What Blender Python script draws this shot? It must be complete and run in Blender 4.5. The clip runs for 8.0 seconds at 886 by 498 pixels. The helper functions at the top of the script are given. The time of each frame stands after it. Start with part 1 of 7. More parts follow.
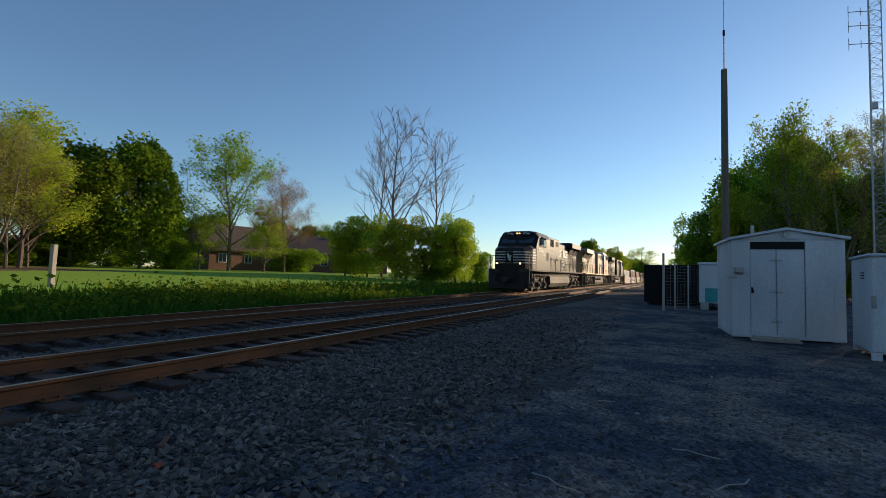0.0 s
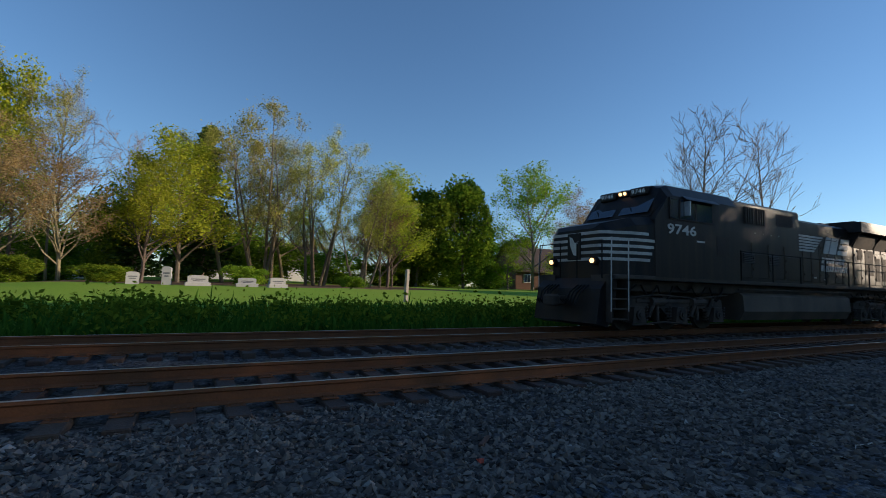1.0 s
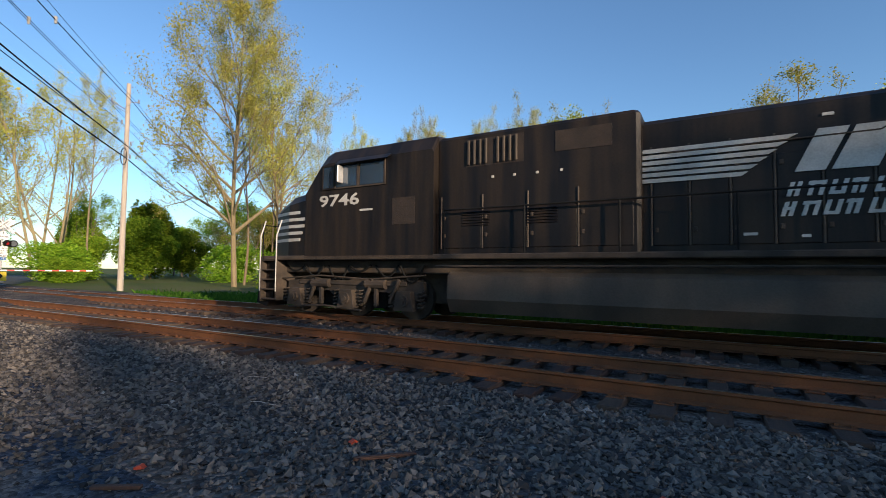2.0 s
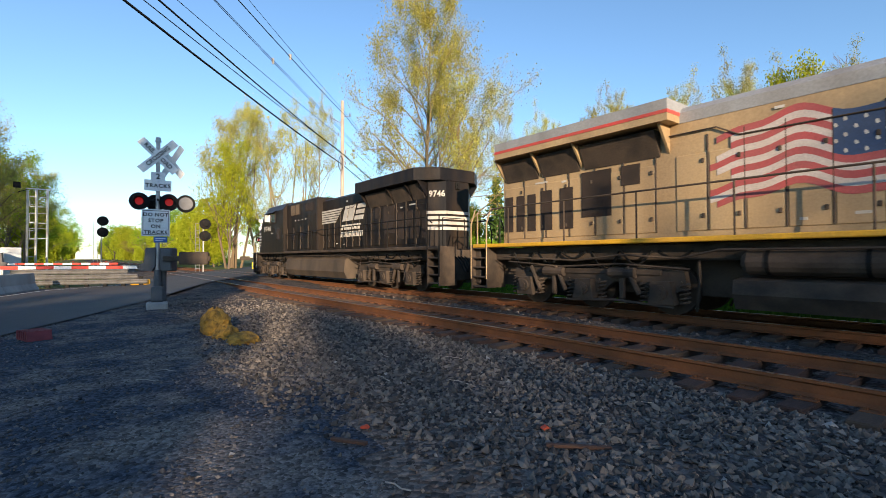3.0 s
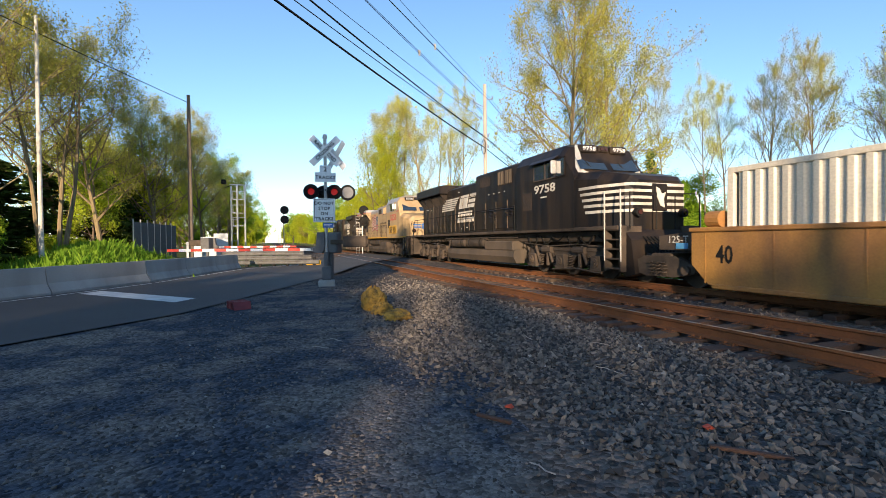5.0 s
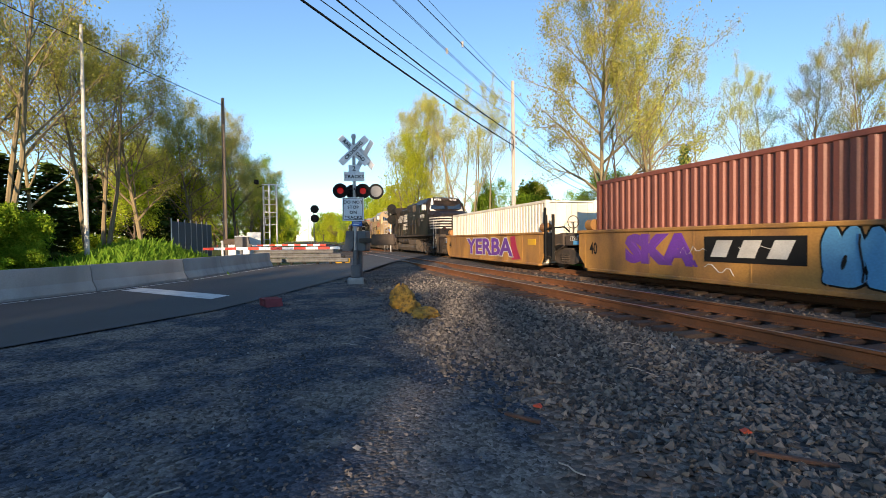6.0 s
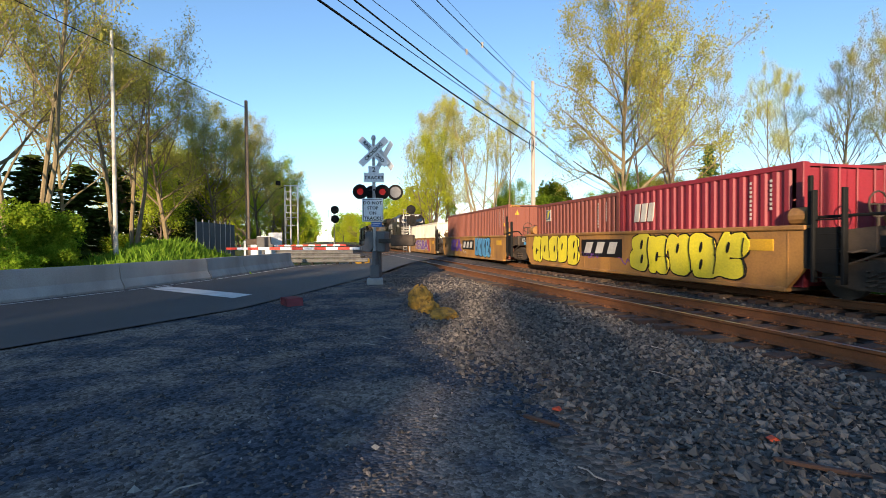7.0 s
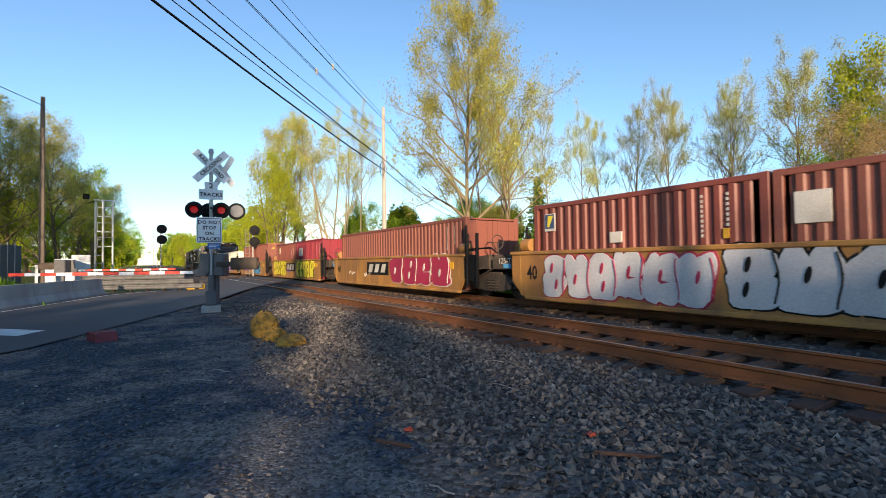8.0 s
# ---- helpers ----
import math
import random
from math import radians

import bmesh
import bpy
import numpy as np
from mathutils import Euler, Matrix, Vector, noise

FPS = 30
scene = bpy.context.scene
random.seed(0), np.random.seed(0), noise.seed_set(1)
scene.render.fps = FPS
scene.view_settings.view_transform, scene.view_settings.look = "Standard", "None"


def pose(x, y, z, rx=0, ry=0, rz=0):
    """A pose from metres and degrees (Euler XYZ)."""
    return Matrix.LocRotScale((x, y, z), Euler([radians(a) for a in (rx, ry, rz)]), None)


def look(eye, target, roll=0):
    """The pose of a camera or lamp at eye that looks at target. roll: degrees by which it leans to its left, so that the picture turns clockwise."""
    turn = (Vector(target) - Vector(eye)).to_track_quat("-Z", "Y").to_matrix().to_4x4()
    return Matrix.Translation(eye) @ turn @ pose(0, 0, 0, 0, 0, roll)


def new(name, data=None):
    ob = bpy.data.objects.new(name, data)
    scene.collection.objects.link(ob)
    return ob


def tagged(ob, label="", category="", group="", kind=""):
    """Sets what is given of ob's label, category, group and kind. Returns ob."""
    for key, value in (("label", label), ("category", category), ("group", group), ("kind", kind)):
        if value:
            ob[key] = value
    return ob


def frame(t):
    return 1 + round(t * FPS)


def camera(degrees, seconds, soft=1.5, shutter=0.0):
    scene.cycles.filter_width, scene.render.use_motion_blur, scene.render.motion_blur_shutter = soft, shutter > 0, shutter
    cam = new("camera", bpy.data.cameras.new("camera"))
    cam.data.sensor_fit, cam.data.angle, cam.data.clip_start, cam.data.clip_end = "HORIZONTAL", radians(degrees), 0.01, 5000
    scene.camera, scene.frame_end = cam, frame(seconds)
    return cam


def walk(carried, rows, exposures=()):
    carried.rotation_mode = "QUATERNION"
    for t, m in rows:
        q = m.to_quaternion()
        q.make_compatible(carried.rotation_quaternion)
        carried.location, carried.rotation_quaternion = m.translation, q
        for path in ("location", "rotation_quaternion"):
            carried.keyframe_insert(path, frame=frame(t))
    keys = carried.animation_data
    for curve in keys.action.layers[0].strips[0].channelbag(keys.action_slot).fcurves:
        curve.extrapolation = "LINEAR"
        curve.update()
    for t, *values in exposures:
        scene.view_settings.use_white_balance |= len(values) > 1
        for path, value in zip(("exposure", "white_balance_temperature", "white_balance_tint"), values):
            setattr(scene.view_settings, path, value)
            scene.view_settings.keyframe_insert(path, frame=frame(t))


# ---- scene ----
cam = camera(86.76, 8.0, soft=0.65, shutter=0.04)
PATH = [
    (0, pose(0, 0.000, 1.144, 93.05, 0, -63.52) @ pose(0, 0, 0, 0, 0, 1.34)),
    (0.5, pose(0, 0.000, 1.144, 94.06, 0, -52.51) @ pose(0, 0, 0, 0, 0, 1.57)),
    (1, pose(0, 0.000, 1.144, 94.55, 0, -28.10) @ pose(0, 0, 0, 0, 0, 1.69)),
    (1.2, pose(0, 0.000, 1.144, 94.29, 0, -15.72) @ pose(0, 0, 0, 0, 0, 1.77)),
    (2.3, pose(0, -0.178, 1.228, 92.34, 0, 41.54) @ pose(0, 0, 0, 0, 0, 0.22)),
    (2.5, pose(0, -0.178, 1.228, 92.07, 0, 46.41) @ pose(0, 0, 0, 0, 0, 0.20)),
    (3, pose(0, -0.178, 1.228, 91.06, 0, 52.40) @ pose(0, 0, 0, 0, 0, -0.20)),
    (3.5, pose(0, -0.178, 1.228, 90.23, 0, 57.88) @ pose(0, 0, 0, 0, 0, -0.46)),
    (4, pose(0, -0.178, 1.228, 89.52, 0, 63.11) @ pose(0, 0, 0, 0, 0, -0.70)),
    (4.5, pose(0, -0.178, 1.228, 89.20, 0, 66.97) @ pose(0, 0, 0, 0, 0, -0.61)),
    (6, pose(0, -0.178, 1.228, 88.82, 0, 73.15) @ pose(0, 0, 0, 0, 0, -0.69)),
    (6.5, pose(0, -0.178, 1.228, 88.86, 0, 74.30) @ pose(0, 0, 0, 0, 0, -0.68)),
    (7, pose(0, -0.178, 1.228, 88.95, 0, 75.45) @ pose(0, 0, 0, 0, 0, -0.46)),
    (7.5, pose(0, -0.178, 1.228, 89.05, 0, 71.38) @ pose(0, 0, 0, 0, 0, -0.72)),
    (8, pose(0, -0.178, 1.228, 91.48, 0, 57.42) @ pose(0, 0, 0, 0, 0, -0.75)),
]
walk(cam, PATH, exposures=[(0.0, 0.32, 6550, 10), (1.2, 0.3, 5950, 10), (2.3, 0.9, 6400, 10), (4.5, 1.17, 6750, 10), (8.0, 1.1, 6650, 10)])

# ---- daylight ----
SUN_AZ, SUN_EL = -23.0, 12.0          # degrees from +x, above the horizon
world = bpy.data.worlds.new("sky")
scene.world = world
world.use_nodes = True
sky = world.node_tree.nodes.new("ShaderNodeTexSky")
sky.sky_type, sky.sun_disc = "NISHITA", False
sky.sun_elevation, sky.sun_rotation = radians(SUN_EL), radians(90 - SUN_AZ)
sky.air_density, sky.dust_density, sky.ozone_density = 1.0, 0.1, 3.4
back = world.node_tree.nodes["Background"]
back.inputs[1].default_value = 0.13
world.node_tree.links.new(sky.outputs[0], back.inputs[0])
sun = new("sun", bpy.data.lights.new("sun", "SUN"))
sun.data.energy, sun.data.angle, sun.data.color = 4.6, radians(0.55), (1.0, 0.77, 0.53)
sd = Vector((math.cos(radians(SUN_EL)) * math.cos(radians(SUN_AZ)), math.cos(radians(SUN_EL)) * math.sin(radians(SUN_AZ)), math.sin(radians(SUN_EL))))
sun.matrix_world = look(sd * 200, (0, 0, 0))


# ---- materials ----
def material(name, base, rough=0.7, metal=0.0, other=None, scale=6.0, fine=60.0, amount=0.6, bump=0.15, vary=0.0, streak=None, spec=0.5, coat=0.0):
    """Two scales of colour variation (stains and grain), relief, and a small shift from object to object."""
    m = bpy.data.materials.new(name)
    m.use_nodes = True
    n, ln = m.node_tree.nodes, m.node_tree.links
    p = n["Principled BSDF"]
    p.inputs["Roughness"].default_value, p.inputs["Metallic"].default_value = rough, metal
    p.inputs["Specular IOR Level"].default_value = spec
    p.inputs["Coat Weight"].default_value = coat
    tc = n.new("ShaderNodeTexCoord")
    vec = tc.outputs["Object"]
    if streak:
        mp = n.new("ShaderNodeMapping")
        mp.inputs["Scale"].default_value = streak
        ln.new(vec, mp.inputs["Vector"])
        vec = mp.outputs["Vector"]
    big, small = n.new("ShaderNodeTexNoise"), n.new("ShaderNodeTexNoise")
    for t, s, d in ((big, scale, 6), (small, fine, 3)):
        t.inputs["Scale"].default_value, t.inputs["Detail"].default_value = s, d
        ln.new(vec if t is big else tc.outputs["Object"], t.inputs["Vector"])
    ramp = n.new("ShaderNodeValToRGB")
    ramp.color_ramp.elements[0].position, ramp.color_ramp.elements[1].position = 0.38, 0.68
    ln.new(big.outputs["Fac"], ramp.inputs["Fac"])
    mx = n.new("ShaderNodeMix")
    mx.data_type = "RGBA"
    other = other or [c * 0.6 for c in base]
    mx.inputs["A"].default_value, mx.inputs["B"].default_value = (*base, 1), (*other, 1)
    mul = n.new("ShaderNodeMath")
    mul.operation, mul.inputs[1].default_value = "MULTIPLY", amount
    ln.new(ramp.outputs["Color"], mul.inputs[0])
    ln.new(mul.outputs[0], mx.inputs["Factor"])
    hs = n.new("ShaderNodeHueSaturation")
    val = n.new("ShaderNodeMapRange")
    val.inputs["To Min"].default_value, val.inputs["To Max"].default_value = 0.72, 1.28
    ln.new(small.outputs["Fac"], val.inputs["Value"])
    ln.new(mx.outputs["Result"], hs.inputs["Color"])
    if vary:
        oi = n.new("ShaderNodeObjectInfo")
        mr = n.new("ShaderNodeMapRange")
        mr.inputs["To Min"].default_value, mr.inputs["To Max"].default_value = 1 - vary, 1 + vary
        ln.new(oi.outputs["Random"], mr.inputs["Value"])
        pm = n.new("ShaderNodeMath")
        pm.operation = "MULTIPLY"
        ln.new(mr.outputs["Result"], pm.inputs[0])
        ln.new(val.outputs["Result"], pm.inputs[1])
        ln.new(pm.outputs[0], hs.inputs["Value"])
        hu = n.new("ShaderNodeMapRange")
        hu.inputs["To Min"].default_value, hu.inputs["To Max"].default_value = 0.5 - vary * 0.06, 0.5 + vary * 0.06
        ln.new(oi.outputs["Random"], hu.inputs["Value"])
        ln.new(hu.outputs["Result"], hs.inputs["Hue"])
    else:
        ln.new(val.outputs["Result"], hs.inputs["Value"])
    ln.new(hs.outputs["Color"], p.inputs["Base Color"])
    if bump:
        b = n.new("ShaderNodeBump")
        b.inputs["Strength"].default_value, b.inputs["Distance"].default_value = bump, 0.02
        ln.new(small.outputs["Fac"], b.inputs["Height"])
        ln.new(b.outputs["Normal"], p.inputs["Normal"])
    return m


def leafy(name, base, other, vary=0.25, through_light=0.45):
    """Leaves: colour changes from clump to clump, some light passes through."""
    m = bpy.data.materials.new(name)
    m.use_nodes = True
    n, ln = m.node_tree.nodes, m.node_tree.links
    n.remove(n["Principled BSDF"])
    geo, oi = n.new("ShaderNodeNewGeometry"), n.new("ShaderNodeObjectInfo")
    mx = n.new("ShaderNodeMix")
    mx.data_type = "RGBA"
    mx.inputs["A"].default_value, mx.inputs["B"].default_value = (*base, 1), (*other, 1)
    ln.new(geo.outputs["Random Per Island"], mx.inputs["Factor"])
    hs = n.new("ShaderNodeHueSaturation")
    mr, hu = n.new("ShaderNodeMapRange"), n.new("ShaderNodeMapRange")
    mr.inputs["To Min"].default_value, mr.inputs["To Max"].default_value = 1 - vary, 1 + vary
    hu.inputs["To Min"].default_value, hu.inputs["To Max"].default_value = 0.485, 0.515
    ln.new(oi.outputs["Random"], mr.inputs["Value"])
    ln.new(oi.outputs["Random"], hu.inputs["Value"])
    ln.new(mr.outputs["Result"], hs.inputs["Value"])
    ln.new(hu.outputs["Result"], hs.inputs["Hue"])
    ln.new(mx.outputs["Result"], hs.inputs["Color"])
    d, t, s = n.new("ShaderNodeBsdfDiffuse"), n.new("ShaderNodeBsdfTranslucent"), n.new("ShaderNodeMixShader")
    s.inputs[0].default_value = through_light
    for q in (d, t):
        ln.new(hs.outputs["Color"], q.inputs["Color"])
    ln.new(d.outputs[0], s.inputs[1])
    ln.new(t.outputs[0], s.inputs[2])
    ln.new(s.outputs[0], n["Material Output"].inputs["Surface"])
    return m


def glow(name, col, strength):
    m = bpy.data.materials.new(name)
    m.use_nodes = True
    p = m.node_tree.nodes["Principled BSDF"]
    p.inputs["Base Color"].default_value = (*col, 1)
    p.inputs["Emission Color"].default_value, p.inputs["Emission Strength"].default_value = (*col, 1), strength
    return m


def gravelly(name, base, other, cell, bump, pale=0.25, patch=0.35):
    """Loose broken stone: cells of their own shade, relief, and larger patches of the second colour."""
    m = bpy.data.materials.new(name)
    m.use_nodes = True
    n, ln = m.node_tree.nodes, m.node_tree.links
    p = n["Principled BSDF"]
    p.inputs["Roughness"].default_value, p.inputs["Specular IOR Level"].default_value = 0.95, 0.04
    tc = n.new("ShaderNodeTexCoord")
    v1, v2 = n.new("ShaderNodeTexVoronoi"), n.new("ShaderNodeTexVoronoi")
    ns, nb = n.new("ShaderNodeTexNoise"), n.new("ShaderNodeTexNoise")
    for t, s in ((v1, cell), (v2, cell * 3.1), (ns, patch), (nb, patch * 5)):
        t.inputs["Scale"].default_value = s
        ln.new(tc.outputs["Object"], t.inputs["Vector"])
    ns.inputs["Detail"].default_value = nb.inputs["Detail"].default_value = 7
    mx = n.new("ShaderNodeMix")
    mx.data_type = "RGBA"
    mx.inputs["A"].default_value, mx.inputs["B"].default_value = (*base, 1), (*other, 1)
    ramp = n.new("ShaderNodeValToRGB")
    ramp.color_ramp.elements[0].position, ramp.color_ramp.elements[1].position = 0.46, 0.57
    add = n.new("ShaderNodeMix")
    add.data_type = "FLOAT"
    add.inputs[0].default_value = 0.4
    ln.new(ns.outputs["Fac"], add.inputs[2])
    ln.new(nb.outputs["Fac"], add.inputs[3])
    ln.new(add.outputs[0], ramp.inputs["Fac"])
    ln.new(ramp.outputs["Color"], mx.inputs["Factor"])
    sep = n.new("ShaderNodeSeparateColor")
    ln.new(v1.outputs["Color"], sep.inputs[0])
    mr = n.new("ShaderNodeMapRange")
    mr.inputs["To Min"].default_value, mr.inputs["To Max"].default_value = 0.55, 1.2 + pale
    ln.new(sep.outputs[0], mr.inputs["Value"])
    mr2 = n.new("ShaderNodeMapRange")
    mr2.inputs["To Min"].default_value, mr2.inputs["To Max"].default_value = 0.75, 1.25
    sep2 = n.new("ShaderNodeSeparateColor")
    ln.new(v2.outputs["Color"], sep2.inputs[0])
    ln.new(sep2.outputs[1], mr2.inputs["Value"])
    mm = n.new("ShaderNodeMath")
    mm.operation = "MULTIPLY"
    ln.new(mr.outputs["Result"], mm.inputs[0])
    ln.new(mr2.outputs["Result"], mm.inputs[1])
    hs = n.new("ShaderNodeHueSaturation")
    ln.new(mm.outputs[0], hs.inputs["Value"])
    ln.new(mx.outputs["Result"], hs.inputs["Color"])
    ln.new(hs.outputs["Color"], p.inputs["Base Color"])
    b = n.new("ShaderNodeBump")
    b.inputs["Strength"].default_value, b.inputs["Distance"].default_value, b.invert = bump, 0.03, True
    ln.new(v1.outputs["Distance"], b.inputs["Height"])
    ln.new(b.outputs["Normal"], p.inputs["Normal"])
    return m


# Cool dark and warm pale yard patches: dappled shade and sun put into the colour.
YARD = gravelly("yard_gravel", (0.05, 0.057, 0.07), (0.15, 0.128, 0.112), 30, 0.6, 0.6, 0.55)
BALLAST = gravelly("ballast", (0.07, 0.064, 0.062), (0.13, 0.105, 0.088), 17, 0.9, 0.6)
LAWN = material("mown_lawn", (0.2, 0.34, 0.035), 0.9, other=(0.27, 0.36, 0.05), scale=0.25, fine=14, bump=0.5, spec=0.1)
FIELD = material("rough_field", (0.09, 0.12, 0.03), 0.95, other=(0.14, 0.12, 0.06), scale=0.08, fine=5, bump=0.5, spec=0.1)
SOIL = material("bare_soil", (0.2, 0.12, 0.075), 0.95, other=(0.12, 0.09, 0.06), scale=1.5, fine=30, bump=0.5, spec=0.1)
ASPHALT = material("asphalt", (0.04, 0.04, 0.044), 0.8, other=(0.06, 0.058, 0.058), scale=0.7, fine=90, bump=0.25, streak=(0.6, 0.6, 1))
ROADPAINT = material("worn_road_paint", (0.62, 0.62, 0.6), 0.7, other=(0.3, 0.3, 0.3), scale=3, fine=60, amount=0.5)
CONCRETE = material("weathered_concrete", (0.36, 0.35, 0.33), 0.85, other=(0.2, 0.19, 0.18), scale=1.6, fine=45, streak=(1, 1, 0.25))
RUST = material("rusty_rail", (0.18, 0.07, 0.028), 0.8, other=(0.09, 0.042, 0.022), scale=2.5, fine=50, bump=0.2, spec=0.3)
RAILTOP = material("polished_rail_head", (0.5, 0.47, 0.44), 0.32, 1.0, other=(0.35, 0.28, 0.22), scale=2, fine=20, bump=0.02, streak=(0.2, 1, 1))
TIE = material("creosoted_timber", (0.06, 0.036, 0.026), 0.9, other=(0.03, 0.02, 0.017), scale=3, fine=40, bump=0.5, vary=0.3, streak=(6, 0.8, 3))
BLACKLOCO = material("dirty_black_paint", (0.0085, 0.0085, 0.0105), 0.44, other=(0.034, 0.024, 0.017), scale=1.3, fine=25, amount=0.85, bump=0.05, streak=(2.2, 1, 0.2), spec=0.18)
DUSTBLACK = material("road_dust_on_black", (0.05, 0.039, 0.03), 0.75, other=(0.11, 0.08, 0.055), scale=1.1, fine=30, amount=0.9, bump=0.2, streak=(1, 1, 0.4))
GRIME = material("grimy_underframe", (0.066, 0.047, 0.034), 0.85, other=(0.02, 0.016, 0.013), scale=2.2, fine=30, amount=0.9, bump=0.3)
# Near-black that paints the shade inside openings and between parts.
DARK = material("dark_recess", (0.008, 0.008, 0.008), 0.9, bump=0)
WHITE = material("dusty_white_paint", (0.52, 0.5, 0.46), 0.6, other=(0.26, 0.22, 0.18), scale=1.5, fine=30, bump=0.03)
UPYELLOW = material("faded_yellow_paint", (0.4, 0.285, 0.155), 0.5, other=(0.23, 0.16, 0.09), scale=0.9, fine=25, amount=0.7, bump=0.05, streak=(1.5, 1, 0.22))
UPGOLD = material("bright_yellow_paint", (0.6, 0.33, 0.02), 0.5, other=(0.38, 0.22, 0.04), scale=1.2, fine=25, bump=0.05)
UPGREY = material("grey_paint", (0.27, 0.28, 0.29), 0.5, other=(0.16, 0.15, 0.14), scale=1, fine=25, bump=0.05, streak=(1.5, 1, 0.3))
UPRED = material("faded_red_paint", (0.5, 0.06, 0.05), 0.55, other=(0.3, 0.07, 0.05), scale=3, fine=30, bump=0.03)
FLAGRED = material("weathered_flag_red", (0.36, 0.07, 0.07), 0.6, other=(0.25, 0.1, 0.09), scale=2, fine=30, bump=0.03)
FLAGWHITE = material("weathered_flag_white", (0.5, 0.45, 0.42), 0.6, other=(0.36, 0.3, 0.25), scale=2, fine=30, bump=0.03)
FLAGBLUE = material("weathered_flag_blue", (0.03, 0.06, 0.14), 0.6, other=(0.05, 0.07, 0.12), scale=2, fine=30, bump=0.03)
BLUE = material("blue_paint", (0.03, 0.13, 0.42), 0.5, bump=0.03)
GLASS = material("dark_cab_glass", (0.02, 0.035, 0.06), 0.06, bump=0, amount=0.2, spec=1.0)
WELLYEL = material("worn_orange_yellow_paint", (0.36, 0.175, 0.042), 0.62, other=(0.15, 0.075, 0.036), scale=0.9, fine=22, amount=0.85, bump=0.08, streak=(1.2, 1, 0.4), vary=0.1)
STEEL = material("galvanised_steel", (0.42, 0.42, 0.42), 0.45, 0.7, other=(0.28, 0.27, 0.26), scale=4, fine=40, bump=0.05)
DULLSTEEL = material("dull_weathered_steel", (0.2, 0.2, 0.2), 0.6, 0.3, other=(0.1, 0.095, 0.09), scale=4, fine=40, bump=0.1)
ALU = material("bare_aluminium", (0.6, 0.6, 0.6), 0.4, 0.6, other=(0.4, 0.4, 0.4), scale=3, fine=30, bump=0.03)
BLACK = material("matt_black_paint", (0.012, 0.012, 0.012), 0.7, bump=0.02, spec=0.15)
SIGNWHITE = material("white_sign_face", (0.8, 0.8, 0.8), 0.6, other=(0.6, 0.6, 0.6), scale=4, fine=20, amount=0.4, bump=0)
REDPAINT = material("red_reflective_stripe", (0.6, 0.05, 0.03), 0.5, bump=0)
YELSIGN = material("yellow_sign_face", (0.85, 0.6, 0.02), 0.5, bump=0)
SHEDPAINT = material("chalky_white_metal", (0.60, 0.63, 0.66), 0.55, other=(0.42, 0.42, 0.42), scale=1.3, fine=30, amount=0.5, bump=0.04, streak=(1, 1, 0.3))
TEAL = material("teal_tarpaulin", (0.03, 0.32, 0.33), 0.6, scale=3, bump=0.1)
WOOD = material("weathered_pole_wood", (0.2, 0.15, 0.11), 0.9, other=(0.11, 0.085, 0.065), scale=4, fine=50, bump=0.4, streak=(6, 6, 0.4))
# Lighter copy of the pole wood, with sunlight put into its colour.
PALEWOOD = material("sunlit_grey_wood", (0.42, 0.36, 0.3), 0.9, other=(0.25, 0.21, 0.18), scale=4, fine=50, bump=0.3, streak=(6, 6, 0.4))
BARK = material("bark", (0.17, 0.13, 0.095), 0.95, other=(0.09, 0.07, 0.05), scale=4, fine=30, bump=0.6, vary=0.3, streak=(5, 5, 0.7))
PALEBARK = material("pale_bark", (0.22, 0.17, 0.095), 0.95, other=(0.11, 0.085, 0.05), scale=3, fine=30, bump=0.5, vary=0.25, streak=(4, 4, 0.8))
LEAF_DENSE = leafy("deep_green_leaves", (0.08, 0.16, 0.014), (0.25, 0.35, 0.03))
LEAF_YELLOW = leafy("yellow_green_leaves", (0.28, 0.36, 0.025), (0.46, 0.48, 0.045))
LEAF_SPRING = leafy("young_spring_leaves", (0.34, 0.35, 0.065), (0.48, 0.44, 0.11))
LEAF_TAN = leafy("brownish_buds", (0.30, 0.20, 0.09), (0.40, 0.28, 0.13))
LEAF_FIR = leafy("fir_needles", (0.04, 0.075, 0.02), (0.075, 0.12, 0.03), through_light=0.2)
LEAF_BUSH = leafy("bright_bush_leaves", (0.13, 0.26, 0.02), (0.33, 0.45, 0.04))
# Brighter than the verge grass: sunlight on the bank is put into the colour.
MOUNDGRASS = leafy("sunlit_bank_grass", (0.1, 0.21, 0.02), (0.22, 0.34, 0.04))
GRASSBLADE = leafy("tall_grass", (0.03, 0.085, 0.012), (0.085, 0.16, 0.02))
REDGLOW = glow("lit_red_lens", (0.22, 0.004, 0.004), 0.5)
HEADGLOW = glow("lit_headlight", (1.0, 0.55, 0.2), 2.4)
MACHINE = material("dull_grey_machine_paint", (0.1, 0.1, 0.105), 0.6, other=(0.05, 0.05, 0.05), scale=3, fine=30)
LENS = material("dark_lens", (0.05, 0.02, 0.02), 0.15, bump=0, spec=0.8)
SCREEN = material("rusty_dark_mesh", (0.02, 0.014, 0.011), 0.85, other=(0.045, 0.028, 0.02), scale=3, fine=70, bump=0.4)
GREYLENS = material("unlit_lens_back", (0.12, 0.125, 0.14), 0.4, bump=0)


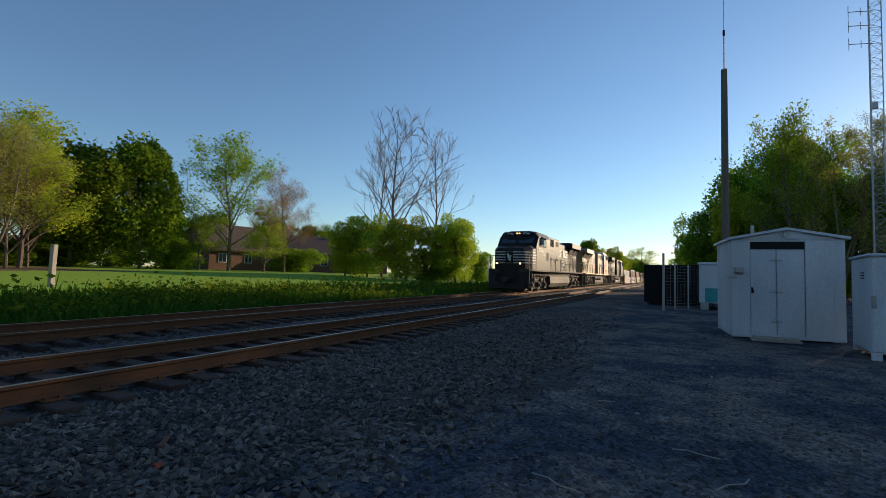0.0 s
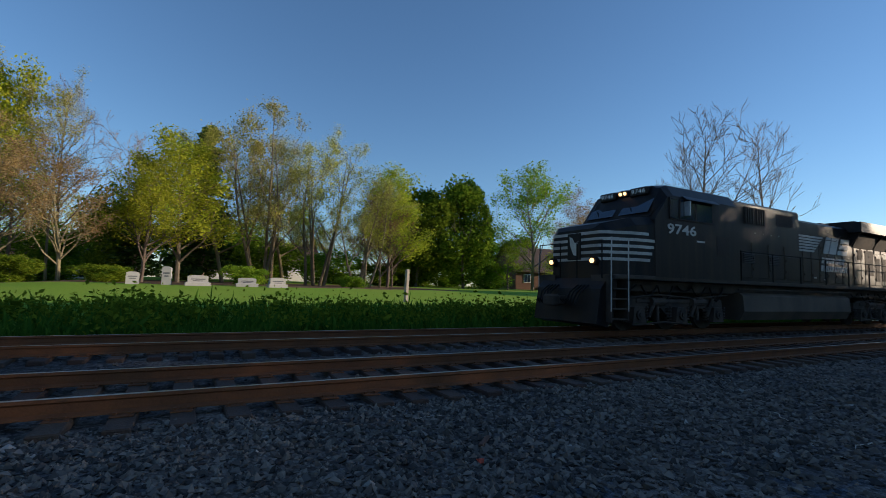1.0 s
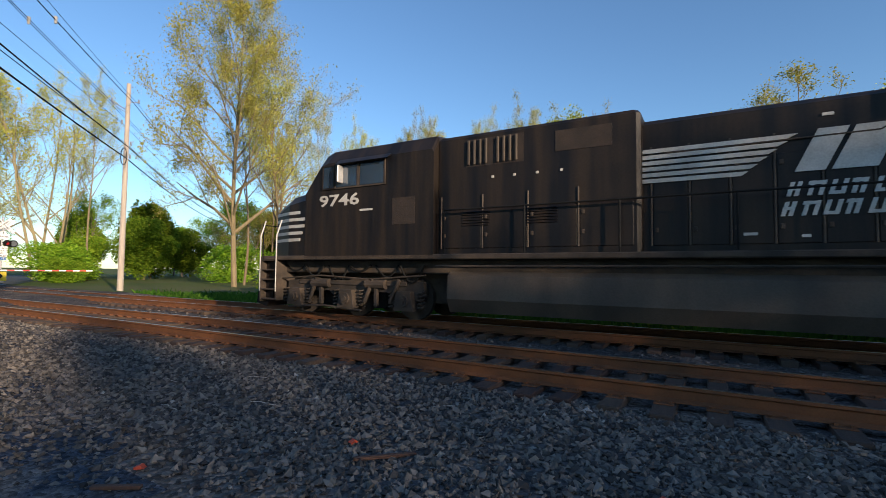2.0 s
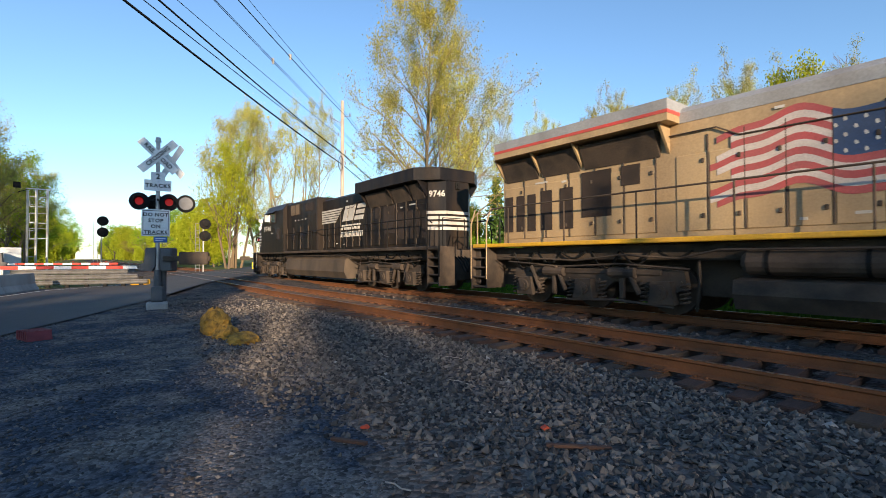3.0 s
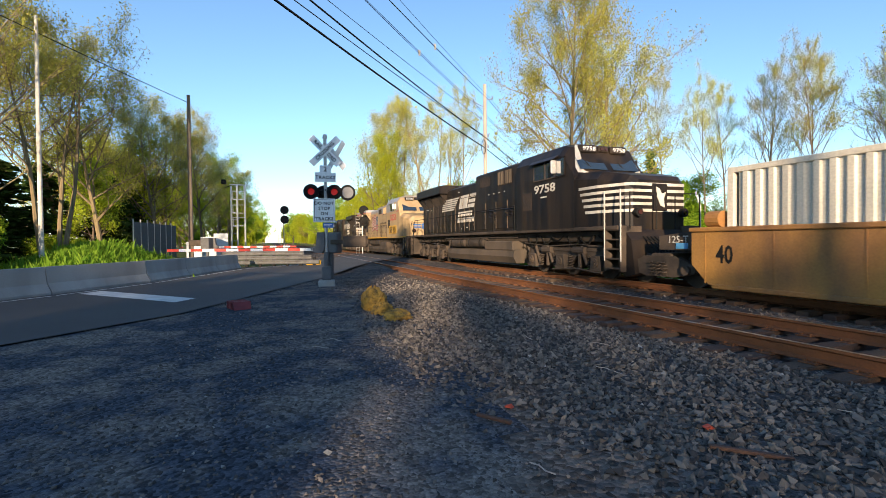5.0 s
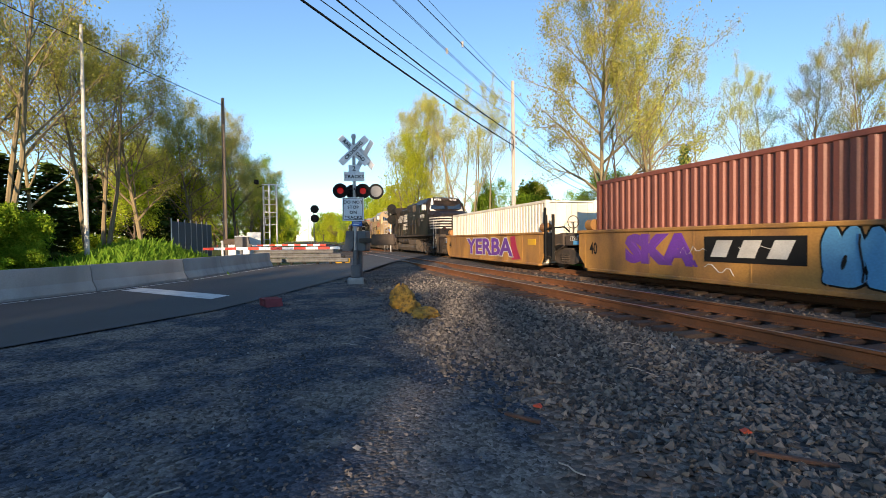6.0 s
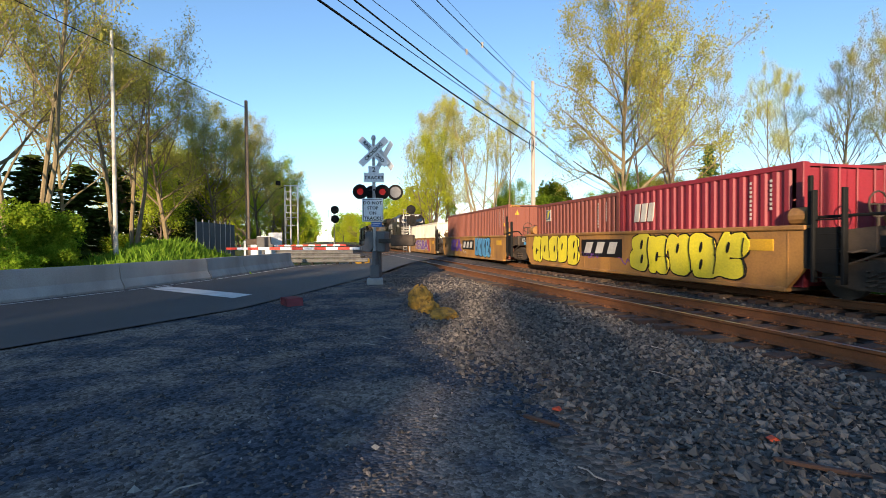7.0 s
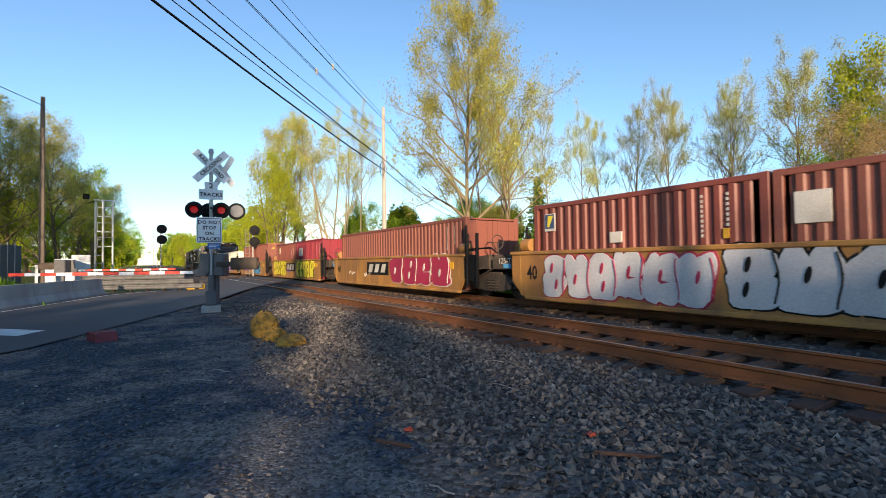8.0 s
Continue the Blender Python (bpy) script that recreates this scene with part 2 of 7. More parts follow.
# ---- mesh helpers ----
class Shape:
    """Collects boxes, tubes and prisms into one mesh."""

    def __init__(self):
        self.v, self.f = [], []

    def add(self, verts, faces):
        k = len(self.v)
        self.v += [tuple(p) for p in verts]
        self.f += [tuple(k + i for i in q) for q in faces]
        return self

    def box(self, a, b, c=0.0):
        """A box from corner a to corner b, its edges cut by c."""
        a, b = [min(p, q) for p, q in zip(a, b)], [max(p, q) for p, q in zip(a, b)]
        c = min(c, *[(q - p) * 0.45 for p, q in zip(a, b)])
        if c <= 0:
            v = [(x, y, z) for x in (a[0], b[0]) for y in (a[1], b[1]) for z in (a[2], b[2])]
            return self.add(v, [(0, 1, 3, 2), (4, 6, 7, 5), (0, 4, 5, 1), (2, 3, 7, 6), (0, 2, 6, 4), (1, 5, 7, 3)])
        ring = lambda z, d: [(a[0] + c + d, a[1] + d, z), (b[0] - c - d, a[1] + d, z), (b[0] - d, a[1] + c + d, z), (b[0] - d, b[1] - c - d, z),
                             (b[0] - c - d, b[1] - d, z), (a[0] + c + d, b[1] - d, z), (a[0] + d, b[1] - c - d, z), (a[0] + d, a[1] + c + d, z)]
        v = ring(a[2], c * 0.7) + ring(a[2] + c, 0) + ring(b[2] - c, 0) + ring(b[2], c * 0.7)
        f = [tuple(range(7, -1, -1)), tuple(range(24, 32))]
        for r in range(3):
            f += [(8 * r + i, 8 * r + (i + 1) % 8, 8 * r + 8 + (i + 1) % 8, 8 * r + 8 + i) for i in range(8)]
        return self.add(v, f)

    def tube(self, p, q, r, r2=None, n=8, caps=True):
        p, q = Vector(p), Vector(q)
        r2 = r if r2 is None else r2
        d = (q - p).normalized()
        s = d.orthogonal().normalized()
        t = d.cross(s)
        v = []
        for e, rad in ((p, r), (q, r2)):
            v += [e + (s * math.cos(2 * math.pi * i / n) + t * math.sin(2 * math.pi * i / n)) * rad for i in range(n)]
        f = [(i, (i + 1) % n, n + (i + 1) % n, n + i) for i in range(n)]
        if caps:
            f += [tuple(range(n - 1, -1, -1)), tuple(range(n, 2 * n))]
        return self.add(v, f)

    def path(self, pts, r, n=6):
        """One bent tube through the points."""
        pts = [Vector(p) for p in pts]
        side = (pts[1] - pts[0]).orthogonal().normalized()
        v = []
        for i, p in enumerate(pts):
            d = (pts[min(i + 1, len(pts) - 1)] - pts[max(i - 1, 0)]).normalized()
            side = (side - d * side.dot(d)).normalized()
            t = d.cross(side)
            v += [p + (side * math.cos(2 * math.pi * k / n) + t * math.sin(2 * math.pi * k / n)) * r for k in range(n)]
        m = len(pts)
        f = [(i * n + k, i * n + (k + 1) % n, (i + 1) * n + (k + 1) % n, (i + 1) * n + k) for i in range(m - 1) for k in range(n)]
        return self.add(v, f + [tuple(range(n - 1, -1, -1)), tuple(range((m - 1) * n, m * n))])

    def prism(self, pts, axis, lo, hi):
        """A polygon of two coordinates drawn out along the axis (0, 1 or 2)."""
        place = lambda p, w: (w, p[0], p[1]) if axis == 0 else (p[0], w, p[1]) if axis == 1 else (p[0], p[1], w)
        k = len(pts)
        v = [place(p, lo) for p in pts] + [place(p, hi) for p in pts]
        f = [tuple(range(k)), tuple(range(2 * k - 1, k - 1, -1))] + [(i, i + k, (i + 1) % k + k, (i + 1) % k) for i in range(k)]
        return self.add(v, f)

    def loft(self, sections):
        """Closed rings of equal count joined one to the next."""
        k = len(sections[0])
        v = [p for s in sections for p in s]
        f = [tuple(range(k - 1, -1, -1)), tuple(range((len(sections) - 1) * k, len(sections) * k))]
        for r in range(len(sections) - 1):
            f += [(r * k + i, r * k + (i + 1) % k, (r + 1) * k + (i + 1) % k, (r + 1) * k + i) for i in range(k)]
        return self.add(v, f)

    def mesh(self, name, mat, smooth=False):
        me = bpy.data.meshes.new(name)
        me.from_pydata(self.v, [], self.f)
        bm = bmesh.new()
        bm.from_mesh(me)
        bmesh.ops.recalc_face_normals(bm, faces=bm.faces)
        bm.to_mesh(me)
        bm.free()
        me.materials.append(mat)
        if smooth:
            me.polygons.foreach_set("use_smooth", [True] * len(me.polygons))
        return me


def part(name, shape, mat, parent=None, label="", smooth=False):
    """Links a shape, or a mesh that is made already, as one object under its thing."""
    me = shape.mesh(name, mat, smooth) if isinstance(shape, Shape) else shape
    ob = new(name, me)
    ob.parent = parent
    return tagged(ob, label)


def part_each(name, shape, mat, parent=None, label=""):
    """Links every separate piece of a shape as an object of its own."""
    root = list(range(len(shape.v)))

    def find(i):
        while root[i] != i:
            root[i] = root[root[i]]
            i = root[i]
        return i

    for q in shape.f:
        for i in q[1:]:
            root[find(i)] = find(q[0])
    groups = {}
    for q in shape.f:
        groups.setdefault(find(q[0]), []).append(q)
    for faces in groups.values():
        used = sorted({i for q in faces for i in q})
        at = {i: k for k, i in enumerate(used)}
        s = Shape()
        s.add([shape.v[i] for i in used], [tuple(at[i] for i in q) for q in faces])
        part(name, s, mat, parent, label)


def empty(name, m=None, label="", category="", group="", kind=""):
    ob = new(name)
    ob.empty_display_size = 0.2
    if m is not None:
        ob.matrix_basis = m
    return tagged(ob, label, category, group, kind)


def text_mesh(body, size, mat, extrude=0.003, offset=0.0, spacing=1.0, shear=0.0):
    cu = bpy.data.curves.new("text", "FONT")
    cu.body, cu.size, cu.extrude, cu.offset, cu.space_character, cu.shear = body, size, extrude, offset, spacing, shear
    cu.align_x, cu.align_y, cu.resolution_u = "CENTER", "CENTER", 2
    ob = bpy.data.objects.new("text", cu)
    scene.collection.objects.link(ob)
    dg = bpy.context.evaluated_depsgraph_get()
    me = bpy.data.meshes.new_from_object(ob.evaluated_get(dg))
    bpy.data.objects.remove(ob)
    me.materials.clear()
    me.materials.append(mat)
    return me


def lettering(name, body, size, mat, parent, m, width=None, **more):
    me = text_mesh(body, size, mat, **more)
    ob = new(name, me)
    ob.parent = parent
    if width:
        xs = [v.co.x for v in me.vertices]
        m = m @ Matrix.Diagonal((width / max(0.01, max(xs) - min(xs)), 1, 1, 1))
    ob.matrix_basis = m
    return ob


def sheet(name, xs, ys, height, mats, pick, kind="structure"):
    """A ground of quads over the lines xs and ys."""
    v = [(x, y, height(x, y)) for y in ys for x in xs]
    k = len(xs)
    f = [(j * k + i, j * k + i + 1, (j + 1) * k + i + 1, (j + 1) * k + i) for j in range(len(ys) - 1) for i in range(k - 1)]
    me = bpy.data.meshes.new(name)
    me.from_pydata(v, [], f)
    for m in mats:
        me.materials.append(m)
    me.polygons.foreach_set("material_index", [pick(*p.center[:2]) for p in me.polygons])
    me.polygons.foreach_set("use_smooth", [True] * len(me.polygons))
    return tagged(new(name, me), kind=kind)


# ---- ground, tracks, road ----
def ss(a, b, x):
    t = min(1.0, max(0.0, (x - a) / (b - a)))
    return t * t * (3 - 2 * t)


def gz(x, y):
    """Height of the ground; the rail heads are at 0."""
    z = -0.22 + ss(-20, -5, x) * (0.45 * ss(13, 19, y) + 0.6 * ss(19, 33, y) + 0.45 * ss(33, 75, y))
    z += 1.35 * math.exp(-((x + 29.5) ** 2 / 40 + (y + 8.6) ** 2 / 7))
    z += 0.19 * ss(-19, -27, x) * ss(-58, -50, x) * ss(2.0, 4.8, y) * ss(15.5, 13.0, y)
    if abs(x) < 32 and -12 < y < 14:
        calm = ss(0.3, 2.5, (x + 7.63) * 0.5 + (y + 4.42) * 0.86)
        z += calm * (0.05 * noise.noise((x * 0.35, y * 0.35, 2.0)) * ss(32, 20, abs(x)) + 0.02 * noise.noise((x * 1.7, y * 1.7, 5.0)))
        z -= 0.05 * math.exp(-((y - 8.5) ** 2) / 14)
    return z


def lines(*spans):
    out = []
    for a, b, step in spans:
        k = max(1, round((b - a) / step))
        out += [a + (b - a) * i / k for i in range(k)]
    return out + [spans[-1][1]]


def ground_kind(x, y):
    wob = 1.4 * noise.noise((x * 0.22, y * 0.1, 0)) + 0.4 * noise.noise((x * 1.1, y * 1.1, 3))
    if y > 12.9 + 0.3 * wob:
        soil = noise.noise((x * 0.13, y * 0.13, 9))
        if -14 < x < 20 and 31.3 + 0.8 * wob < y < 47 and soil > -0.45:
            return 3
        return 2 if x > -12 + 2 * wob and y < 120 else 4
    if 1.9 + wob < y:
        return 1
    return 0 if y > -16 + wob and x < 60 and x > -30 else 4


ground = sheet("ground", lines((-2500, -400, 300), (-400, -60, 17), (-60, -26, 1), (-26, 26, 0.3), (26, 70, 1.2), (70, 400, 16), (400, 2500, 300)),
               lines((-2500, -300, 300), (-300, -40, 13), (-40, -12, 1), (-12, 14, 0.28), (14, 50, 0.8), (50, 300, 12), (300, 2500, 300)),
               gz, [YARD, BALLAST, LAWN, SOIL, FIELD], ground_kind)


def rail_mesh(x0, x1):
    half = [(0.036, 0.0), (0.037, -0.03), (0.012, -0.05), (0.010, -0.135), (0.075, -0.158), (0.076, -0.17)]
    prof = [(-a, b) for a, b in half] + [(a, b) for a, b in reversed(half)]
    return Shape().prism(prof, 0, x0, x1)


GAUGE, TRACK_Y = 1.435, (6.3575, 10.5725)
tie_me = Shape().box((-0.115, -1.29, -0.17), (0.115, 1.29, 0), 0.015).mesh("tie", TIE)
plate = Shape()
plate.box((-0.1, -0.17, 0), (0.1, 0.17, 0.016), 0.006)
for sx in (-0.06, 0.06):
    for sy in (-0.105, 0.105):
        plate.box((sx - 0.014, sy - 0.02, 0.014), (sx + 0.014, sy + 0.02, 0.04))
plate_me = plate.mesh("tie_plates", RUST)
rng = random.Random(4)
for k, yc in enumerate(TRACK_Y):
    track = empty("railway_track", pose(0, yc, 0), "rusty steel rails on creosoted timber ties in ballast", "railway track", "two parallel tracks")
    for s in (-0.7535, 0.7535):
        r = part("rail", rail_mesh(-420, 420), RUST, track, "rusty rail with a polished head")
        r.location.y = s
        head = part("running_surface", Shape().box((-420, s - 0.024, 0.001), (420, s + 0.026, 0.003)), RAILTOP, track, "polished running surface")
    x, n_ties = -23.0, 0
    far_ties = Shape()
    while x < 46:
        o = part("tie", tie_me, TIE, track)
        o.matrix_basis = pose(x + rng.uniform(-0.03, 0.03), rng.uniform(-0.05, 0.05), -0.178 - rng.uniform(0, 0.012), rng.uniform(-0.4, 0.4), rng.uniform(-1, 1), rng.uniform(-1.5, 1.5))
        for s in (-0.7535, 0.7535):
            part("tie_plate", plate_me, RUST, track).location = (x, s, -0.186)
        x += 0.5
    while x < 200:
        far_ties.box((x - 0.115, -1.29, -0.34), (x + 0.115, 1.29, -0.178))
        x += 0.5
    x = -48.0
    while x > -140:
        far_ties.box((x - 0.115, -1.29, -0.34), (x + 0.115, 1.29, -0.178))
        x -= 0.5
    tagged(part("far_ties", far_ties, TIE, track), kind="stuff")


def stones(name, count, spots, size, mat, label):
    """Loose angular stones lying on the ground, eight faces each."""
    g = np.random.default_rng(len(name))
    base = np.array([(1, 0, 0), (-1, 0, 0), (0, 1, 0), (0, -1, 0), (0, 0, 0.75), (0, 0, -0.75)], float)
    faces = np.array([(0, 2, 4), (2, 1, 4), (1, 3, 4), (3, 0, 4), (2, 0, 5), (1, 2, 5), (3, 1, 5), (0, 3, 5)])
    V, F = [], []
    for i in range(count):
        x, y = spots(g)
        s = min(size * g.lognormal(0, 0.35), size * 1.7) * (0.6 if math.hypot(x, y) < 2.2 else 1)
        b = base * (s * g.uniform(0.6, 1.3, 3)) + g.normal(0, s * 0.22, (6, 3))
        a = g.uniform(0, 6.28)
        c, d = math.cos(a), math.sin(a)
        tilt = g.normal(0, 0.5)
        ct, st = math.cos(tilt), math.sin(tilt)
        b = b @ np.array([(1, 0, 0), (0, ct, st), (0, -st, ct)]) @ np.array([(c, d, 0), (-d, c, 0), (0, 0, 1)])
        V.append(b + (x, y, gz(x, y) + s * 0.25))
        F.append(faces + 6 * i)
    me = bpy.data.meshes.new(name)
    me.from_pydata(np.concatenate(V).tolist(), [], np.concatenate(F).tolist())
    me.materials.append(mat)
    return tagged(new(name, me), label, kind="stuff")


stone_mat = leafy("mixed_stone", (0.045, 0.043, 0.043), (0.22, 0.19, 0.165), 0.0, 0.0)


def shoulder(g):
    while True:
        x, y = g.normal(-1, 7), g.uniform(1.2, 5.3)
        if -22 < x < 22 and g.uniform() < ss(1.0, 2.6, y + 0.8 * noise.noise((x * 0.4, y * 0.4, 1))):
            return x, y


def between(g):
    return g.uniform(-18, 26), g.choice([g.uniform(7.2, 9.6), g.uniform(5.75, 7.0), g.uniform(9.9, 11.2), g.uniform(11.4, 12.9)])


def on_yard(g):
    while True:
        x, y = g.normal(-2, 6), g.normal(-0.5, 2.4)
        if math.hypot(x, y) > 0.6 and y < 3 and not (x < -5 and y < -1.5):
            return x, y


stones("ballast_stones", 34000, shoulder, 0.026, stone_mat, "grey angular crushed ballast stones")
stones("ballast_between_rails", 7000, between, 0.028, stone_mat, "grey ballast stones between the rails")
stones("yard_pebbles", 14000, on_yard, 0.0125, stone_mat, "small grey gravel pebbles on the yard")
pale = leafy("pale_stone", (0.2, 0.19, 0.17), (0.34, 0.32, 0.3), 0.0, 0.0)
stones("pale_pebbles", 260, on_yard, 0.016, pale, "scattered pale limestone pebbles")
stones("pale_ballast", 160, shoulder, 0.027, pale, "scattered pale ballast stones")

NEAR_EDGE = [(8, -19), (2, -13), (-3, -8.4), (-7.63, -4.42), (-10.8, -1.9), (-14.2, -0.36), (-20, 2.1), (-26, 4.8), (-34, 8.5), (-46, 14), (-62, 21), (-110, 42)]
FAR_EDGE = [(2, -23), (-3, -18), (-8, -13.2), (-13.4, -8.0), (-16.5, -6.3), (-20, -4.6), (-28.5, -2.0), (-31.8, 1.4), (-38, 4.8), (-50, 9.6), (-68, 16), (-115, 35)]


def road_z(x, y):
    return -0.195 + 0.185 * ss(1.5, 4.8, y) - 0.19 * ss(12.6, 16, y)


road = Shape()
grid = []
for i in range(len(NEAR_EDGE) - 1):
    for j in range(6):
        u = j / 6
        a = Vector(NEAR_EDGE[i]).lerp(Vector(NEAR_EDGE[i + 1]), u)
        b = Vector(FAR_EDGE[i]).lerp(Vector(FAR_EDGE[i + 1]), u)
        row = []
        for w in range(9):
            q = a.lerp(b, w / 8)
            row.append((q.x, q.y, road_z(q.x, q.y)))
        grid.append(row)
v = [p for row in grid for p in row]
f = [(r * 9 + w, r * 9 + w + 1, (r + 1) * 9 + w + 1, (r + 1) * 9 + w) for r in range(len(grid) - 1) for w in range(8)]
tagged(part("road", Shape().add(v, f), ASPHALT, smooth=True), "dark grey worn asphalt road over the crossing", kind="structure")


def paint(name, pts, label):
    s = Shape()
    k = len(pts)
    s.add([(x, y, road_z(x, y) + 0.008) for x, y in pts], [tuple(range(k))])
    return tagged(part(name, s, ROADPAINT), label, kind="structure")


paint("stop_line", [(-16.9, -5.0), (-16.2, -5.35), (-12.8, -2.35), (-13.5, -2.0)], "worn white stop line painted on the asphalt")
for i in range(3, 7):
    a, b = Vector(FAR_EDGE[i]), Vector(FAR_EDGE[i + 1])
    n1, n2 = Vector(NEAR_EDGE[i]), Vector(NEAR_EDGE[i + 1])
    pa, pb = a.lerp(n1, 0.1), b.lerp(n2, 0.1)
    qa, qb = a.lerp(n1, 0.118), b.lerp(n2, 0.118)
    for g0, g1 in ((0.02, 0.48), (0.5, 0.98)):
        paint("edge_line", [pa.lerp(pb, g0), pa.lerp(pb, g1), qa.lerp(qb, g1), qa.lerp(qb, g0)], "thin white edge line on the asphalt")

# concrete road barrier in sections, rising above the far edge of the road
prof = [(-0.3, 0), (0.3, 0), (0.3, 0.08), (0.16, 0.33), (0.1, 0.8), (-0.1, 0.8), (-0.16, 0.33), (-0.3, 0.08)]
bar_me = Shape().prism(prof, 0, -1.49, 1.49).mesh("barrier", CONCRETE)
edge = [Vector(p) for p in FAR_EDGE[1:7]]
run = []
for p, q in zip(edge, edge[1:]):
    L = (q - p).length
    k = max(1, round(L / 3.0))
    run += [(p.lerp(q, (i + 0.5) / k), math.degrees(math.atan2(q.y - p.y, q.x - p.x)), L / k) for i in range(k)]
for p, ang, L in run:
    nrm = Vector((math.cos(radians(ang) - math.pi / 2), math.sin(radians(ang) - math.pi / 2)))
    ob = tagged(part("concrete_barrier", bar_me, CONCRETE), "grey weathered concrete road barrier section", "barrier", "barrier sections along the road")
    ob.matrix_basis = pose(p.x - nrm.x * 0.0, p.y, gz(p.x, p.y) - 0.0, 0, 0, ang) @ Matrix.Diagonal((L / 3.0, 1, 1, 1))


# ---- trees ----
def branch_tree(seed, height, limbs, low, reach, rise, leaf, leaf_n, spread, depth=3, trunks=1, trunk_r=0.16, lean=0.06, bark=None, twig=1.0, least=0.007):
    """A trunk with limbs that fork, and leaves at the twigs. Returns its trunk and crown meshes."""
    r = random.Random(seed)
    wood, anchors = Shape(), []

    def grow(p, d, length, rad, level):
        steps = 4 if level == 0 else 3
        pts = [p]
        for i in range(steps):
            d = (d + Vector((r.gauss(0, 0.13), r.gauss(0, 0.13), r.gauss(0.04 * level, 0.08)))).normalized()
            q = pts[-1] + d * length / steps
            r0, r1 = rad * (1 - 0.7 * i / steps), rad * (1 - 0.7 * (i + 1) / steps)
            wood.tube(pts[-1], q, max(r0, least), max(r1, least), n=5 if level < 2 else 3, caps=False)
            pts.append(q)
        if level >= depth - 1:
            anchors.extend(pts[1:])
        if level < depth:
            for c in range(r.randint(3, 4) if level else 4):
                u = r.uniform(0.35, 1.0)
                k = min(int(u * steps), steps - 1)
                base = pts[k].lerp(pts[k + 1], u * steps - k)
                side = d.orthogonal().normalized()
                side.rotate(Matrix.Rotation(r.uniform(0, 6.28), 3, d))
                nd = (d * 0.75 + side * r.uniform(0.45, 0.9) + Vector((0, 0, 0.12))).normalized()
                grow(base, nd, length * r.uniform(0.42, 0.62) * twig, rad * 0.42, level + 1)

    for tnum in range(trunks):
        a0 = r.uniform(0, 6.28)
        off = 0 if trunks == 1 else r.uniform(0.1, 0.6)
        p = Vector((math.cos(a0) * off, math.sin(a0) * off, -0.3))
        d = Vector((r.gauss(0, lean) + math.cos(a0) * (0.0 if trunks == 1 else 0.16), r.gauss(0, lean) + math.sin(a0) * (0.0 if trunks == 1 else 0.16), 1)).normalized()
        H = height * (1 if tnum == 0 else r.uniform(0.7, 0.98))
        seg, pts, rad = 9, [p], trunk_r * (1 if trunks == 1 else 0.65)
        for i in range(seg):
            d = (d + Vector((r.gauss(0, 0.05), r.gauss(0, 0.05), 0.05))).normalized()
            q = pts[-1] + d * H / seg
            wood.tube(pts[-1], q, rad * (1 - 0.9 * i / seg), rad * (1 - 0.9 * (i + 1) / seg), n=7, caps=False)
            pts.append(q)
        anchors.extend(pts[-2:])
        for i in range(limbs if trunks == 1 else max(4, limbs // trunks + 1)):
            u = low + (0.97 - low) * (i + r.random()) / (limbs if trunks == 1 else max(4, limbs // trunks + 1))
            k = min(int(u * seg), seg - 1)
            base = pts[k].lerp(pts[k + 1], u * seg - k)
            a = i * 2.4 + r.uniform(-0.5, 0.5)
            nd = Vector((math.cos(a), math.sin(a), rise * r.uniform(0.7, 1.3))).normalized()
            grow(base, nd, reach * (1.15 - 0.75 * u) * r.uniform(0.8, 1.2), rad * (1 - 0.85 * u) * 0.6, 1)
    trunk = wood.mesh("trunk", bark or BARK)
    if not leaf:
        return trunk, None
    g = np.random.default_rng(seed)
    A = np.array([tuple(p) for p in anchors])
    return trunk, leaf_mesh(A[g.integers(0, len(A), leaf_n)] + g.normal(0, spread, (leaf_n, 3)), leaf[1], leaf[0], g)


def leaf_mesh(C, size, mat, g, up=0.3):
    """One quad a leaf or leaf tuft, turned at random."""
    n = len(C)
    a = g.normal(0, 1, (n, 3))
    a[:, 2] *= 1 - up
    a /= np.linalg.norm(a, axis=1)[:, None] + 1e-9
    b = np.cross(a, g.normal(0, 1, (n, 3)))
    b /= np.linalg.norm(b, axis=1)[:, None] + 1e-9
    s = (size * g.lognormal(0, 0.3, n))[:, None]
    a, b = a * s, b * s * 0.7
    V = np.stack([C - a, C - b * 0.8 + a * 0.1, C + a, C + b * 0.8 - a * 0.1], 1).reshape(-1, 3)
    me = bpy.data.meshes.new("crown")
    me.from_pydata(V.tolist(), [], np.arange(4 * n).reshape(-1, 4).tolist())
    me.materials.append(mat)
    return me


def lumps(seed, count, blobs, size, mat, flat=1.0):
    """Leaves gathered in uneven clumps."""
    g = np.random.default_rng(seed)
    out = []
    w = np.array([b[3] ** 2 for b in blobs])
    for (x, y, z, r), k in zip(blobs, (count * w / w.sum()).astype(int)):
        d = g.normal(0, 1, (k, 3))
        d /= np.linalg.norm(d, axis=1)[:, None]
        rad = r * (g.uniform(0.25, 1.0, k) ** 0.45)[:, None] * (1 + 0.22 * np.sin(d[:, :1] * 5 + seed) * np.cos(d[:, 1:2] * 4))
        out.append(d * rad * (1, 1, flat) + (x, y, z))
    return leaf_mesh(np.concatenate(out), size, mat, g)


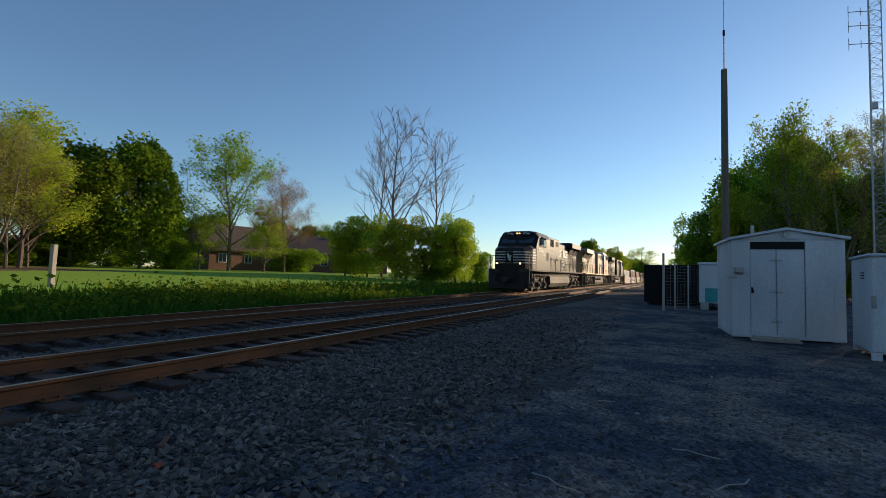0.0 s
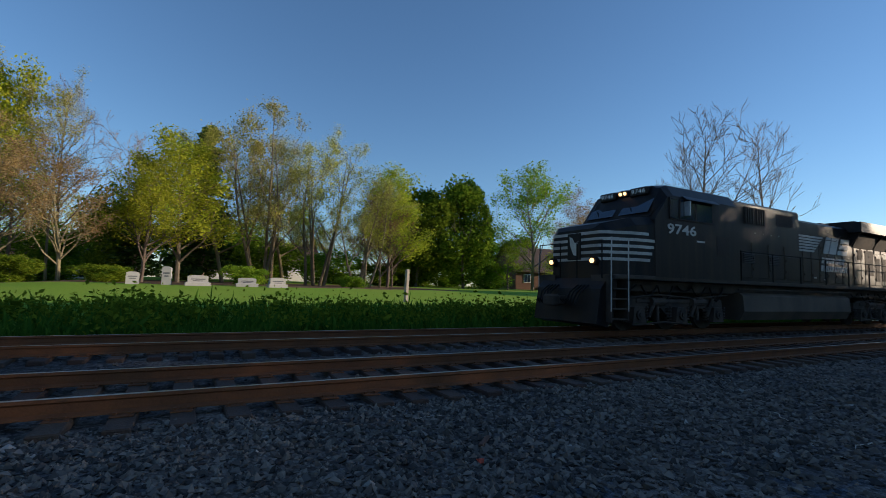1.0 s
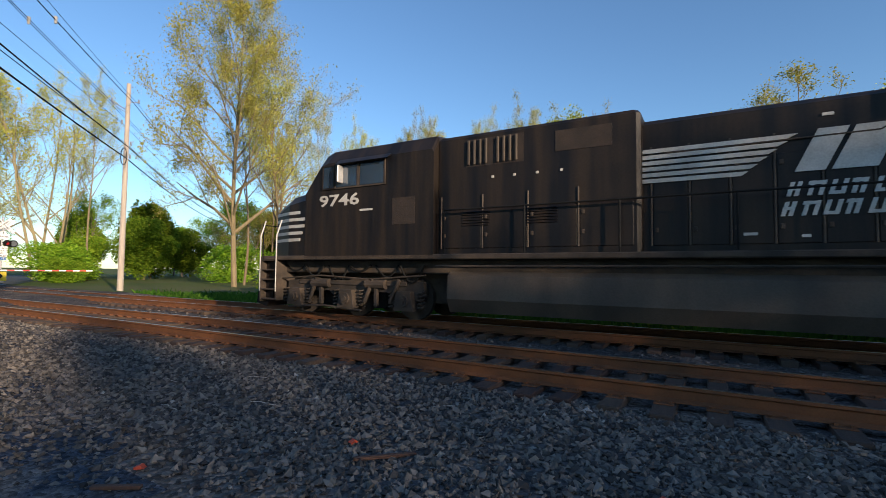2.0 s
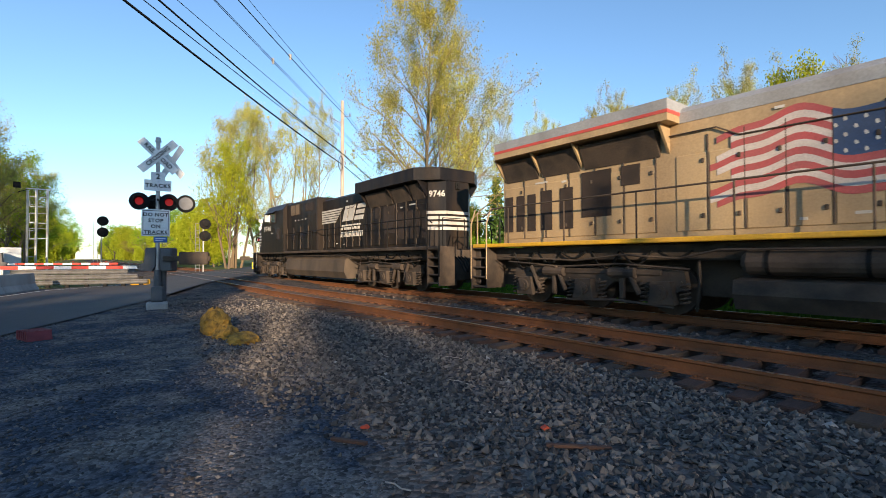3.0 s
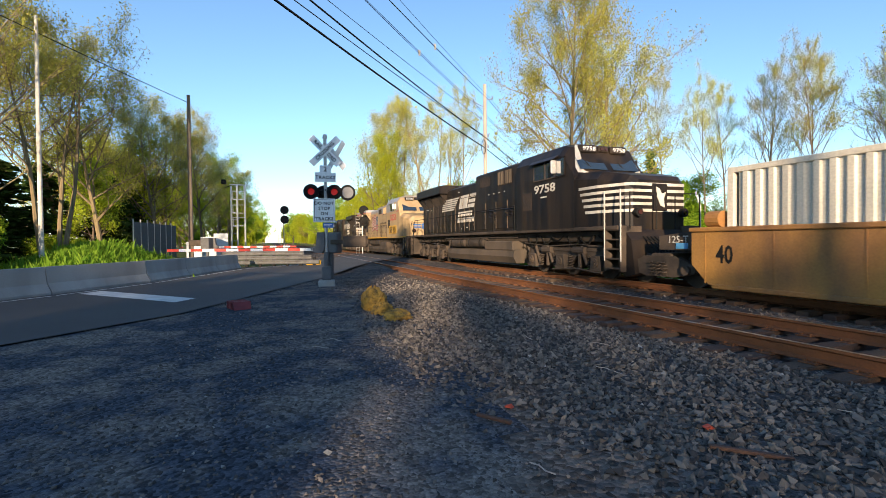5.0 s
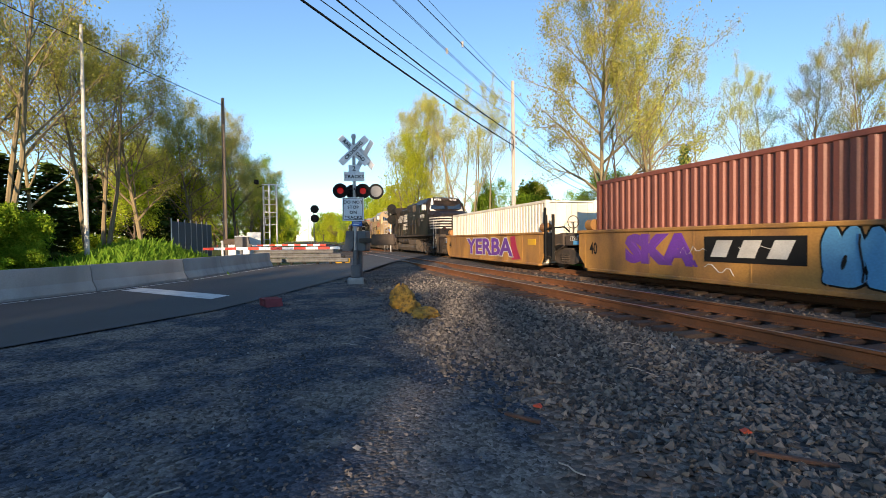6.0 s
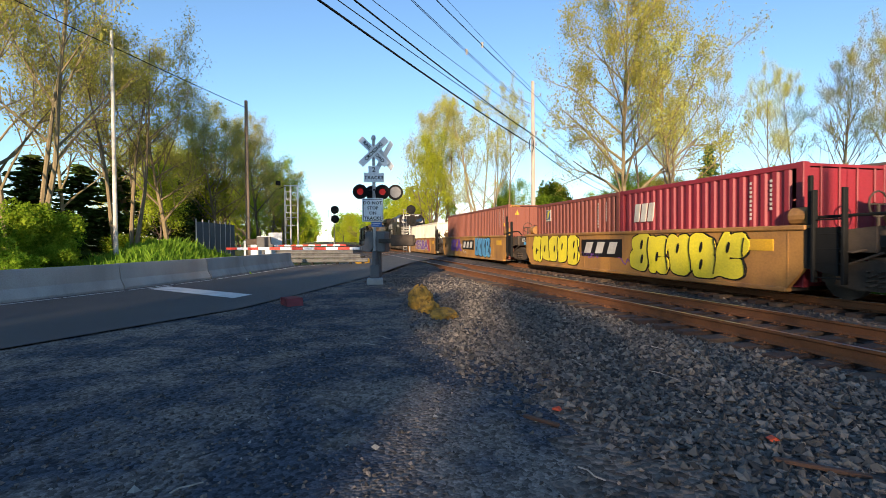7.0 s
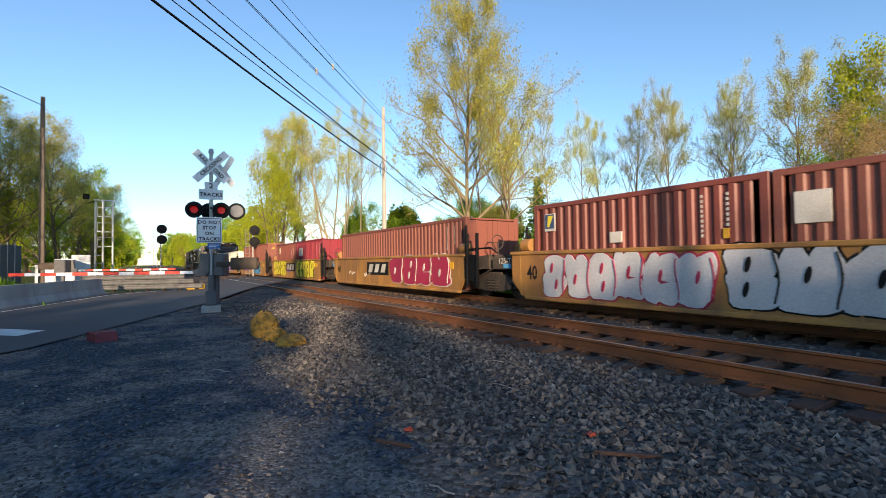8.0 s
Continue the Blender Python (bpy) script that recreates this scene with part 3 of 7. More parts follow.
def cone_tree(seed, mat):
    r = random.Random(seed)
    g = np.random.default_rng(seed)
    wood, C = Shape().tube((0, 0, -0.3), (0, 0, 9.9), 0.16, 0.02, n=7), []
    z = 0.8
    while z < 9.7:
        reach = 2.0 * (1 - z / 10.2) ** 0.85 + 0.1
        for i in range(7):
            a = r.uniform(0, 6.28)
            R = reach * r.uniform(0.7, 1.1)
            q = Vector((math.cos(a) * R, math.sin(a) * R, z - 0.18 * R + 0.05))
            wood.tube((0, 0, z), q, 0.025, 0.006, n=3, caps=False)
            k = int(16 * R) + 4
            u = g.uniform(0.15, 1, k)[:, None]
            C.append(np.array((0, 0, z)) * (1 - u) + np.array(q) * u + g.normal(0, 0.1, (k, 3)) * (1, 1, 0.6))
        z += 0.27
    return wood.mesh("trunk", BARK), leaf_mesh(np.concatenate(C), 0.15, mat, g)


def blobs_for(seed, n, w, z0, z1, r):
    q = random.Random(seed)
    out = []
    for i in range(n):
        z = q.uniform(z0, z1)
        m = math.sin(math.pi * min(1, max(0.05, (z - z0 * 0.6) / (z1 - z0 * 0.6 + 0.8)))) ** 0.6
        a, R = q.uniform(0, 6.28), w * m * q.uniform(0.25, 1.0)
        out.append((math.cos(a) * R, math.sin(a) * R, z, r * q.uniform(0.65, 1.25)))
    return out


def with_lumps(seed, wood_args, mat, count, n, w, z0, z1, r, size):
    trunk, _ = branch_tree(seed, **wood_args)
    return trunk, lumps(seed, count, blobs_for(seed, n, w, z0, z1, r), size, mat)


dense_wood = dict(height=8.5, limbs=9, low=0.25, reach=3.4, rise=0.8, leaf=None, leaf_n=0, spread=0, depth=2)
FOREST = {
    "sparse": branch_tree(11, 10, 20, 0.24, 4.1, 0.95, (LEAF_SPRING, 0.038), 23000, 0.19, bark=PALEBARK, trunk_r=0.14, least=0.009),
    "sparse2": branch_tree(12, 10, 18, 0.28, 3.8, 1.1, (LEAF_SPRING, 0.038), 16000, 0.19, bark=PALEBARK, trunk_r=0.13, least=0.009),
    "tall": branch_tree(13, 10, 15, 0.42, 2.9, 1.2, (LEAF_SPRING, 0.032), 11000, 0.16, bark=PALEBARK, trunk_r=0.09, least=0.009),
    "broad": branch_tree(19, 10, 30, 0.2, 4.4, 0.75, (LEAF_SPRING, 0.036), 60000, 0.2, bark=PALEBARK, trunk_r=0.16, least=0.008),
    "open": branch_tree(20, 10, 18, 0.3, 4.6, 0.8, (LEAF_SPRING, 0.036), 30000, 0.2, trunks=3, bark=PALEBARK, trunk_r=0.2, least=0.009),
    "fresh": branch_tree(14, 10, 22, 0.16, 4.0, 0.9, (LEAF_YELLOW, 0.08), 15000, 0.34, bark=BARK),
    "multi": branch_tree(15, 10, 28, 0.22, 3.2, 1.2, (LEAF_SPRING, 0.042), 16000, 0.18, trunks=5, bark=PALEBARK, least=0.009),
    "green": branch_tree(16, 10, 22, 0.16, 4.2, 0.95, (LEAF_BUSH, 0.075), 12000, 0.3, bark=BARK),
    "bare": branch_tree(17, 10, 20, 0.3, 4.2, 1.15, (LEAF_TAN, 0.022), 2600, 0.12, bark=BARK, trunk_r=0.13, least=0.01),
    "tan": branch_tree(18, 10, 26, 0.12, 4.2, 0.85, (LEAF_TAN, 0.05), 14000, 0.25, bark=PALEBARK),
    "dense": with_lumps(21, dense_wood, LEAF_DENSE, 24000, 24, 3.0, 2.0, 8.6, 1.55, 0.13),
    "dense2": with_lumps(22, dense_wood, LEAF_DENSE, 20000, 20, 2.8, 1.6, 8.8, 1.5, 0.13),
    "yellow": with_lumps(23, dense_wood, LEAF_YELLOW, 19000, 26, 3.0, 1.5, 8.8, 1.2, 0.115),
    "conifer": cone_tree(24, LEAF_FIR),
    "bush": (Shape().tube((0, 0, -0.3), (0.1, 0, 4), 0.12, 0.03).mesh("trunk", BARK), lumps(25, 15000, blobs_for(5, 16, 3.6, 0.9, 6.5, 1.6), 0.13, LEAF_BUSH)),
    "darkbush": (Shape().tube((0, 0, -0.3), (0.1, 0, 4), 0.12, 0.03).mesh("trunk", BARK), lumps(26, 13000, blobs_for(6, 14, 3.4, 0.9, 6.5, 1.8), 0.14, LEAF_DENSE)),
}
WORDS = {
    "broad": "tall broad tree with thin yellow-green spring leaves", "open": "forked tree with open crown of young leaves",
    "sparse": "tall spring tree with thin yellow-green young leaves", "sparse2": "slender spring tree with thin young leaves", "tall": "tall thin pale-barked tree nearly bare",
    "fresh": "broad tree in fresh yellow-green leaf", "multi": "multi-stemmed tree with sparse yellow-green leaves", "green": "spreading tree in light green leaf",
    "bare": "bare dark tree with fine branching twigs", "tan": "tree covered in brownish spring buds", "dense": "rounded tree with dense dark green leaves",
    "dense2": "full tree with dense deep green leaves", "yellow": "leafy yellow-green tree lit by low sun", "conifer": "dark green conifer with drooping branches",
    "bush": "bright green leafy bush on the verge", "darkbush": "dark green dense shrub at the wood edge"}
tree_rng = random.Random(31)


def tree(kind, x, y, top, width):
    """One tree: its top is top metres over the rails, its crown about width metres wide."""
    nominal = {"tall": 5.6, "bare": 6.5, "conifer": 4.0, "bush": 9.5, "darkbush": 9.5, "dense": 8.5, "dense2": 8.0, "yellow": 8.2, "tan": 8, "broad": 7.6, "open": 7.4, "green": 8, "fresh": 8}.get(kind, 6.0)
    z = gz(x, y) - 0.05
    sz, sx = (top - z) / (8.0 if "bush" in kind else 10.3), width / nominal
    thing = "bush" if "bush" in kind else "tree"
    root = empty(thing, pose(x, y, z, 0, 0, tree_rng.uniform(0, 360)) @ Matrix.Diagonal((sx, sx, sz, 1)), WORDS[kind], thing, {"bush": "bushes", "tree": "trees round the place"}[thing])
    part("trunk", FOREST[kind][0], BARK, root)
    if FOREST[kind][1]:
        part("crown", FOREST[kind][1], BARK, root)
    return root


# beyond the lawn
for row in [
        ("fresh", 16.5, 42, 11, 9), ("dense", 23.2, 50, 14, 11), ("dense2", 28.5, 48, 14.4, 10), ("green", 33.5, 46, 6.5, 6), ("green", 37.8, 46.6, 14.8, 12), ("tan", 43.8, 44, 12.3, 9),
        ("fresh", 40.5, 44, 6, 7), ("bush", 33, 50, 5, 8), ("bush", 47, 45, 4.5, 8), ("conifer", 49, 38, 7.6, 4.2), ("bare", 42.4, 26.6, 17.6, 10.5), ("bare", 44.2, 23.4, 16, 8.5), ("bare", 41.5, 27.8, 14.5, 7),
        ("yellow", 39.0, 27.8, 7.6, 7), ("yellow", 40.2, 24, 7.4, 6.5), ("yellow", 43.6, 20.3, 7.9, 6), ("yellow", 37.5, 29.5, 6.5, 5), ("yellow", 45.5, 22, 6.5, 6), ("bush", 42, 22.5, 4.2, 6), ("bush", 56, 22.4, 4.6, 5), 
        ("tan", -7, 35.5, 8.2, 6.5), ("tan", -10.5, 36, 9, 7), ("tall", -13.2, 49, 17, 9), ("bare", -11.5, 57, 18.6, 9), ("bare", -6.5, 58, 15.5, 9), ("darkbush", -6, 45, 8.5, 6), ("conifer", -4, 44, 8.0, 5),
        ("conifer", 0.8, 50, 17, 7.5), ("fresh", -0.9, 40, 10.6, 9.5), ("multi", 5.2, 41.7, 15.4, 9), ("multi", 9.4, 41, 15.2, 8.5), ("multi", 12.7, 38.5, 10.8, 7), ("tan", 15, 40, 9.5, 6),
        ("sparse", 2.5, 46, 13.5, 8), ("sparse", 8, 48, 14, 8), ("green", 19, 47, 9, 7), ("bush", 3.1, 33.4, 2.3, 3.6), ("bush", 11.5, 37, 1.9, 3), ("bush", -8.8, 34, 2.4, 3.2), ("bush", -4.5, 34, 2.0, 3.6),
        ("bush", 20, 52, 4, 10), ("bush", 26, 56, 4, 10), ("darkbush", 14, 52, 5, 10), ("darkbush", 6, 52, 5.5, 10), ("darkbush", 0, 54, 6, 9), ("darkbush", -12, 54, 6, 9), ("darkbush", 31, 57, 5, 9),
        ("tall", -16, 44, 17, 7), ("tall", -10, 47, 16, 7), ("tall", -22.5, 47, 18, 7)]:
    tree(*row)
# behind the yard, towards the sun
for row in [
        ("dense", 52, -2.0, 8.9, 5), ("yellow", 45.5, -4.7, 9.6, 5.5), ("green", 41.4, -7.4, 12.2, 6.5), ("multi", 41, -9.6, 12.4, 6), ("tall", 38.5, -11.4, 11.8, 7), ("dense2", 46, -9.5, 8, 7),
        # From here mostly unseen or hidden trees, added and sized to cast shade.
        ("green", 37, -15.2, 10.6, 6.5), ("dense2", 36, -18.8, 11.6, 7.5), ("dense", 33, -21, 13, 8), ("dense", 49, -6.5, 11, 7), ("dense2", 50, -11, 12, 7.5), ("dense", 48, -14.5, 11.5, 7), ("bush", 50, -5.5, 4.5, 7), ("dense", 56, -6, 14.5, 8), ("dense2", 58, -11, 16.5, 9), ("green", 34, -22.5, 12, 8), ("dense2", 39, -22, 10, 9), ("green", 31, -27, 12, 8),
        ("conifer", 34.6, -20.0, 19.5, 6), ("darkbush", 40, -18, 5, 9), ("darkbush", 35, -25, 5, 9), ("darkbush", 36, -29, 5, 9)]:
    tree(*row)
# woods beyond the road
for row in [
        ("open", -24.5, -13.0, 17.5, 8), ("sparse2", -20.8, -13.4, 15.5, 6), ("open", -31.5, -11.2, 14.5, 8.5), ("sparse", -36.5, -10.4, 13.6, 7.5), ("sparse", -44.3, -8.6, 12.4, 7), ("sparse2", -54.7, -6.8, 14.6, 7.5),
        ("sparse2", -28.5, -15.5, 16, 7), ("sparse", -40, -13.5, 15, 8), ("sparse2", -34, -15.5, 14, 7), ("fresh", -47, -10.5, 9.5, 6), ("fresh", -39.5, -11.8, 6.5, 5), ("sparse", -50, -9.2, 12.5, 7),
        ("conifer", -43.5, -12.3, 7.0, 6), ("conifer", -40.5, -15, 7.5, 7), ("conifer", -37, -16, 7, 6.5), ("conifer", -33.5, -17, 7, 6.5), ("conifer", -30, -18.5, 7.5, 7), ("conifer", -26.5, -19.5, 7.5, 7), ("conifer", -47.5, -11.5, 6.5, 6),
        ("sparse2", -61, -7.2, 13.5, 7), ("sparse", -68, -8, 14, 8), ("green", -75, -7.6, 13, 8), ("sparse", -83, -7.4, 13, 8), ("green", -92, -7, 12, 8), ("fresh", -58, -8.5, 8, 6),
        ("bush", -23.2, -11.6, 3.4, 3.6), ("bush", -25.6, -12.2, 3.0, 3.6), ("bush", -20.2, -12.2, 2.6, 3.4), ("bush", -18.2, -13.2, 3.0, 3.6), ("bush", -27.5, -13.6, 2.6, 3.4), ("bush", -22.4, -10.6, 1.3, 2.2), ("bush", -20.4, -10.9, 1.1, 2.0),
        ("bush", -22.5, -14.8, 4.8, 4.5), ("bush", -19.5, -15.8, 4.6, 4.5), ("bush", -36, -12.6, 2.2, 3.6)]:
    tree(*row)
# along the line ahead and across the tracks
for row in [
        ("yellow", -100, -7.5, 11, 9), ("green", -112, -7.5, 12, 9), ("yellow", -128, -7.5, 12, 10), ("green", -146, -8, 12, 11), ("yellow", -170, -8, 13, 12), ("yellow", -99.5, 18, 12.4, 10), ("yellow", -116, 18.5, 12, 10),
        ("green", -135, 18, 13, 11), ("yellow", -158, 18.5, 13, 12), ("green", -185, 18.5, 14, 13), ("yellow", -215, 18.5, 14, 13), ("yellow", -215, -8, 14, 13), ("green", -260, -9, 15, 14), ("yellow", -270, 18.5, 15, 15),
        ("yellow", -86, 17.5, 13, 9), ("multi", -74, 17.5, 25, 11), ("multi", -66.5, 23.5, 25, 11), ("fresh", -70, 16, 16, 9), ("sparse", -77, 22, 23, 11), ("tall", -60, 25, 22, 8), ("green", -74, 30.5, 10.5, 9),
        ("dense", -64, 33, 9, 8), ("bush", -60, 22, 4.5, 8), ("bush", -68, 28, 6, 9), ("dense2", -70, 37, 11, 9), ("bush", -53, 20, 2.6, 5),
        ("broad", -34.1, 24.6, 23, 11.5), ("sparse2", -32, 27.5, 17, 9), ("tall", -37.5, 28, 17, 8), ("tall", -45.5, 39, 20.3, 8), ("tall", -46, 46, 22.3, 9), ("tall", -41, 50.5, 19, 8), ("conifer", -43, 41.6, 12.4, 5), ("tall", -34.2, 49.2, 19.4, 7), ("tall", -38, 44, 18, 7), ("tall", -28.5, 46, 18.5, 7), ("bare", -36, 52, 18, 8), ("bare", -24, 50, 17, 8), ("tall", -43, 36, 17, 7),
        ("tall", -31.5, 51, 19.5, 8), ("tall", -26, 54, 18.4, 8), ("tall", -19, 51.5, 18.6, 8), ("fresh", -13.8, 48, 16, 8), ("bush", -40, 36, 4, 8), ("bush", -30, 33, 3.6, 7), ("bush", -46, 33, 4.5, 8), ("tall", -52, 44, 19, 8),
        ("darkbush", -35, 48, 5, 10), ("darkbush", -26, 50, 5, 10), ("darkbush", -18, 46, 5, 9), ("fresh", -3.0, 37.5, 9.0, 6.5), ("bush", -12, 22, 2.4, 5), ("bush", -18, 24, 2.2, 5), ("bush", -24, 21, 2.0, 4)]:
    tree(*row)


belt = random.Random(77)
for x0, x1, y0, y1, n, kinds in ((120, 330, 19, 24, 12, ("yellow", "green", "dense", "sparse")), (75, 340, -14, -5, 17, ("dense", "green", "yellow", "multi")), (45, 72, -20, -6, 9, ("bush", "darkbush", "green")),
                                 (-300, -110, 19, 40, 12, ("green", "yellow", "sparse")), (-300, -100, -40, -10, 14, ("green", "sparse", "dense")), (-98, -50, -24, -12, 12, ("sparse", "multi", "fresh")),
                                 (-50, 40, 62, 82, 22, ("dense", "sparse", "green", "multi")), (44, 140, 60, 85, 14, ("dense", "green", "tan")), (-100, -48, 38, 62, 14, ("tall", "green", "sparse", "dense")),
                                 (-60, -18, -36, -26, 8, ("bush", "darkbush")), (-700, -300, -16, -9, 9, ("green", "yellow")), (-700, -300, 18, 26, 9, ("green", "yellow"))):
    for i in range(n):
        k = belt.choice(kinds)
        u = (i + belt.random()) / n
        d = abs(x0 + (x1 - x0) * u)
        tree(k, x0 + (x1 - x0) * u, belt.uniform(y0, y1), belt.uniform(4, 6) if "bush" in k else belt.uniform(9, 13) * (2 if d > 300 else 1), belt.uniform(8, 12) * (2.2 if d > 300 else 1))


def tufts(name, count, spots, tall, label, mat=None):
    """Upright blades of grass and weeds, each a narrow bent leaf."""
    g = np.random.default_rng(count)
    V = []
    for i in range(count):
        x, y = spots(g)
        h, a, w = tall * (1 if x > -8 else 0.55) * g.lognormal(-0.15, 0.4), g.uniform(0, 6.28), 0.035 * g.uniform(0.6, 1.6)
        lx, ly = g.normal(0, 0.3, 2) * h
        z = gz(x, y) - 0.03
        c, s = math.cos(a) * w, math.sin(a) * w
        V += [(x - c, y - s, z), (x + c, y + s, z), (x + lx * 0.5 + c * 0.8, y + ly * 0.5 + s * 0.8, z + h * 0.65), (x + lx, y + ly, z + h)]
    me = bpy.data.meshes.new(name)
    me.from_pydata(V, [], np.arange(4 * count).reshape(-1, 4).tolist())
    me.materials.append(mat or GRASSBLADE)
    return tagged(new(name, me), label, kind="stuff")


def verge(g):
    while True:
        x = -26 + 80 * g.uniform() ** 1.0
        y = 12.8 + abs(g.normal(0, 2.6))
        if y < 20 and not (x < -34):
            return x, y


def weeds_at(g):
    i = g.integers(0, 70)
    q = random.Random(int(i))
    return q.uniform(-12, 34) + g.normal(0, 0.5), q.uniform(13.2, 17) + g.normal(0, 0.5)


def mound(g):
    return -29 + g.normal(0, 3.6), -8.7 + g.normal(0, 1.5)


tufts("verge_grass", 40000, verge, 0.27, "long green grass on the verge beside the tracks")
gw = np.random.default_rng(5)
wp = [weeds_at(gw) for i in range(26000)]
weeds = leaf_mesh(np.array([(x, y, gz(x, y) + abs(gw.normal(0, 0.27)) + 0.03) for x, y in wp]), 0.065, LEAF_DENSE, gw)
tagged(new("verge_weeds", weeds), "leafy green weeds in clumps on the verge", kind="stuff")
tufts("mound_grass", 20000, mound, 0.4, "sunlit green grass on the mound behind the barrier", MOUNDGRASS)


# ---- level crossing signals ----
def crossbuck(parent, m):
    """Two crossed boards with lettering, as one reads them from the road."""
    for k, (ang, word) in enumerate(((-45, "RAIL   ROAD"), (45, "CROSSING"))):
        b = part("crossbuck_board", Shape().box((-0.62, -0.012, -0.115), (0.62, 0.012, 0.115), 0.01), SIGNWHITE, parent, "white crossed board")
        b.matrix_basis = m @ pose(0, -0.014 * k, 0, 0, -ang, 0)
        t = part("lettering", text_mesh(word, 0.165, BLACK, 0.002, 0.004), BLACK, parent)
        t.matrix_basis = m @ pose(0, -0.014 * k - 0.014, 0, 0, -ang, 0) @ pose(0, 0, 0, 90, 0, 0) @ Matrix.Diagonal((1.0, 1.0, 1, 1))


def signal_head(parent, m, lit):
    """Round lamp on a black disc with a hood; it faces -y of m."""
    h = part("lamp_disc", Shape().tube((0, 0.03, 0), (0, 0.06, 0), 0.25, n=24).tube((0, 0.05, 0), (0, 0.2, 0), 0.14, 0.1, n=16), BLACK, parent, "black round backing disc")
    h.matrix_basis = m
    ln = part("lens", Shape().tube((0, 0.0, 0), (0, 0.035, 0), 0.105, n=20), REDGLOW if lit else LENS, h, "lit red lens" if lit else "dark red lens")
    v = []
    n = 15
    for i in range(n):
        a = math.radians(-20 + 220 * i / (n - 1))
        for r, y in ((0.125, 0.03), (0.125, -0.2), (0.135, -0.2), (0.135, 0.03)):
            v.append((math.cos(a) * r, y + (0.12 if y < 0 and not 10 < i * 15 < 190 else 0), math.sin(a) * r))
    f = [(4 * i + j, 4 * i + (j + 1) % 4, 4 * i + 4 + (j + 1) % 4, 4 * i + 4 + j) for i in range(n - 1) for j in range(4)]
    part("lamp_hood", Shape().add(v, f), BLACK, h)


def crossing_signal(x, y, z, turn):
    S = empty("crossing_signal", pose(x, y, z, 0, 0, turn), "level crossing signal with crossbuck and red flashing lamps", "crossing signal", "level crossing signals")
    part("base", Shape().box((-0.27, -0.25, -0.1), (0.27, 0.25, 0.17), 0.04), CONCRETE, S, "grey concrete footing")
    part("junction_box", Shape().box((-0.16, -0.16, 0.17), (0.16, 0.16, 0.62), 0.03).tube((0, 0, 0.6), (0, 0, 1.1), 0.1, 0.085, n=14), MACHINE, S, "dark grey cast junction base")
    part("mast", Shape().tube((0, 0, 1.05), (0, 0, 4.85), 0.055, n=14).tube((0, 0, 4.85), (0, 0, 4.98), 0.085, 0.06, n=14), STEEL, S, "grey metal mast")
    crossbuck(S, pose(0, -0.09, 4.42))
    crossbuck(S, pose(0.34, 0.2, 4.3, 0, 0, 128))
    pl = part("track_count_sign", Shape().box((-0.34, -0.09, 3.4), (0.34, -0.075, 3.72), 0.01).box((-0.18, -0.089, 3.72), (0.18, -0.076, 3.95), 0.01), SIGNWHITE, S)
    for body, sz, zz in (("2", 0.22, 3.82), ("TRACKS", 0.155, 3.55)):
        t = part("lettering", text_mesh(body, sz, BLACK, 0.002, 0.004, 1.15), BLACK, S)
        t.matrix_basis = pose(0, -0.0935, zz, 90, 0, 0)
    part("crossarm", Shape().tube((-0.5, 0.1, 3.12), (0.75, 0.1, 3.12), 0.03, n=8).tube((0, -0.2, 3.14), (0, 0.2, 3.14), 0.03, n=8), BLACK, S)
    signal_head(S, pose(-0.46, -0.12, 3.08), True)
    signal_head(S, pose(0.28, -0.12, 3.08), True)
    signal_head(S, pose(0.72, 0.3, 3.08, 0, 0, 180), False)
    signal_head(S, pose(-0.06, 0.3, 3.08, 0, 0, 180), False)
    part("grey_lamp_back", Shape().tube((0.72, 0.0, 3.08), (0.72, 0.03, 3.08), 0.19, n=24), GREYLENS, S, "pale grey back of a lamp")
    part("lamp_rim", Shape().tube((0.72, 0.01, 3.08), (0.72, 0.05, 3.08), 0.26, n=24), BLACK, S)
    part("notice_sign", Shape().box((-0.4, -0.1, 2.08), (0.3, -0.085, 2.86), 0.012), SIGNWHITE, S, "white notice sign")
    part("notice_border", Shape().box((-0.37, -0.104, 2.81), (0.27, -0.099, 2.825)).box((-0.37, -0.104, 2.115), (0.27, -0.099, 2.13)).box((-0.37, -0.104, 2.13), (-0.355, -0.099, 2.81)).box((0.255, -0.104, 2.13), (0.27, -0.099, 2.81)), BLACK, S)
    for i, w in enumerate(("DO NOT", "STOP", "ON", "TRACKS")):
        t = part("lettering", text_mesh(w, 0.145, BLACK, 0.002, 0.004, 1.1), BLACK, S)
        t.matrix_basis = pose(-0.05, -0.103, 2.7 - i * 0.17, 90, 0, 0)
    part("blue_plate", Shape().box((-0.1, -0.1, 1.9), (0.24, -0.086, 2.06)), BLUE, S, "small blue plate")
    part("plate_bars", Shape().box((-0.06, -0.104, 2.0), (0.2, -0.099, 2.02)).box((-0.06, -0.104, 1.95), (0.14, -0.099, 1.97)), SIGNWHITE, S)
    return S




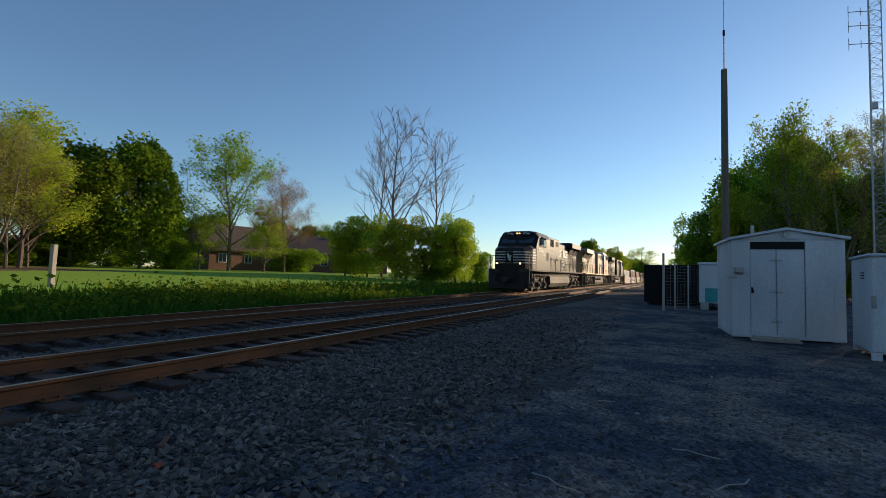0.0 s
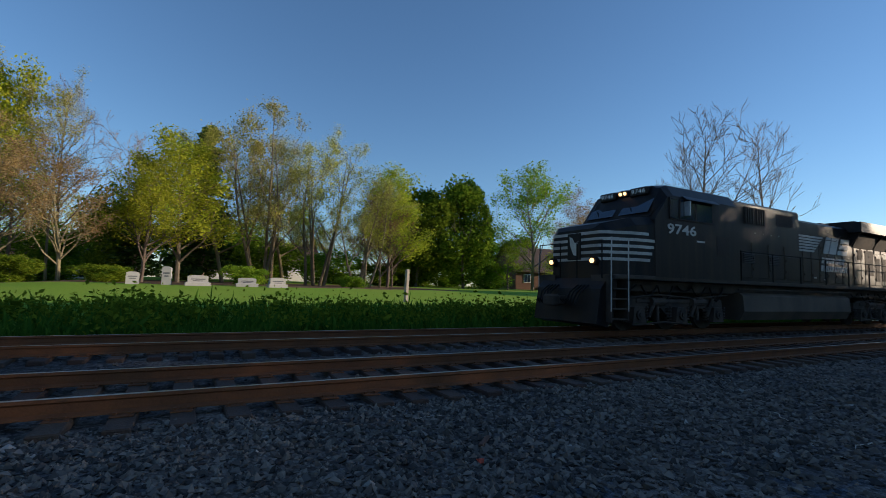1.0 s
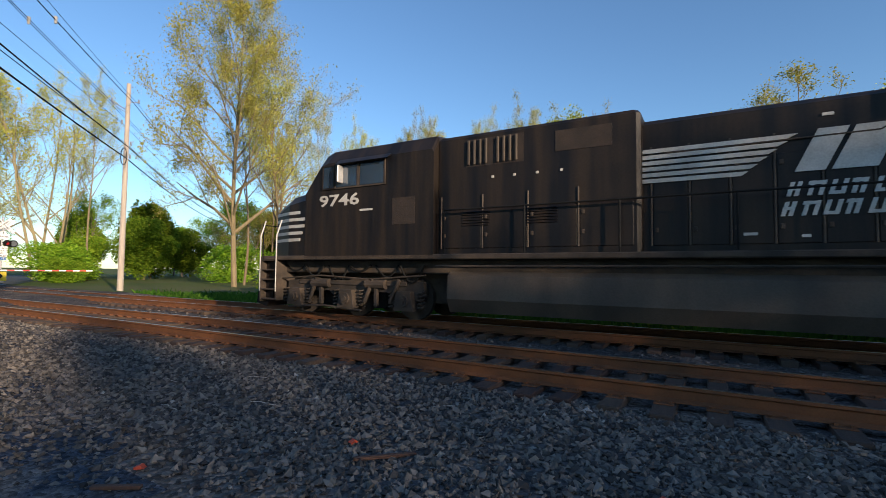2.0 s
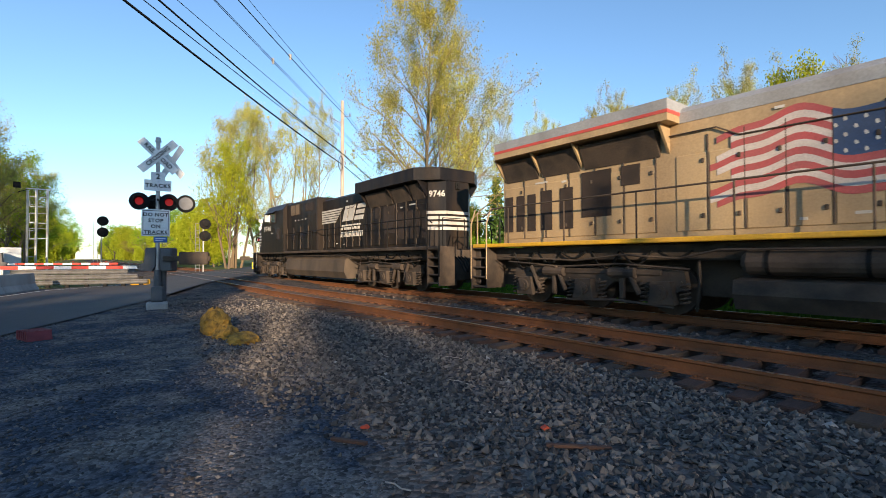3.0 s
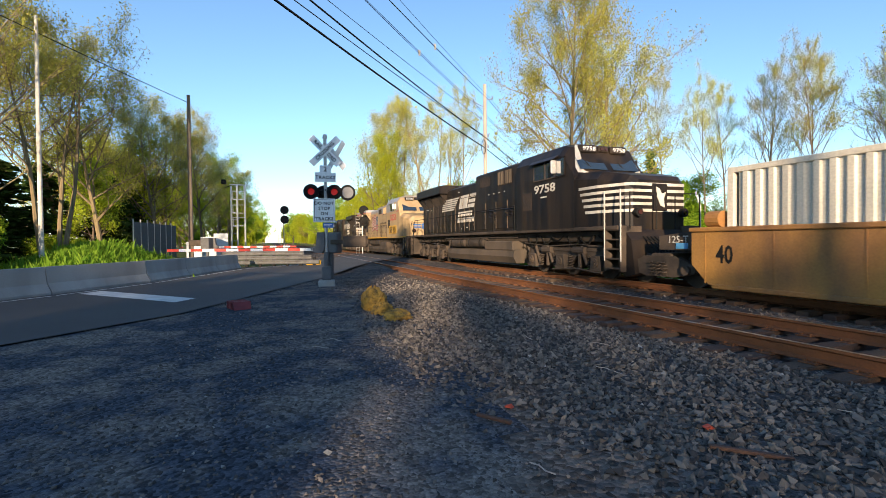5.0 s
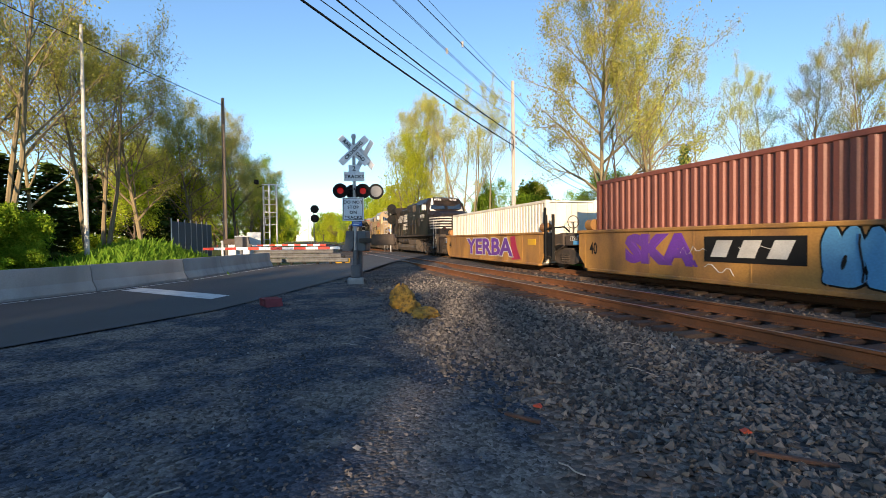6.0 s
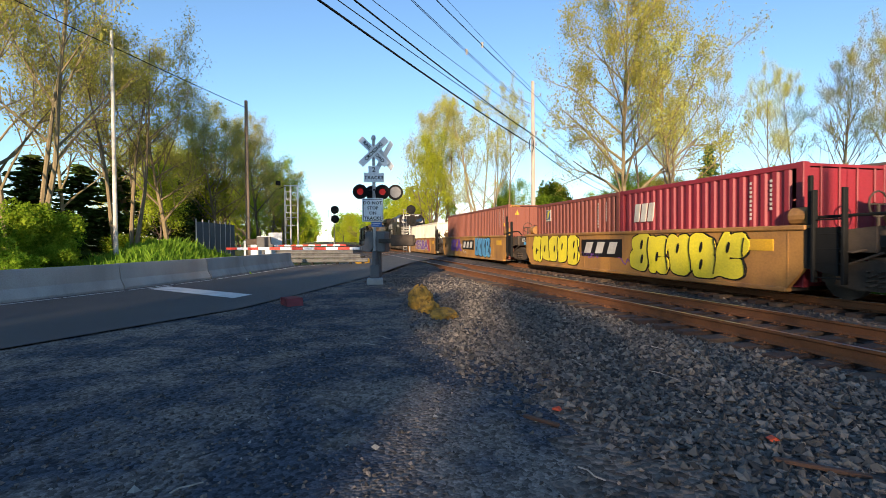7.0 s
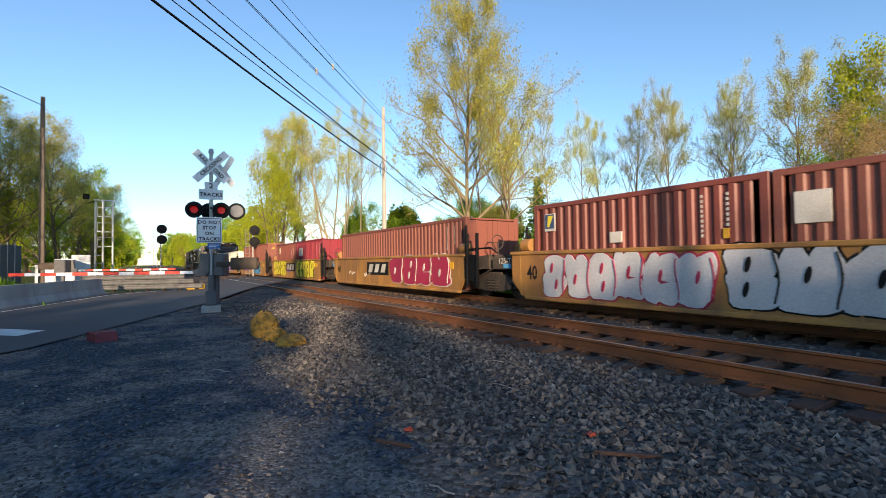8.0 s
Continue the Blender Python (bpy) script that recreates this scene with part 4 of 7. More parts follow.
def gate(x, y, z, turn, reach):
    """Lowered gate arm on its drive box, with counterweight."""
    Gt = empty("crossing_gate", pose(x, y, z, 0, 0, turn), "lowered crossing gate arm with red and white stripes", "crossing gate", "lowered crossing gates")
    part("drive_box", Shape().box((-0.05, 0.1, 1.05), (0.5, 0.55, 1.75), 0.04), MACHINE, Gt, "grey steel drive box")
    part("stand", Shape().tube((0.2, 0.3, 0), (0.2, 0.3, 1.1), 0.09, n=12), MACHINE, Gt)
    part("gate_bracket", Shape().prism([(-0.35, 1.1), (0.0, 1.05), (0.1, 1.2), (0.1, 1.75), (-0.15, 1.75), (-0.2, 1.3), (-0.4, 1.25)], 1, -0.02, 0.09), MACHINE, Gt)
    part("counterweight", Shape().box((0.3, -0.02, 1.35), (1.6, 0.06, 1.5), 0.02).box((0.75, -0.08, 1.25), (1.55, 0.12, 1.62), 0.03), GRIME, Gt, "dark counterweight arm")
    k = int(reach / 0.41)
    for i in range(k):
        a = -0.3 - i * reach / k
        part("stripe", Shape().box((a - reach / k, -0.02, 1.14), (a, 0.03, 1.23)), REDPAINT if i % 2 else SIGNWHITE, Gt)
    for i in range(3):
        u = -reach * (0.35 + 0.3 * i)
        part("gate_lamp", Shape().tube((u, 0, 1.27), (u, 0, 1.31), 0.03, n=8), REDGLOW, Gt)
    return Gt


crossing_signal(-15.95, 1.57, -0.2, 84)
gate(-15.95, 1.42, -0.2, 62, 5.3)
crossing_signal(-44.2, 13.0, -0.15, 100)
gate(-44.2, 12.6, -0.2, -100, 5.5)
gate(-31.5, -3.4, -0.2, 242, 5.0)


# ---- railway signals, poles, wires ----
def round_signal(x, y, h, label):
    S = empty("railway_signal", pose(x, y, gz(x, y)), label, "railway signal", "railway signals")
    part("mast", Shape().tube((0, 0, 0), (0, 0, h), 0.07, n=10), STEEL, S)
    for z in (h - 0.35, h - 1.5):
        part("signal_head", Shape().tube((0.3, 0.1, z), (0.36, 0.1, z), 0.5, n=24).tube((0.36, 0.1, z), (0.6, 0.1, z), 0.25, n=16), BLACK, S, "black round signal head")
        for a in (0, 2.1, 4.2):
            part("signal_lens", Shape().tube((0.37, 0.1 + 0.2 * math.cos(a), z + 0.2 * math.sin(a)), (0.42, 0.1 + 0.2 * math.cos(a), z + 0.2 * math.sin(a)), 0.09, n=10), LENS, S)
    lad = Shape()
    for dy in (-0.65, -0.3):
        lad.tube((-0.1, dy, 0), (-0.1, dy, h - 0.3), 0.02, n=5)
    for i in range(int(h / 0.35)):
        lad.tube((-0.1, -0.65, 0.3 + i * 0.33), (-0.1, -0.3, 0.3 + i * 0.33), 0.015, n=5)
    part("ladder", lad, STEEL, S)
    return S


round_signal(-60, 1.4, 5.7, "tall two-headed railway signal on a steel mast")
round_signal(-49.5, 9.0, 4.9, "two-headed railway signal with round black discs")


def mast_frame(x, y, h):
    S = empty("signal_mast", pose(x, y, gz(x, y)), "galvanised steel ladder mast with a square lamp", "signal mast")
    for dx, dy in ((0, 0), (0.0, 1.1), (0.3, 0.5)):
        part("post", Shape().tube((dx, dy, 0), (dx, dy, h if dy else h * 0.98), 0.075, n=8), ALU, S)
    for i in range(9):
        part("rung", Shape().tube((0.3, 0.1, 1 + i * h * 0.095), (0.3, 0.55, 1 + i * h * 0.095), 0.02, n=5), STEEL, S)
    for z in (h * 0.45, h * 0.62, h * 0.8):
        part("cage_frame", Shape().path([(0.3, 0.15, z), (0.3, 1.1, z), (0.3, 1.1, z + 0.7), (0.3, 0.15, z + 0.7), (0.3, 0.15, z)], 0.03, 5), ALU, S)
    part("top_bar", Shape().tube((0, -0.1, h), (0, 1.4, h), 0.04, n=8), ALU, S)
    part("lamp_box", Shape().box((0.05, -0.75, h), (0.35, -0.35, h + 0.4), 0.03).tube((0.2, -0.5, h - 0.3), (0.2, 0, h - 0.1), 0.03), BLACK, S)
    return S


mast_frame(-44.6, -3.3, 6.5)


def pole(x, y, top, r, mat, label, arms=0):
    z = gz(x, y) - 0.3
    P = empty("utility_pole", pose(x, y, z), label, "utility pole", "poles")
    H = top - z
    part("shaft", Shape().tube((0, 0, 0), (0, 0, H), r, r * 0.68, n=12), mat, P)
    for i in range(arms):
        zz = H - 0.35 - i * 1.5
        part("crossarm", Shape().box((-0.06, -1.1, zz - 0.06), (0.06, 1.1, zz + 0.06), 0.01), mat, P)
        for yy in (-1.0, -0.4, 0.4, 1.0):
            part("insulator", Shape().tube((0, yy, zz + 0.06), (0, yy, zz + 0.2), 0.04, 0.03, n=8), GREYLENS, P)
    if arms:
        part("fittings", Shape().tube((0.05, 0.17, H - 3.2), (0.05, 0.17, H - 2.3), 0.12, n=10).tube((0, -0.2, H * 0.55), (0, -0.2, H * 0.6), 0.08, n=8), GREYLENS, P)
    return P


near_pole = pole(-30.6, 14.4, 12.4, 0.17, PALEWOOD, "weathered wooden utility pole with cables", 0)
part("standoff_arm", Shape().tube((0, 0, 11.2), (-0.7, -0.65, 11.75), 0.035, n=6).tube((0, 0, 11.0), (-0.66, -0.6, 11.6), 0.02, n=6).tube((0, 0, 11.7), (0.42, 0.42, 11.75), 0.03, n=6), STEEL, near_pole)
for hz, hx in ((11.8, -0.6), (11.82, 0.4), (10.5, -0.2), (9.2, 0.16), (8.4, 0.16)):
    part("insulator", Shape().tube((hx, hx, hz - 0.12), (hx, hx, hz + 0.1), 0.06, 0.045, n=8), GREYLENS, near_pole)
pole(-35.7, -5.2, 11.2, 0.16, WOOD, "dark wooden utility pole beside the road", 0)
pole(-25.4, -9.6, 11.2, 0.1, material("whitish_pole", (0.55, 0.53, 0.48), 0.8, other=(0.25, 0.2, 0.17), scale=2, fine=20, streak=(2, 2, 1)), "slim whitish pole at the wood edge", 0)
pole(19.9, -1.62, 9.0, 0.15, WOOD, "dark wooden antenna pole behind the shed", 0)
antenna = empty("whip_antenna", pose(19.9, -1.62, 9.0), "thin whip antenna on a wooden pole", "antenna")
part("whip", Shape().tube((0, 0, -0.8), (0, 0, 1.4), 0.022, n=6).tube((0.0, 0, 1.4), (0.0, 0, 4), 0.012, n=6), STEEL, antenna)
part("coil", Shape().tube((0, 0, 1.3), (0, 0, 1.5), 0.04, n=8), BLACK, antenna)


def wire(a, b, sag, r, label, n=16):
    pts = []
    for i in range(n + 1):
        t = i / n
        p = Vector(a).lerp(Vector(b), t)
        p.z -= sag * 4 * t * (1 - t)
        pts.append(tuple(p))
    return tagged(part("overhead_wire", Shape().path(pts, r, 5), BLACK), label, "wire", "overhead wires")


ends = [(7.87, 0.0, 1.3, 0.034), (8.71, 0.0, 0.3, 0.016), (8.54, 0.1, 1.3, 0.028), (9.99, -0.3, -0.4, 0.012), (11.08, -0.9, 0.7, 0.013), (11.14, -0.8, 0.55, 0.013), (11.25, 0.3, 0.5, 0.02), (11.12, 0.6, 1.2, 0.01)]
for z, dx, shift, r in ends:
    wire((-30.6 + dx * 0.7, 14.4 + dx * 0.7, z), (10 + shift, -20.5 + shift, z + 0.2), 0.6, r, "black overhead cable sagging between poles", 40)
    wire((-30.6 + dx * 0.7, 14.4 + dx * 0.7, z), (-64 + dx, 44, z + 0.3), 0.6, r, "black overhead cable sagging between poles")
for z, dx, shift, u in ((11.1, -0.85, 0.6, 0.43), (11.25, 0.3, 0.5, 0.2), (11.1, -0.85, 0.6, 0.2)):
    q = Vector((-30.6 + dx * 0.7, 14.4 + dx * 0.7, z)).lerp(Vector((10 + shift, -20.5 + shift, z + 0.2)), u)
    q.z -= 0.6 * 4 * u * (1 - u)
    sp = tagged(part("wire_spacer", Shape().tube(q + Vector((0, 0, -0.14)), q + Vector((0, 0, 0.14)), 0.045, 0.07, n=8), CONCRETE), "small pale spacer clamped on the cables", "wire spacer", "wire spacers")
wire((-35.7, -5.2, 10.7), (6, -23, 11.3), 0.5, 0.02, "thin overhead wire along the road")
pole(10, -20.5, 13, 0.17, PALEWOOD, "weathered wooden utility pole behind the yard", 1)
coil = Shape()
for k in range(24):
    a, b = 2 * math.pi * k / 24, 2 * math.pi * (k + 1) / 24
    coil.tube((math.cos(a) * 0.16, 0, math.sin(a) * 0.5), (math.cos(b) * 0.16, 0, math.sin(b) * 0.5), 0.025, n=5)
o = tagged(part("cable_coil", coil, BLACK), "spare cable coil hanging beside the pole", "cable")
o.matrix_basis = pose(-30.0, 14.0, 7.8, 0, 0, 40)


# ---- radio tower ----
def lattice_tower(x, y, h):
    T = empty("lattice_tower", pose(x, y, gz(x, y)), "slim galvanised lattice radio tower with side antennas", "radio tower")
    c = [(0.3 * math.cos(a), 0.3 * math.sin(a)) for a in (0.3, 2.4, 4.5)]
    for q in c:
        part("leg", Shape().tube((*q, 0), (*q, h), 0.025, n=6), STEEL, T)
    br = Shape()
    k = int(h / 0.4)
    for i in range(k):
        for j in range(3):
            a, b = c[j], c[(j + 1) % 3]
            if i % 2:
                a, b = b, a
            br.tube((*a, i * 0.4), (*b, (i + 1) * 0.4), 0.01, n=4, caps=False).tube((*a, i * 0.4), (*b, i * 0.4), 0.008, n=4, caps=False)
    part("bracing", br, STEEL, T)
    an = Shape()
    for z in (12.9, 13.8, 14.5):
        an.tube((0, 0, z), (-0.3, 1.0, z), 0.02, n=5).tube((-0.3, 1.0, z - 0.3), (-0.3, 1.0, z + 0.3), 0.015, n=5).tube((-0.15, 0.5, z - 0.2), (-0.15, 0.5, z + 0.2), 0.015, n=5)
    an.tube((-0.35, 0.1, 9.6), (-0.35, 0.1, 9.9), 0.12, n=8).tube((0, 0, 10.2), (-0.4, 0.2, 10.2), 0.02, n=5)
    part("side_antenna", an, STEEL, T)


lattice_tower(28.7, -8.5, 19)


# ---- yard: shed, cabinets, fence ----
def metal_shed(x, y, w, d, h, ridge):
    """Small ribbed metal shed; its door side faces -x. y runs across its front."""
    S = empty("metal_shed", pose(x, y, gz(x, y), 0, 0, 4.0), "white painted metal shed with closed double door", "shed")
    t = 0.03
    part("front_wall", Shape().box((0, -w / 2, 0.1), (t, -w / 2 + 0.2, h)).box((0, w / 2 - 0.38, 0.1), (t, w / 2, h)).box((0, -w / 2 + 0.2, h - 0.06), (t, w / 2 - 0.38, h)).box((-0.01, -w / 2 + 0.18, 0.1), (t, -w / 2 + 0.21, h)), SHEDPAINT, S)
    part("back_wall", Shape().box((d - t, -w / 2, 0.1), (d, w / 2, h)), SHEDPAINT, S)
    for sd in (-1, 1):
        part("side_wall", Shape().box((t, sd * w / 2, 0.1), (d - t, sd * (w / 2 - t), h)), SHEDPAINT, S, "ribbed white side wall")
        for i in range(8):
            u = 0.1 + i * (d - 0.2) / 8
            part("wall_rib", Shape().prism([(u, sd * w / 2), (u + 0.05, sd * (w / 2 + 0.035)), (u + 0.12, sd * (w / 2 + 0.035)), (u + 0.17, sd * w / 2)], 2, 0.12, h - 0.02), SHEDPAINT, S)
    # A thin black sheet fills the opening; the unlit inside is painted, not open.
    part("dark_gap", Shape().box((0.02, -w / 2 + 0.76, h - 0.24), (0.05, w / 2 - 0.4, h - 0.06)), DARK, S, "open gap above the door")
    part("sliding_door", Shape().box((-0.02, -w / 2 + 0.21, 0.12), (0.01, -w / 2 + 0.75, h - 0.06), 0.008), SHEDPAINT, S)
    a, b, c = w / 2 - 0.385, w / 2 - 0.9, -w / 2 + 0.765
    part("door", Shape().box((-0.025, b, 0.12), (0.015, a, h - 0.25), 0.01), SHEDPAINT, S, "narrow white metal door")
    part("door_leaf", Shape().box((-0.02, c, 0.12), (0.01, b - 0.015, h - 0.25), 0.008), SHEDPAINT, S)
    hg = Shape()
    for z in (0.4, 1.1, 1.85):
        hg.box((-0.04, b - 0.12, z), (-0.02, b + 0.12, z + 0.035)).tube((-0.045, b, z - 0.03), (-0.045, b, z + 0.07), 0.015)
    part("hinge", hg, STEEL, S)
    part("padlock", Shape().box((-0.06, a - 0.06, 1.08), (-0.02, a - 0.01, 1.17), 0.01).tube((-0.04, a - 0.03, 1.17), (-0.04, a - 0.03, 1.22), 0.02), BLACK, S)
    rf = Shape().prism([(-w / 2 - 0.08, h - 0.02), (-w / 2 - 0.08, h + 0.04), (0, ridge + 0.03), (w / 2 + 0.08, h + 0.04), (w / 2 + 0.08, h - 0.02), (0, ridge - 0.03)], 0, -0.1, d + 0.08)
    part("roof", rf, SHEDPAINT, S)
    part("gable", Shape().prism([(-w / 2, h - 0.03), (w / 2, h - 0.03), (0, ridge - 0.03)], 0, 0.0, 0.03), SHEDPAINT, S)
    part("roof_vent", Shape().tube((-0.06, 0, (h + ridge) / 2 - 0.02), (-0.02, 0, (h + ridge) / 2 - 0.02), 0.07, n=8).tube((0.9, 0.5, h + 0.1), (0.9, 0.5, h + 0.42), 0.04, n=8), STEEL, S)
    part("wall_lamp", Shape().box((-0.14, w / 2 - 0.24, 1.55), (0, w / 2 - 0.04, 1.7), 0.03).box((-0.03, w / 2 - 0.1, 1.42), (0.0, w / 2 + 0.1, 1.48)), STEEL, S, "small wall lamp")
    part("floor_sill", Shape().box((-0.02, -w / 2, 0.03), (d, w / 2, 0.12), 0.01), SHEDPAINT, S)
    for u in (0.1, d - 0.2):
        for sd in (-1, 1):
            part("foot", Shape().box((u, sd * (w / 2 - 0.2), -0.02), (u + 0.15, sd * (w / 2 - 0.02), 0.04)), CONCRETE, S)
    return S


metal_shed(13.47, -2.32, 2.22, 2.15, 2.38, 2.62)
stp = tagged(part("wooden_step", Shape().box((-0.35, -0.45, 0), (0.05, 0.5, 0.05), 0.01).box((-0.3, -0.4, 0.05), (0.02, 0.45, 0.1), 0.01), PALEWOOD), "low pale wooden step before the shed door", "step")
stp.matrix_basis = pose(13.2, -2.05, gz(13.2, -2.05))


def cabinet(x, y, turn, w, d, h):
    C = empty("storage_cabinet", pose(x, y, gz(x, y), 0, 0, turn), "white metal storage cabinet with a printed notice", "cabinet")
    part("body", Shape().box((0, 0, 0.12), (d, w, h), 0.02), SHEDPAINT, C)
    part("lid", Shape().box((-0.04, -0.04, h), (d + 0.04, w + 0.04, h + 0.05), 0.015), SHEDPAINT, C)
    for k in range(2):
        part("door", Shape().box((-0.02, 0.02 + k * w / 2, 0.16), (0.0, w / 2 - 0.02 + k * w / 2, h - 0.04), 0.006), SHEDPAINT, C)
    part("notice", Shape().box((-0.03, w * 0.62, h - 0.62), (-0.022, w * 0.82, h - 0.3)), SIGNWHITE, C, "white printed notice")
    nb = Shape()
    for i in range(5):
        nb.box((-0.034, w * 0.64, h - 0.36 - i * 0.055), (-0.029, w * (0.8 - 0.02 * (i % 3)), h - 0.345 - i * 0.055))
    part("notice_bars", nb, BLACK, C)
    part("latch", Shape().box((-0.05, w * 0.96, h * 0.5), (-0.02, w * 1.0, h * 0.62), 0.01), STEEL, C)
    # Slots are raised near-black strips, with their inner shade put into the colour.
    vt = Shape()
    for i in range(3):
        vt.box((d * 0.3, w + 0.0, h - 0.3 - i * 0.05), (d * 0.45, w + 0.012, h - 0.28 - i * 0.05))
    part("vent_slot", vt, DARK, C)
    part("foot", Shape().box((0.0, 0, 0), (0.1, 0.12, 0.13)), SHEDPAINT, C)
    part("foot", Shape().box((0.0, w - 0.14, 0), (0.1, w, 0.13)), SHEDPAINT, C)
    part("foot", Shape().box((d - 0.1, w - 0.14, 0), (d, w, 0.13)), SHEDPAINT, C)
    part("foot", Shape().box((d - 0.1, 0, 0), (d, 0.14, 0.13)), SHEDPAINT, C)
    return C


cabinet(10.75, -4.75, -6, 1.65, 1.7, 1.85)

TE = empty("covered_trailer", pose(25.0, -1.9, gz(25, -1.9), 0, 0, -4), "white box trailer with a teal lower panel", "trailer")
part("body", Shape().box((0, -1.0, 0.3), (2.6, 0.95, 2.1), 0.05), SHEDPAINT, TE)
part("teal_panel", Shape().box((-0.015, -0.75, 0.35), (0.0, 0.7, 1.0)).box((0.2, 0.95, 0.35), (2.3, 0.965, 1.0)), TEAL, TE, "teal lower panel")
part("roof_rim", Shape().box((-0.05, -1.05, 2.08), (2.65, 1.0, 2.2), 0.03), SHEDPAINT, TE)
part("skid", Shape().box((-0.1, -0.95, 0), (2.7, -0.6, 0.3), 0.02), CONCRETE, TE)
part("skid", Shape().box((-0.1, 0.55, 0), (2.7, 0.9, 0.3), 0.02), CONCRETE, TE)
DB = empty("dark_steel_bin", pose(27.5, 0.2, gz(27.5, 0.2)), "dark ribbed open steel waste bin", "waste bin")
part("shell", Shape().prism([(-1.3, 0.1), (1.2, 0.1), (1.3, 2.15), (-1.4, 2.15)], 0, 0, 5.0), BLACK, DB)
for i in range(7):
    part("rib", Shape().box((0.2 + i * 0.75, 1.25, 0.15), (0.3 + i * 0.75, 1.36, 2.15)), BLACK, DB)
    part("rib", Shape().box((-0.06, -1.2 + i * 0.4, 0.15), (0.0, -1.12 + i * 0.4, 2.15)), BLACK, DB)
part("skid", Shape().box((0, -1.1, 0), (5, 1.1, 0.1)), BLACK, DB)
FE = empty("wire_fence", pose(22.7, 0.5, gz(22.7, 0.5)), "chain-link wire fence with a steel corner post", "fence")
part("corner_post", Shape().tube((0, 0, 0), (0, 0, 2.5), 0.05, n=10), PALEWOOD, FE)
for i in range(4):
    part("post", Shape().tube((0.8 + i * 0.9, -0.45 - i * 0.55, 0), (0.8 + i * 0.9, -0.45 - i * 0.55, 2.05), 0.03, n=8), STEEL, FE)
mesh_w = Shape()
for i in range(16):
    a = i * 0.23
    mesh_w.tube((a, -a * 0.6, 0.1), (a, -a * 0.6, 2.0), 0.004, n=3, caps=False)
for i in range(14):
    mesh_w.tube((0, 0, 0.15 + i * 0.14), (3.6, -2.16, 0.15 + i * 0.14), 0.004, n=3, caps=False)
part("wire_mesh", mesh_w, STEEL, FE)

# yellow dry rubble heap, drain grate and small debris
def clod(centre, rx, ry, h, seed):
    """A broken lump: stepped, crumbly, flat underneath."""
    out = Shape()
    rings_, n = [], 22
    for i in range(13):
        t = i / 12
        row = []
        for k in range(n):
            a_ = 2 * math.pi * k / n
            q_ = 1 + 0.28 * noise.noise((math.cos(a_) * 1.6 + seed, math.sin(a_) * 1.6, t * 2.2)) + 0.2 * noise.noise((math.cos(a_) * 5 + seed, math.sin(a_) * 5, t * 7))
            w_ = math.sqrt(max(0.004, 1 - (t * 0.985) ** 2.6)) * q_
            step = round(t * 5) / 5 * 0.5 + t * 0.5
            row.append((centre[0] + math.cos(a_) * rx * w_, centre[1] + math.sin(a_) * ry * w_, gz(*centre) - 0.04 + h * step * (1 + 0.16 * noise.noise((k * 0.6, t * 4, seed)))))
        rings_.append(row)
    return out.loft(rings_)


CLAY = material("dry_yellow_clay", (0.36, 0.2, 0.028), 0.95, other=(0.1, 0.06, 0.014), scale=9, fine=55, amount=0.9, bump=0.9)
for c_, rx_, ry_, h_, sd_ in (((-10.1, 1.93), 0.45, 0.27, 0.5, 3.1), ((-9.35, 1.95), 0.36, 0.22, 0.27, 8.4), ((-8.6, 2.06), 0.38, 0.27, 0.22, 5.7)):
    tagged(part("clay_lump", clod(c_, rx_, ry_, h_, sd_), CLAY), "dry crumbly yellowish clay lump on the gravel", "clay lump", "clay lumps")
gr = Shape().prism([(-0.28, 0.0), (0.28, 0.0), (0.2, 0.16), (-0.22, 0.13)], 1, -0.2, 0.2)
for i in range(5):
    gr.box((-0.24 + i * 0.1, -0.21, 0.02), (-0.2 + i * 0.1, 0.21, 0.17))
gm = tagged(part("red_grate", gr, material("dull_dark_red", (0.2, 0.03, 0.035), 0.7, bump=0.1)), "dull red metal grate lying on the gravel", "grate")
gm.matrix_basis = pose(-11.3, -0.85, gz(-11.3, -0.85), 0, 0, 20) @ Matrix.Diagonal((1.0, 0.9, 1.0, 1))
leaf_y = tagged(part("yellow_scrap", Shape().prism([(-0.06, 0), (0.05, 0.0), (0.08, 0.03), (0, 0.06)], 1, -0.04, 0.04), UPGOLD), "small yellow scrap on the gravel", "litter")
leaf_y.matrix_basis = pose(2.55, -1.25, gz(2.55, -1.25), 0, 0, 30)
for x_, y_, l_ in ((-3.4, 1.5, 0.3), (2.4, 3.6, 0.35), (-2.2, 2.8, 0.5)):
    st_ = tagged(part("wood_splinter", Shape().box((-l_ / 2, -0.02, 0), (l_ / 2, 0.02, 0.025), 0.005), material("split_wood", (0.1, 0.05, 0.032), 0.9)), "splintered reddish wood lying on the ballast", "wood splinter", "wood splinters")
    st_.matrix_basis = pose(x_, y_, gz(x_, y_) + 0.02, 0, 4, 25 + 60 * l_)

dr = random.Random(21)
for k in range(26):
    x_, y_ = dr.uniform(-7, 6), dr.uniform(-1.6, 4.6)
    if math.hypot(x_, y_) < 1.6:
        continue
    l_ = dr.uniform(0.08, 0.2)
    tw = tagged(part("twig", Shape().path([(-l_, 0, 0), (-l_ * 0.3, l_ * 0.12, 0.006), (l_ * 0.4, -l_ * 0.05, 0.004), (l_, l_ * 0.2, 0)], 0.005, 4), PALEWOOD), "thin dry twig lying on the gravel", "twig", "twigs on the gravel")
    tw.matrix_basis = pose(x_, y_, gz(x_, y_) + 0.018, 0, 0, dr.uniform(0, 360))
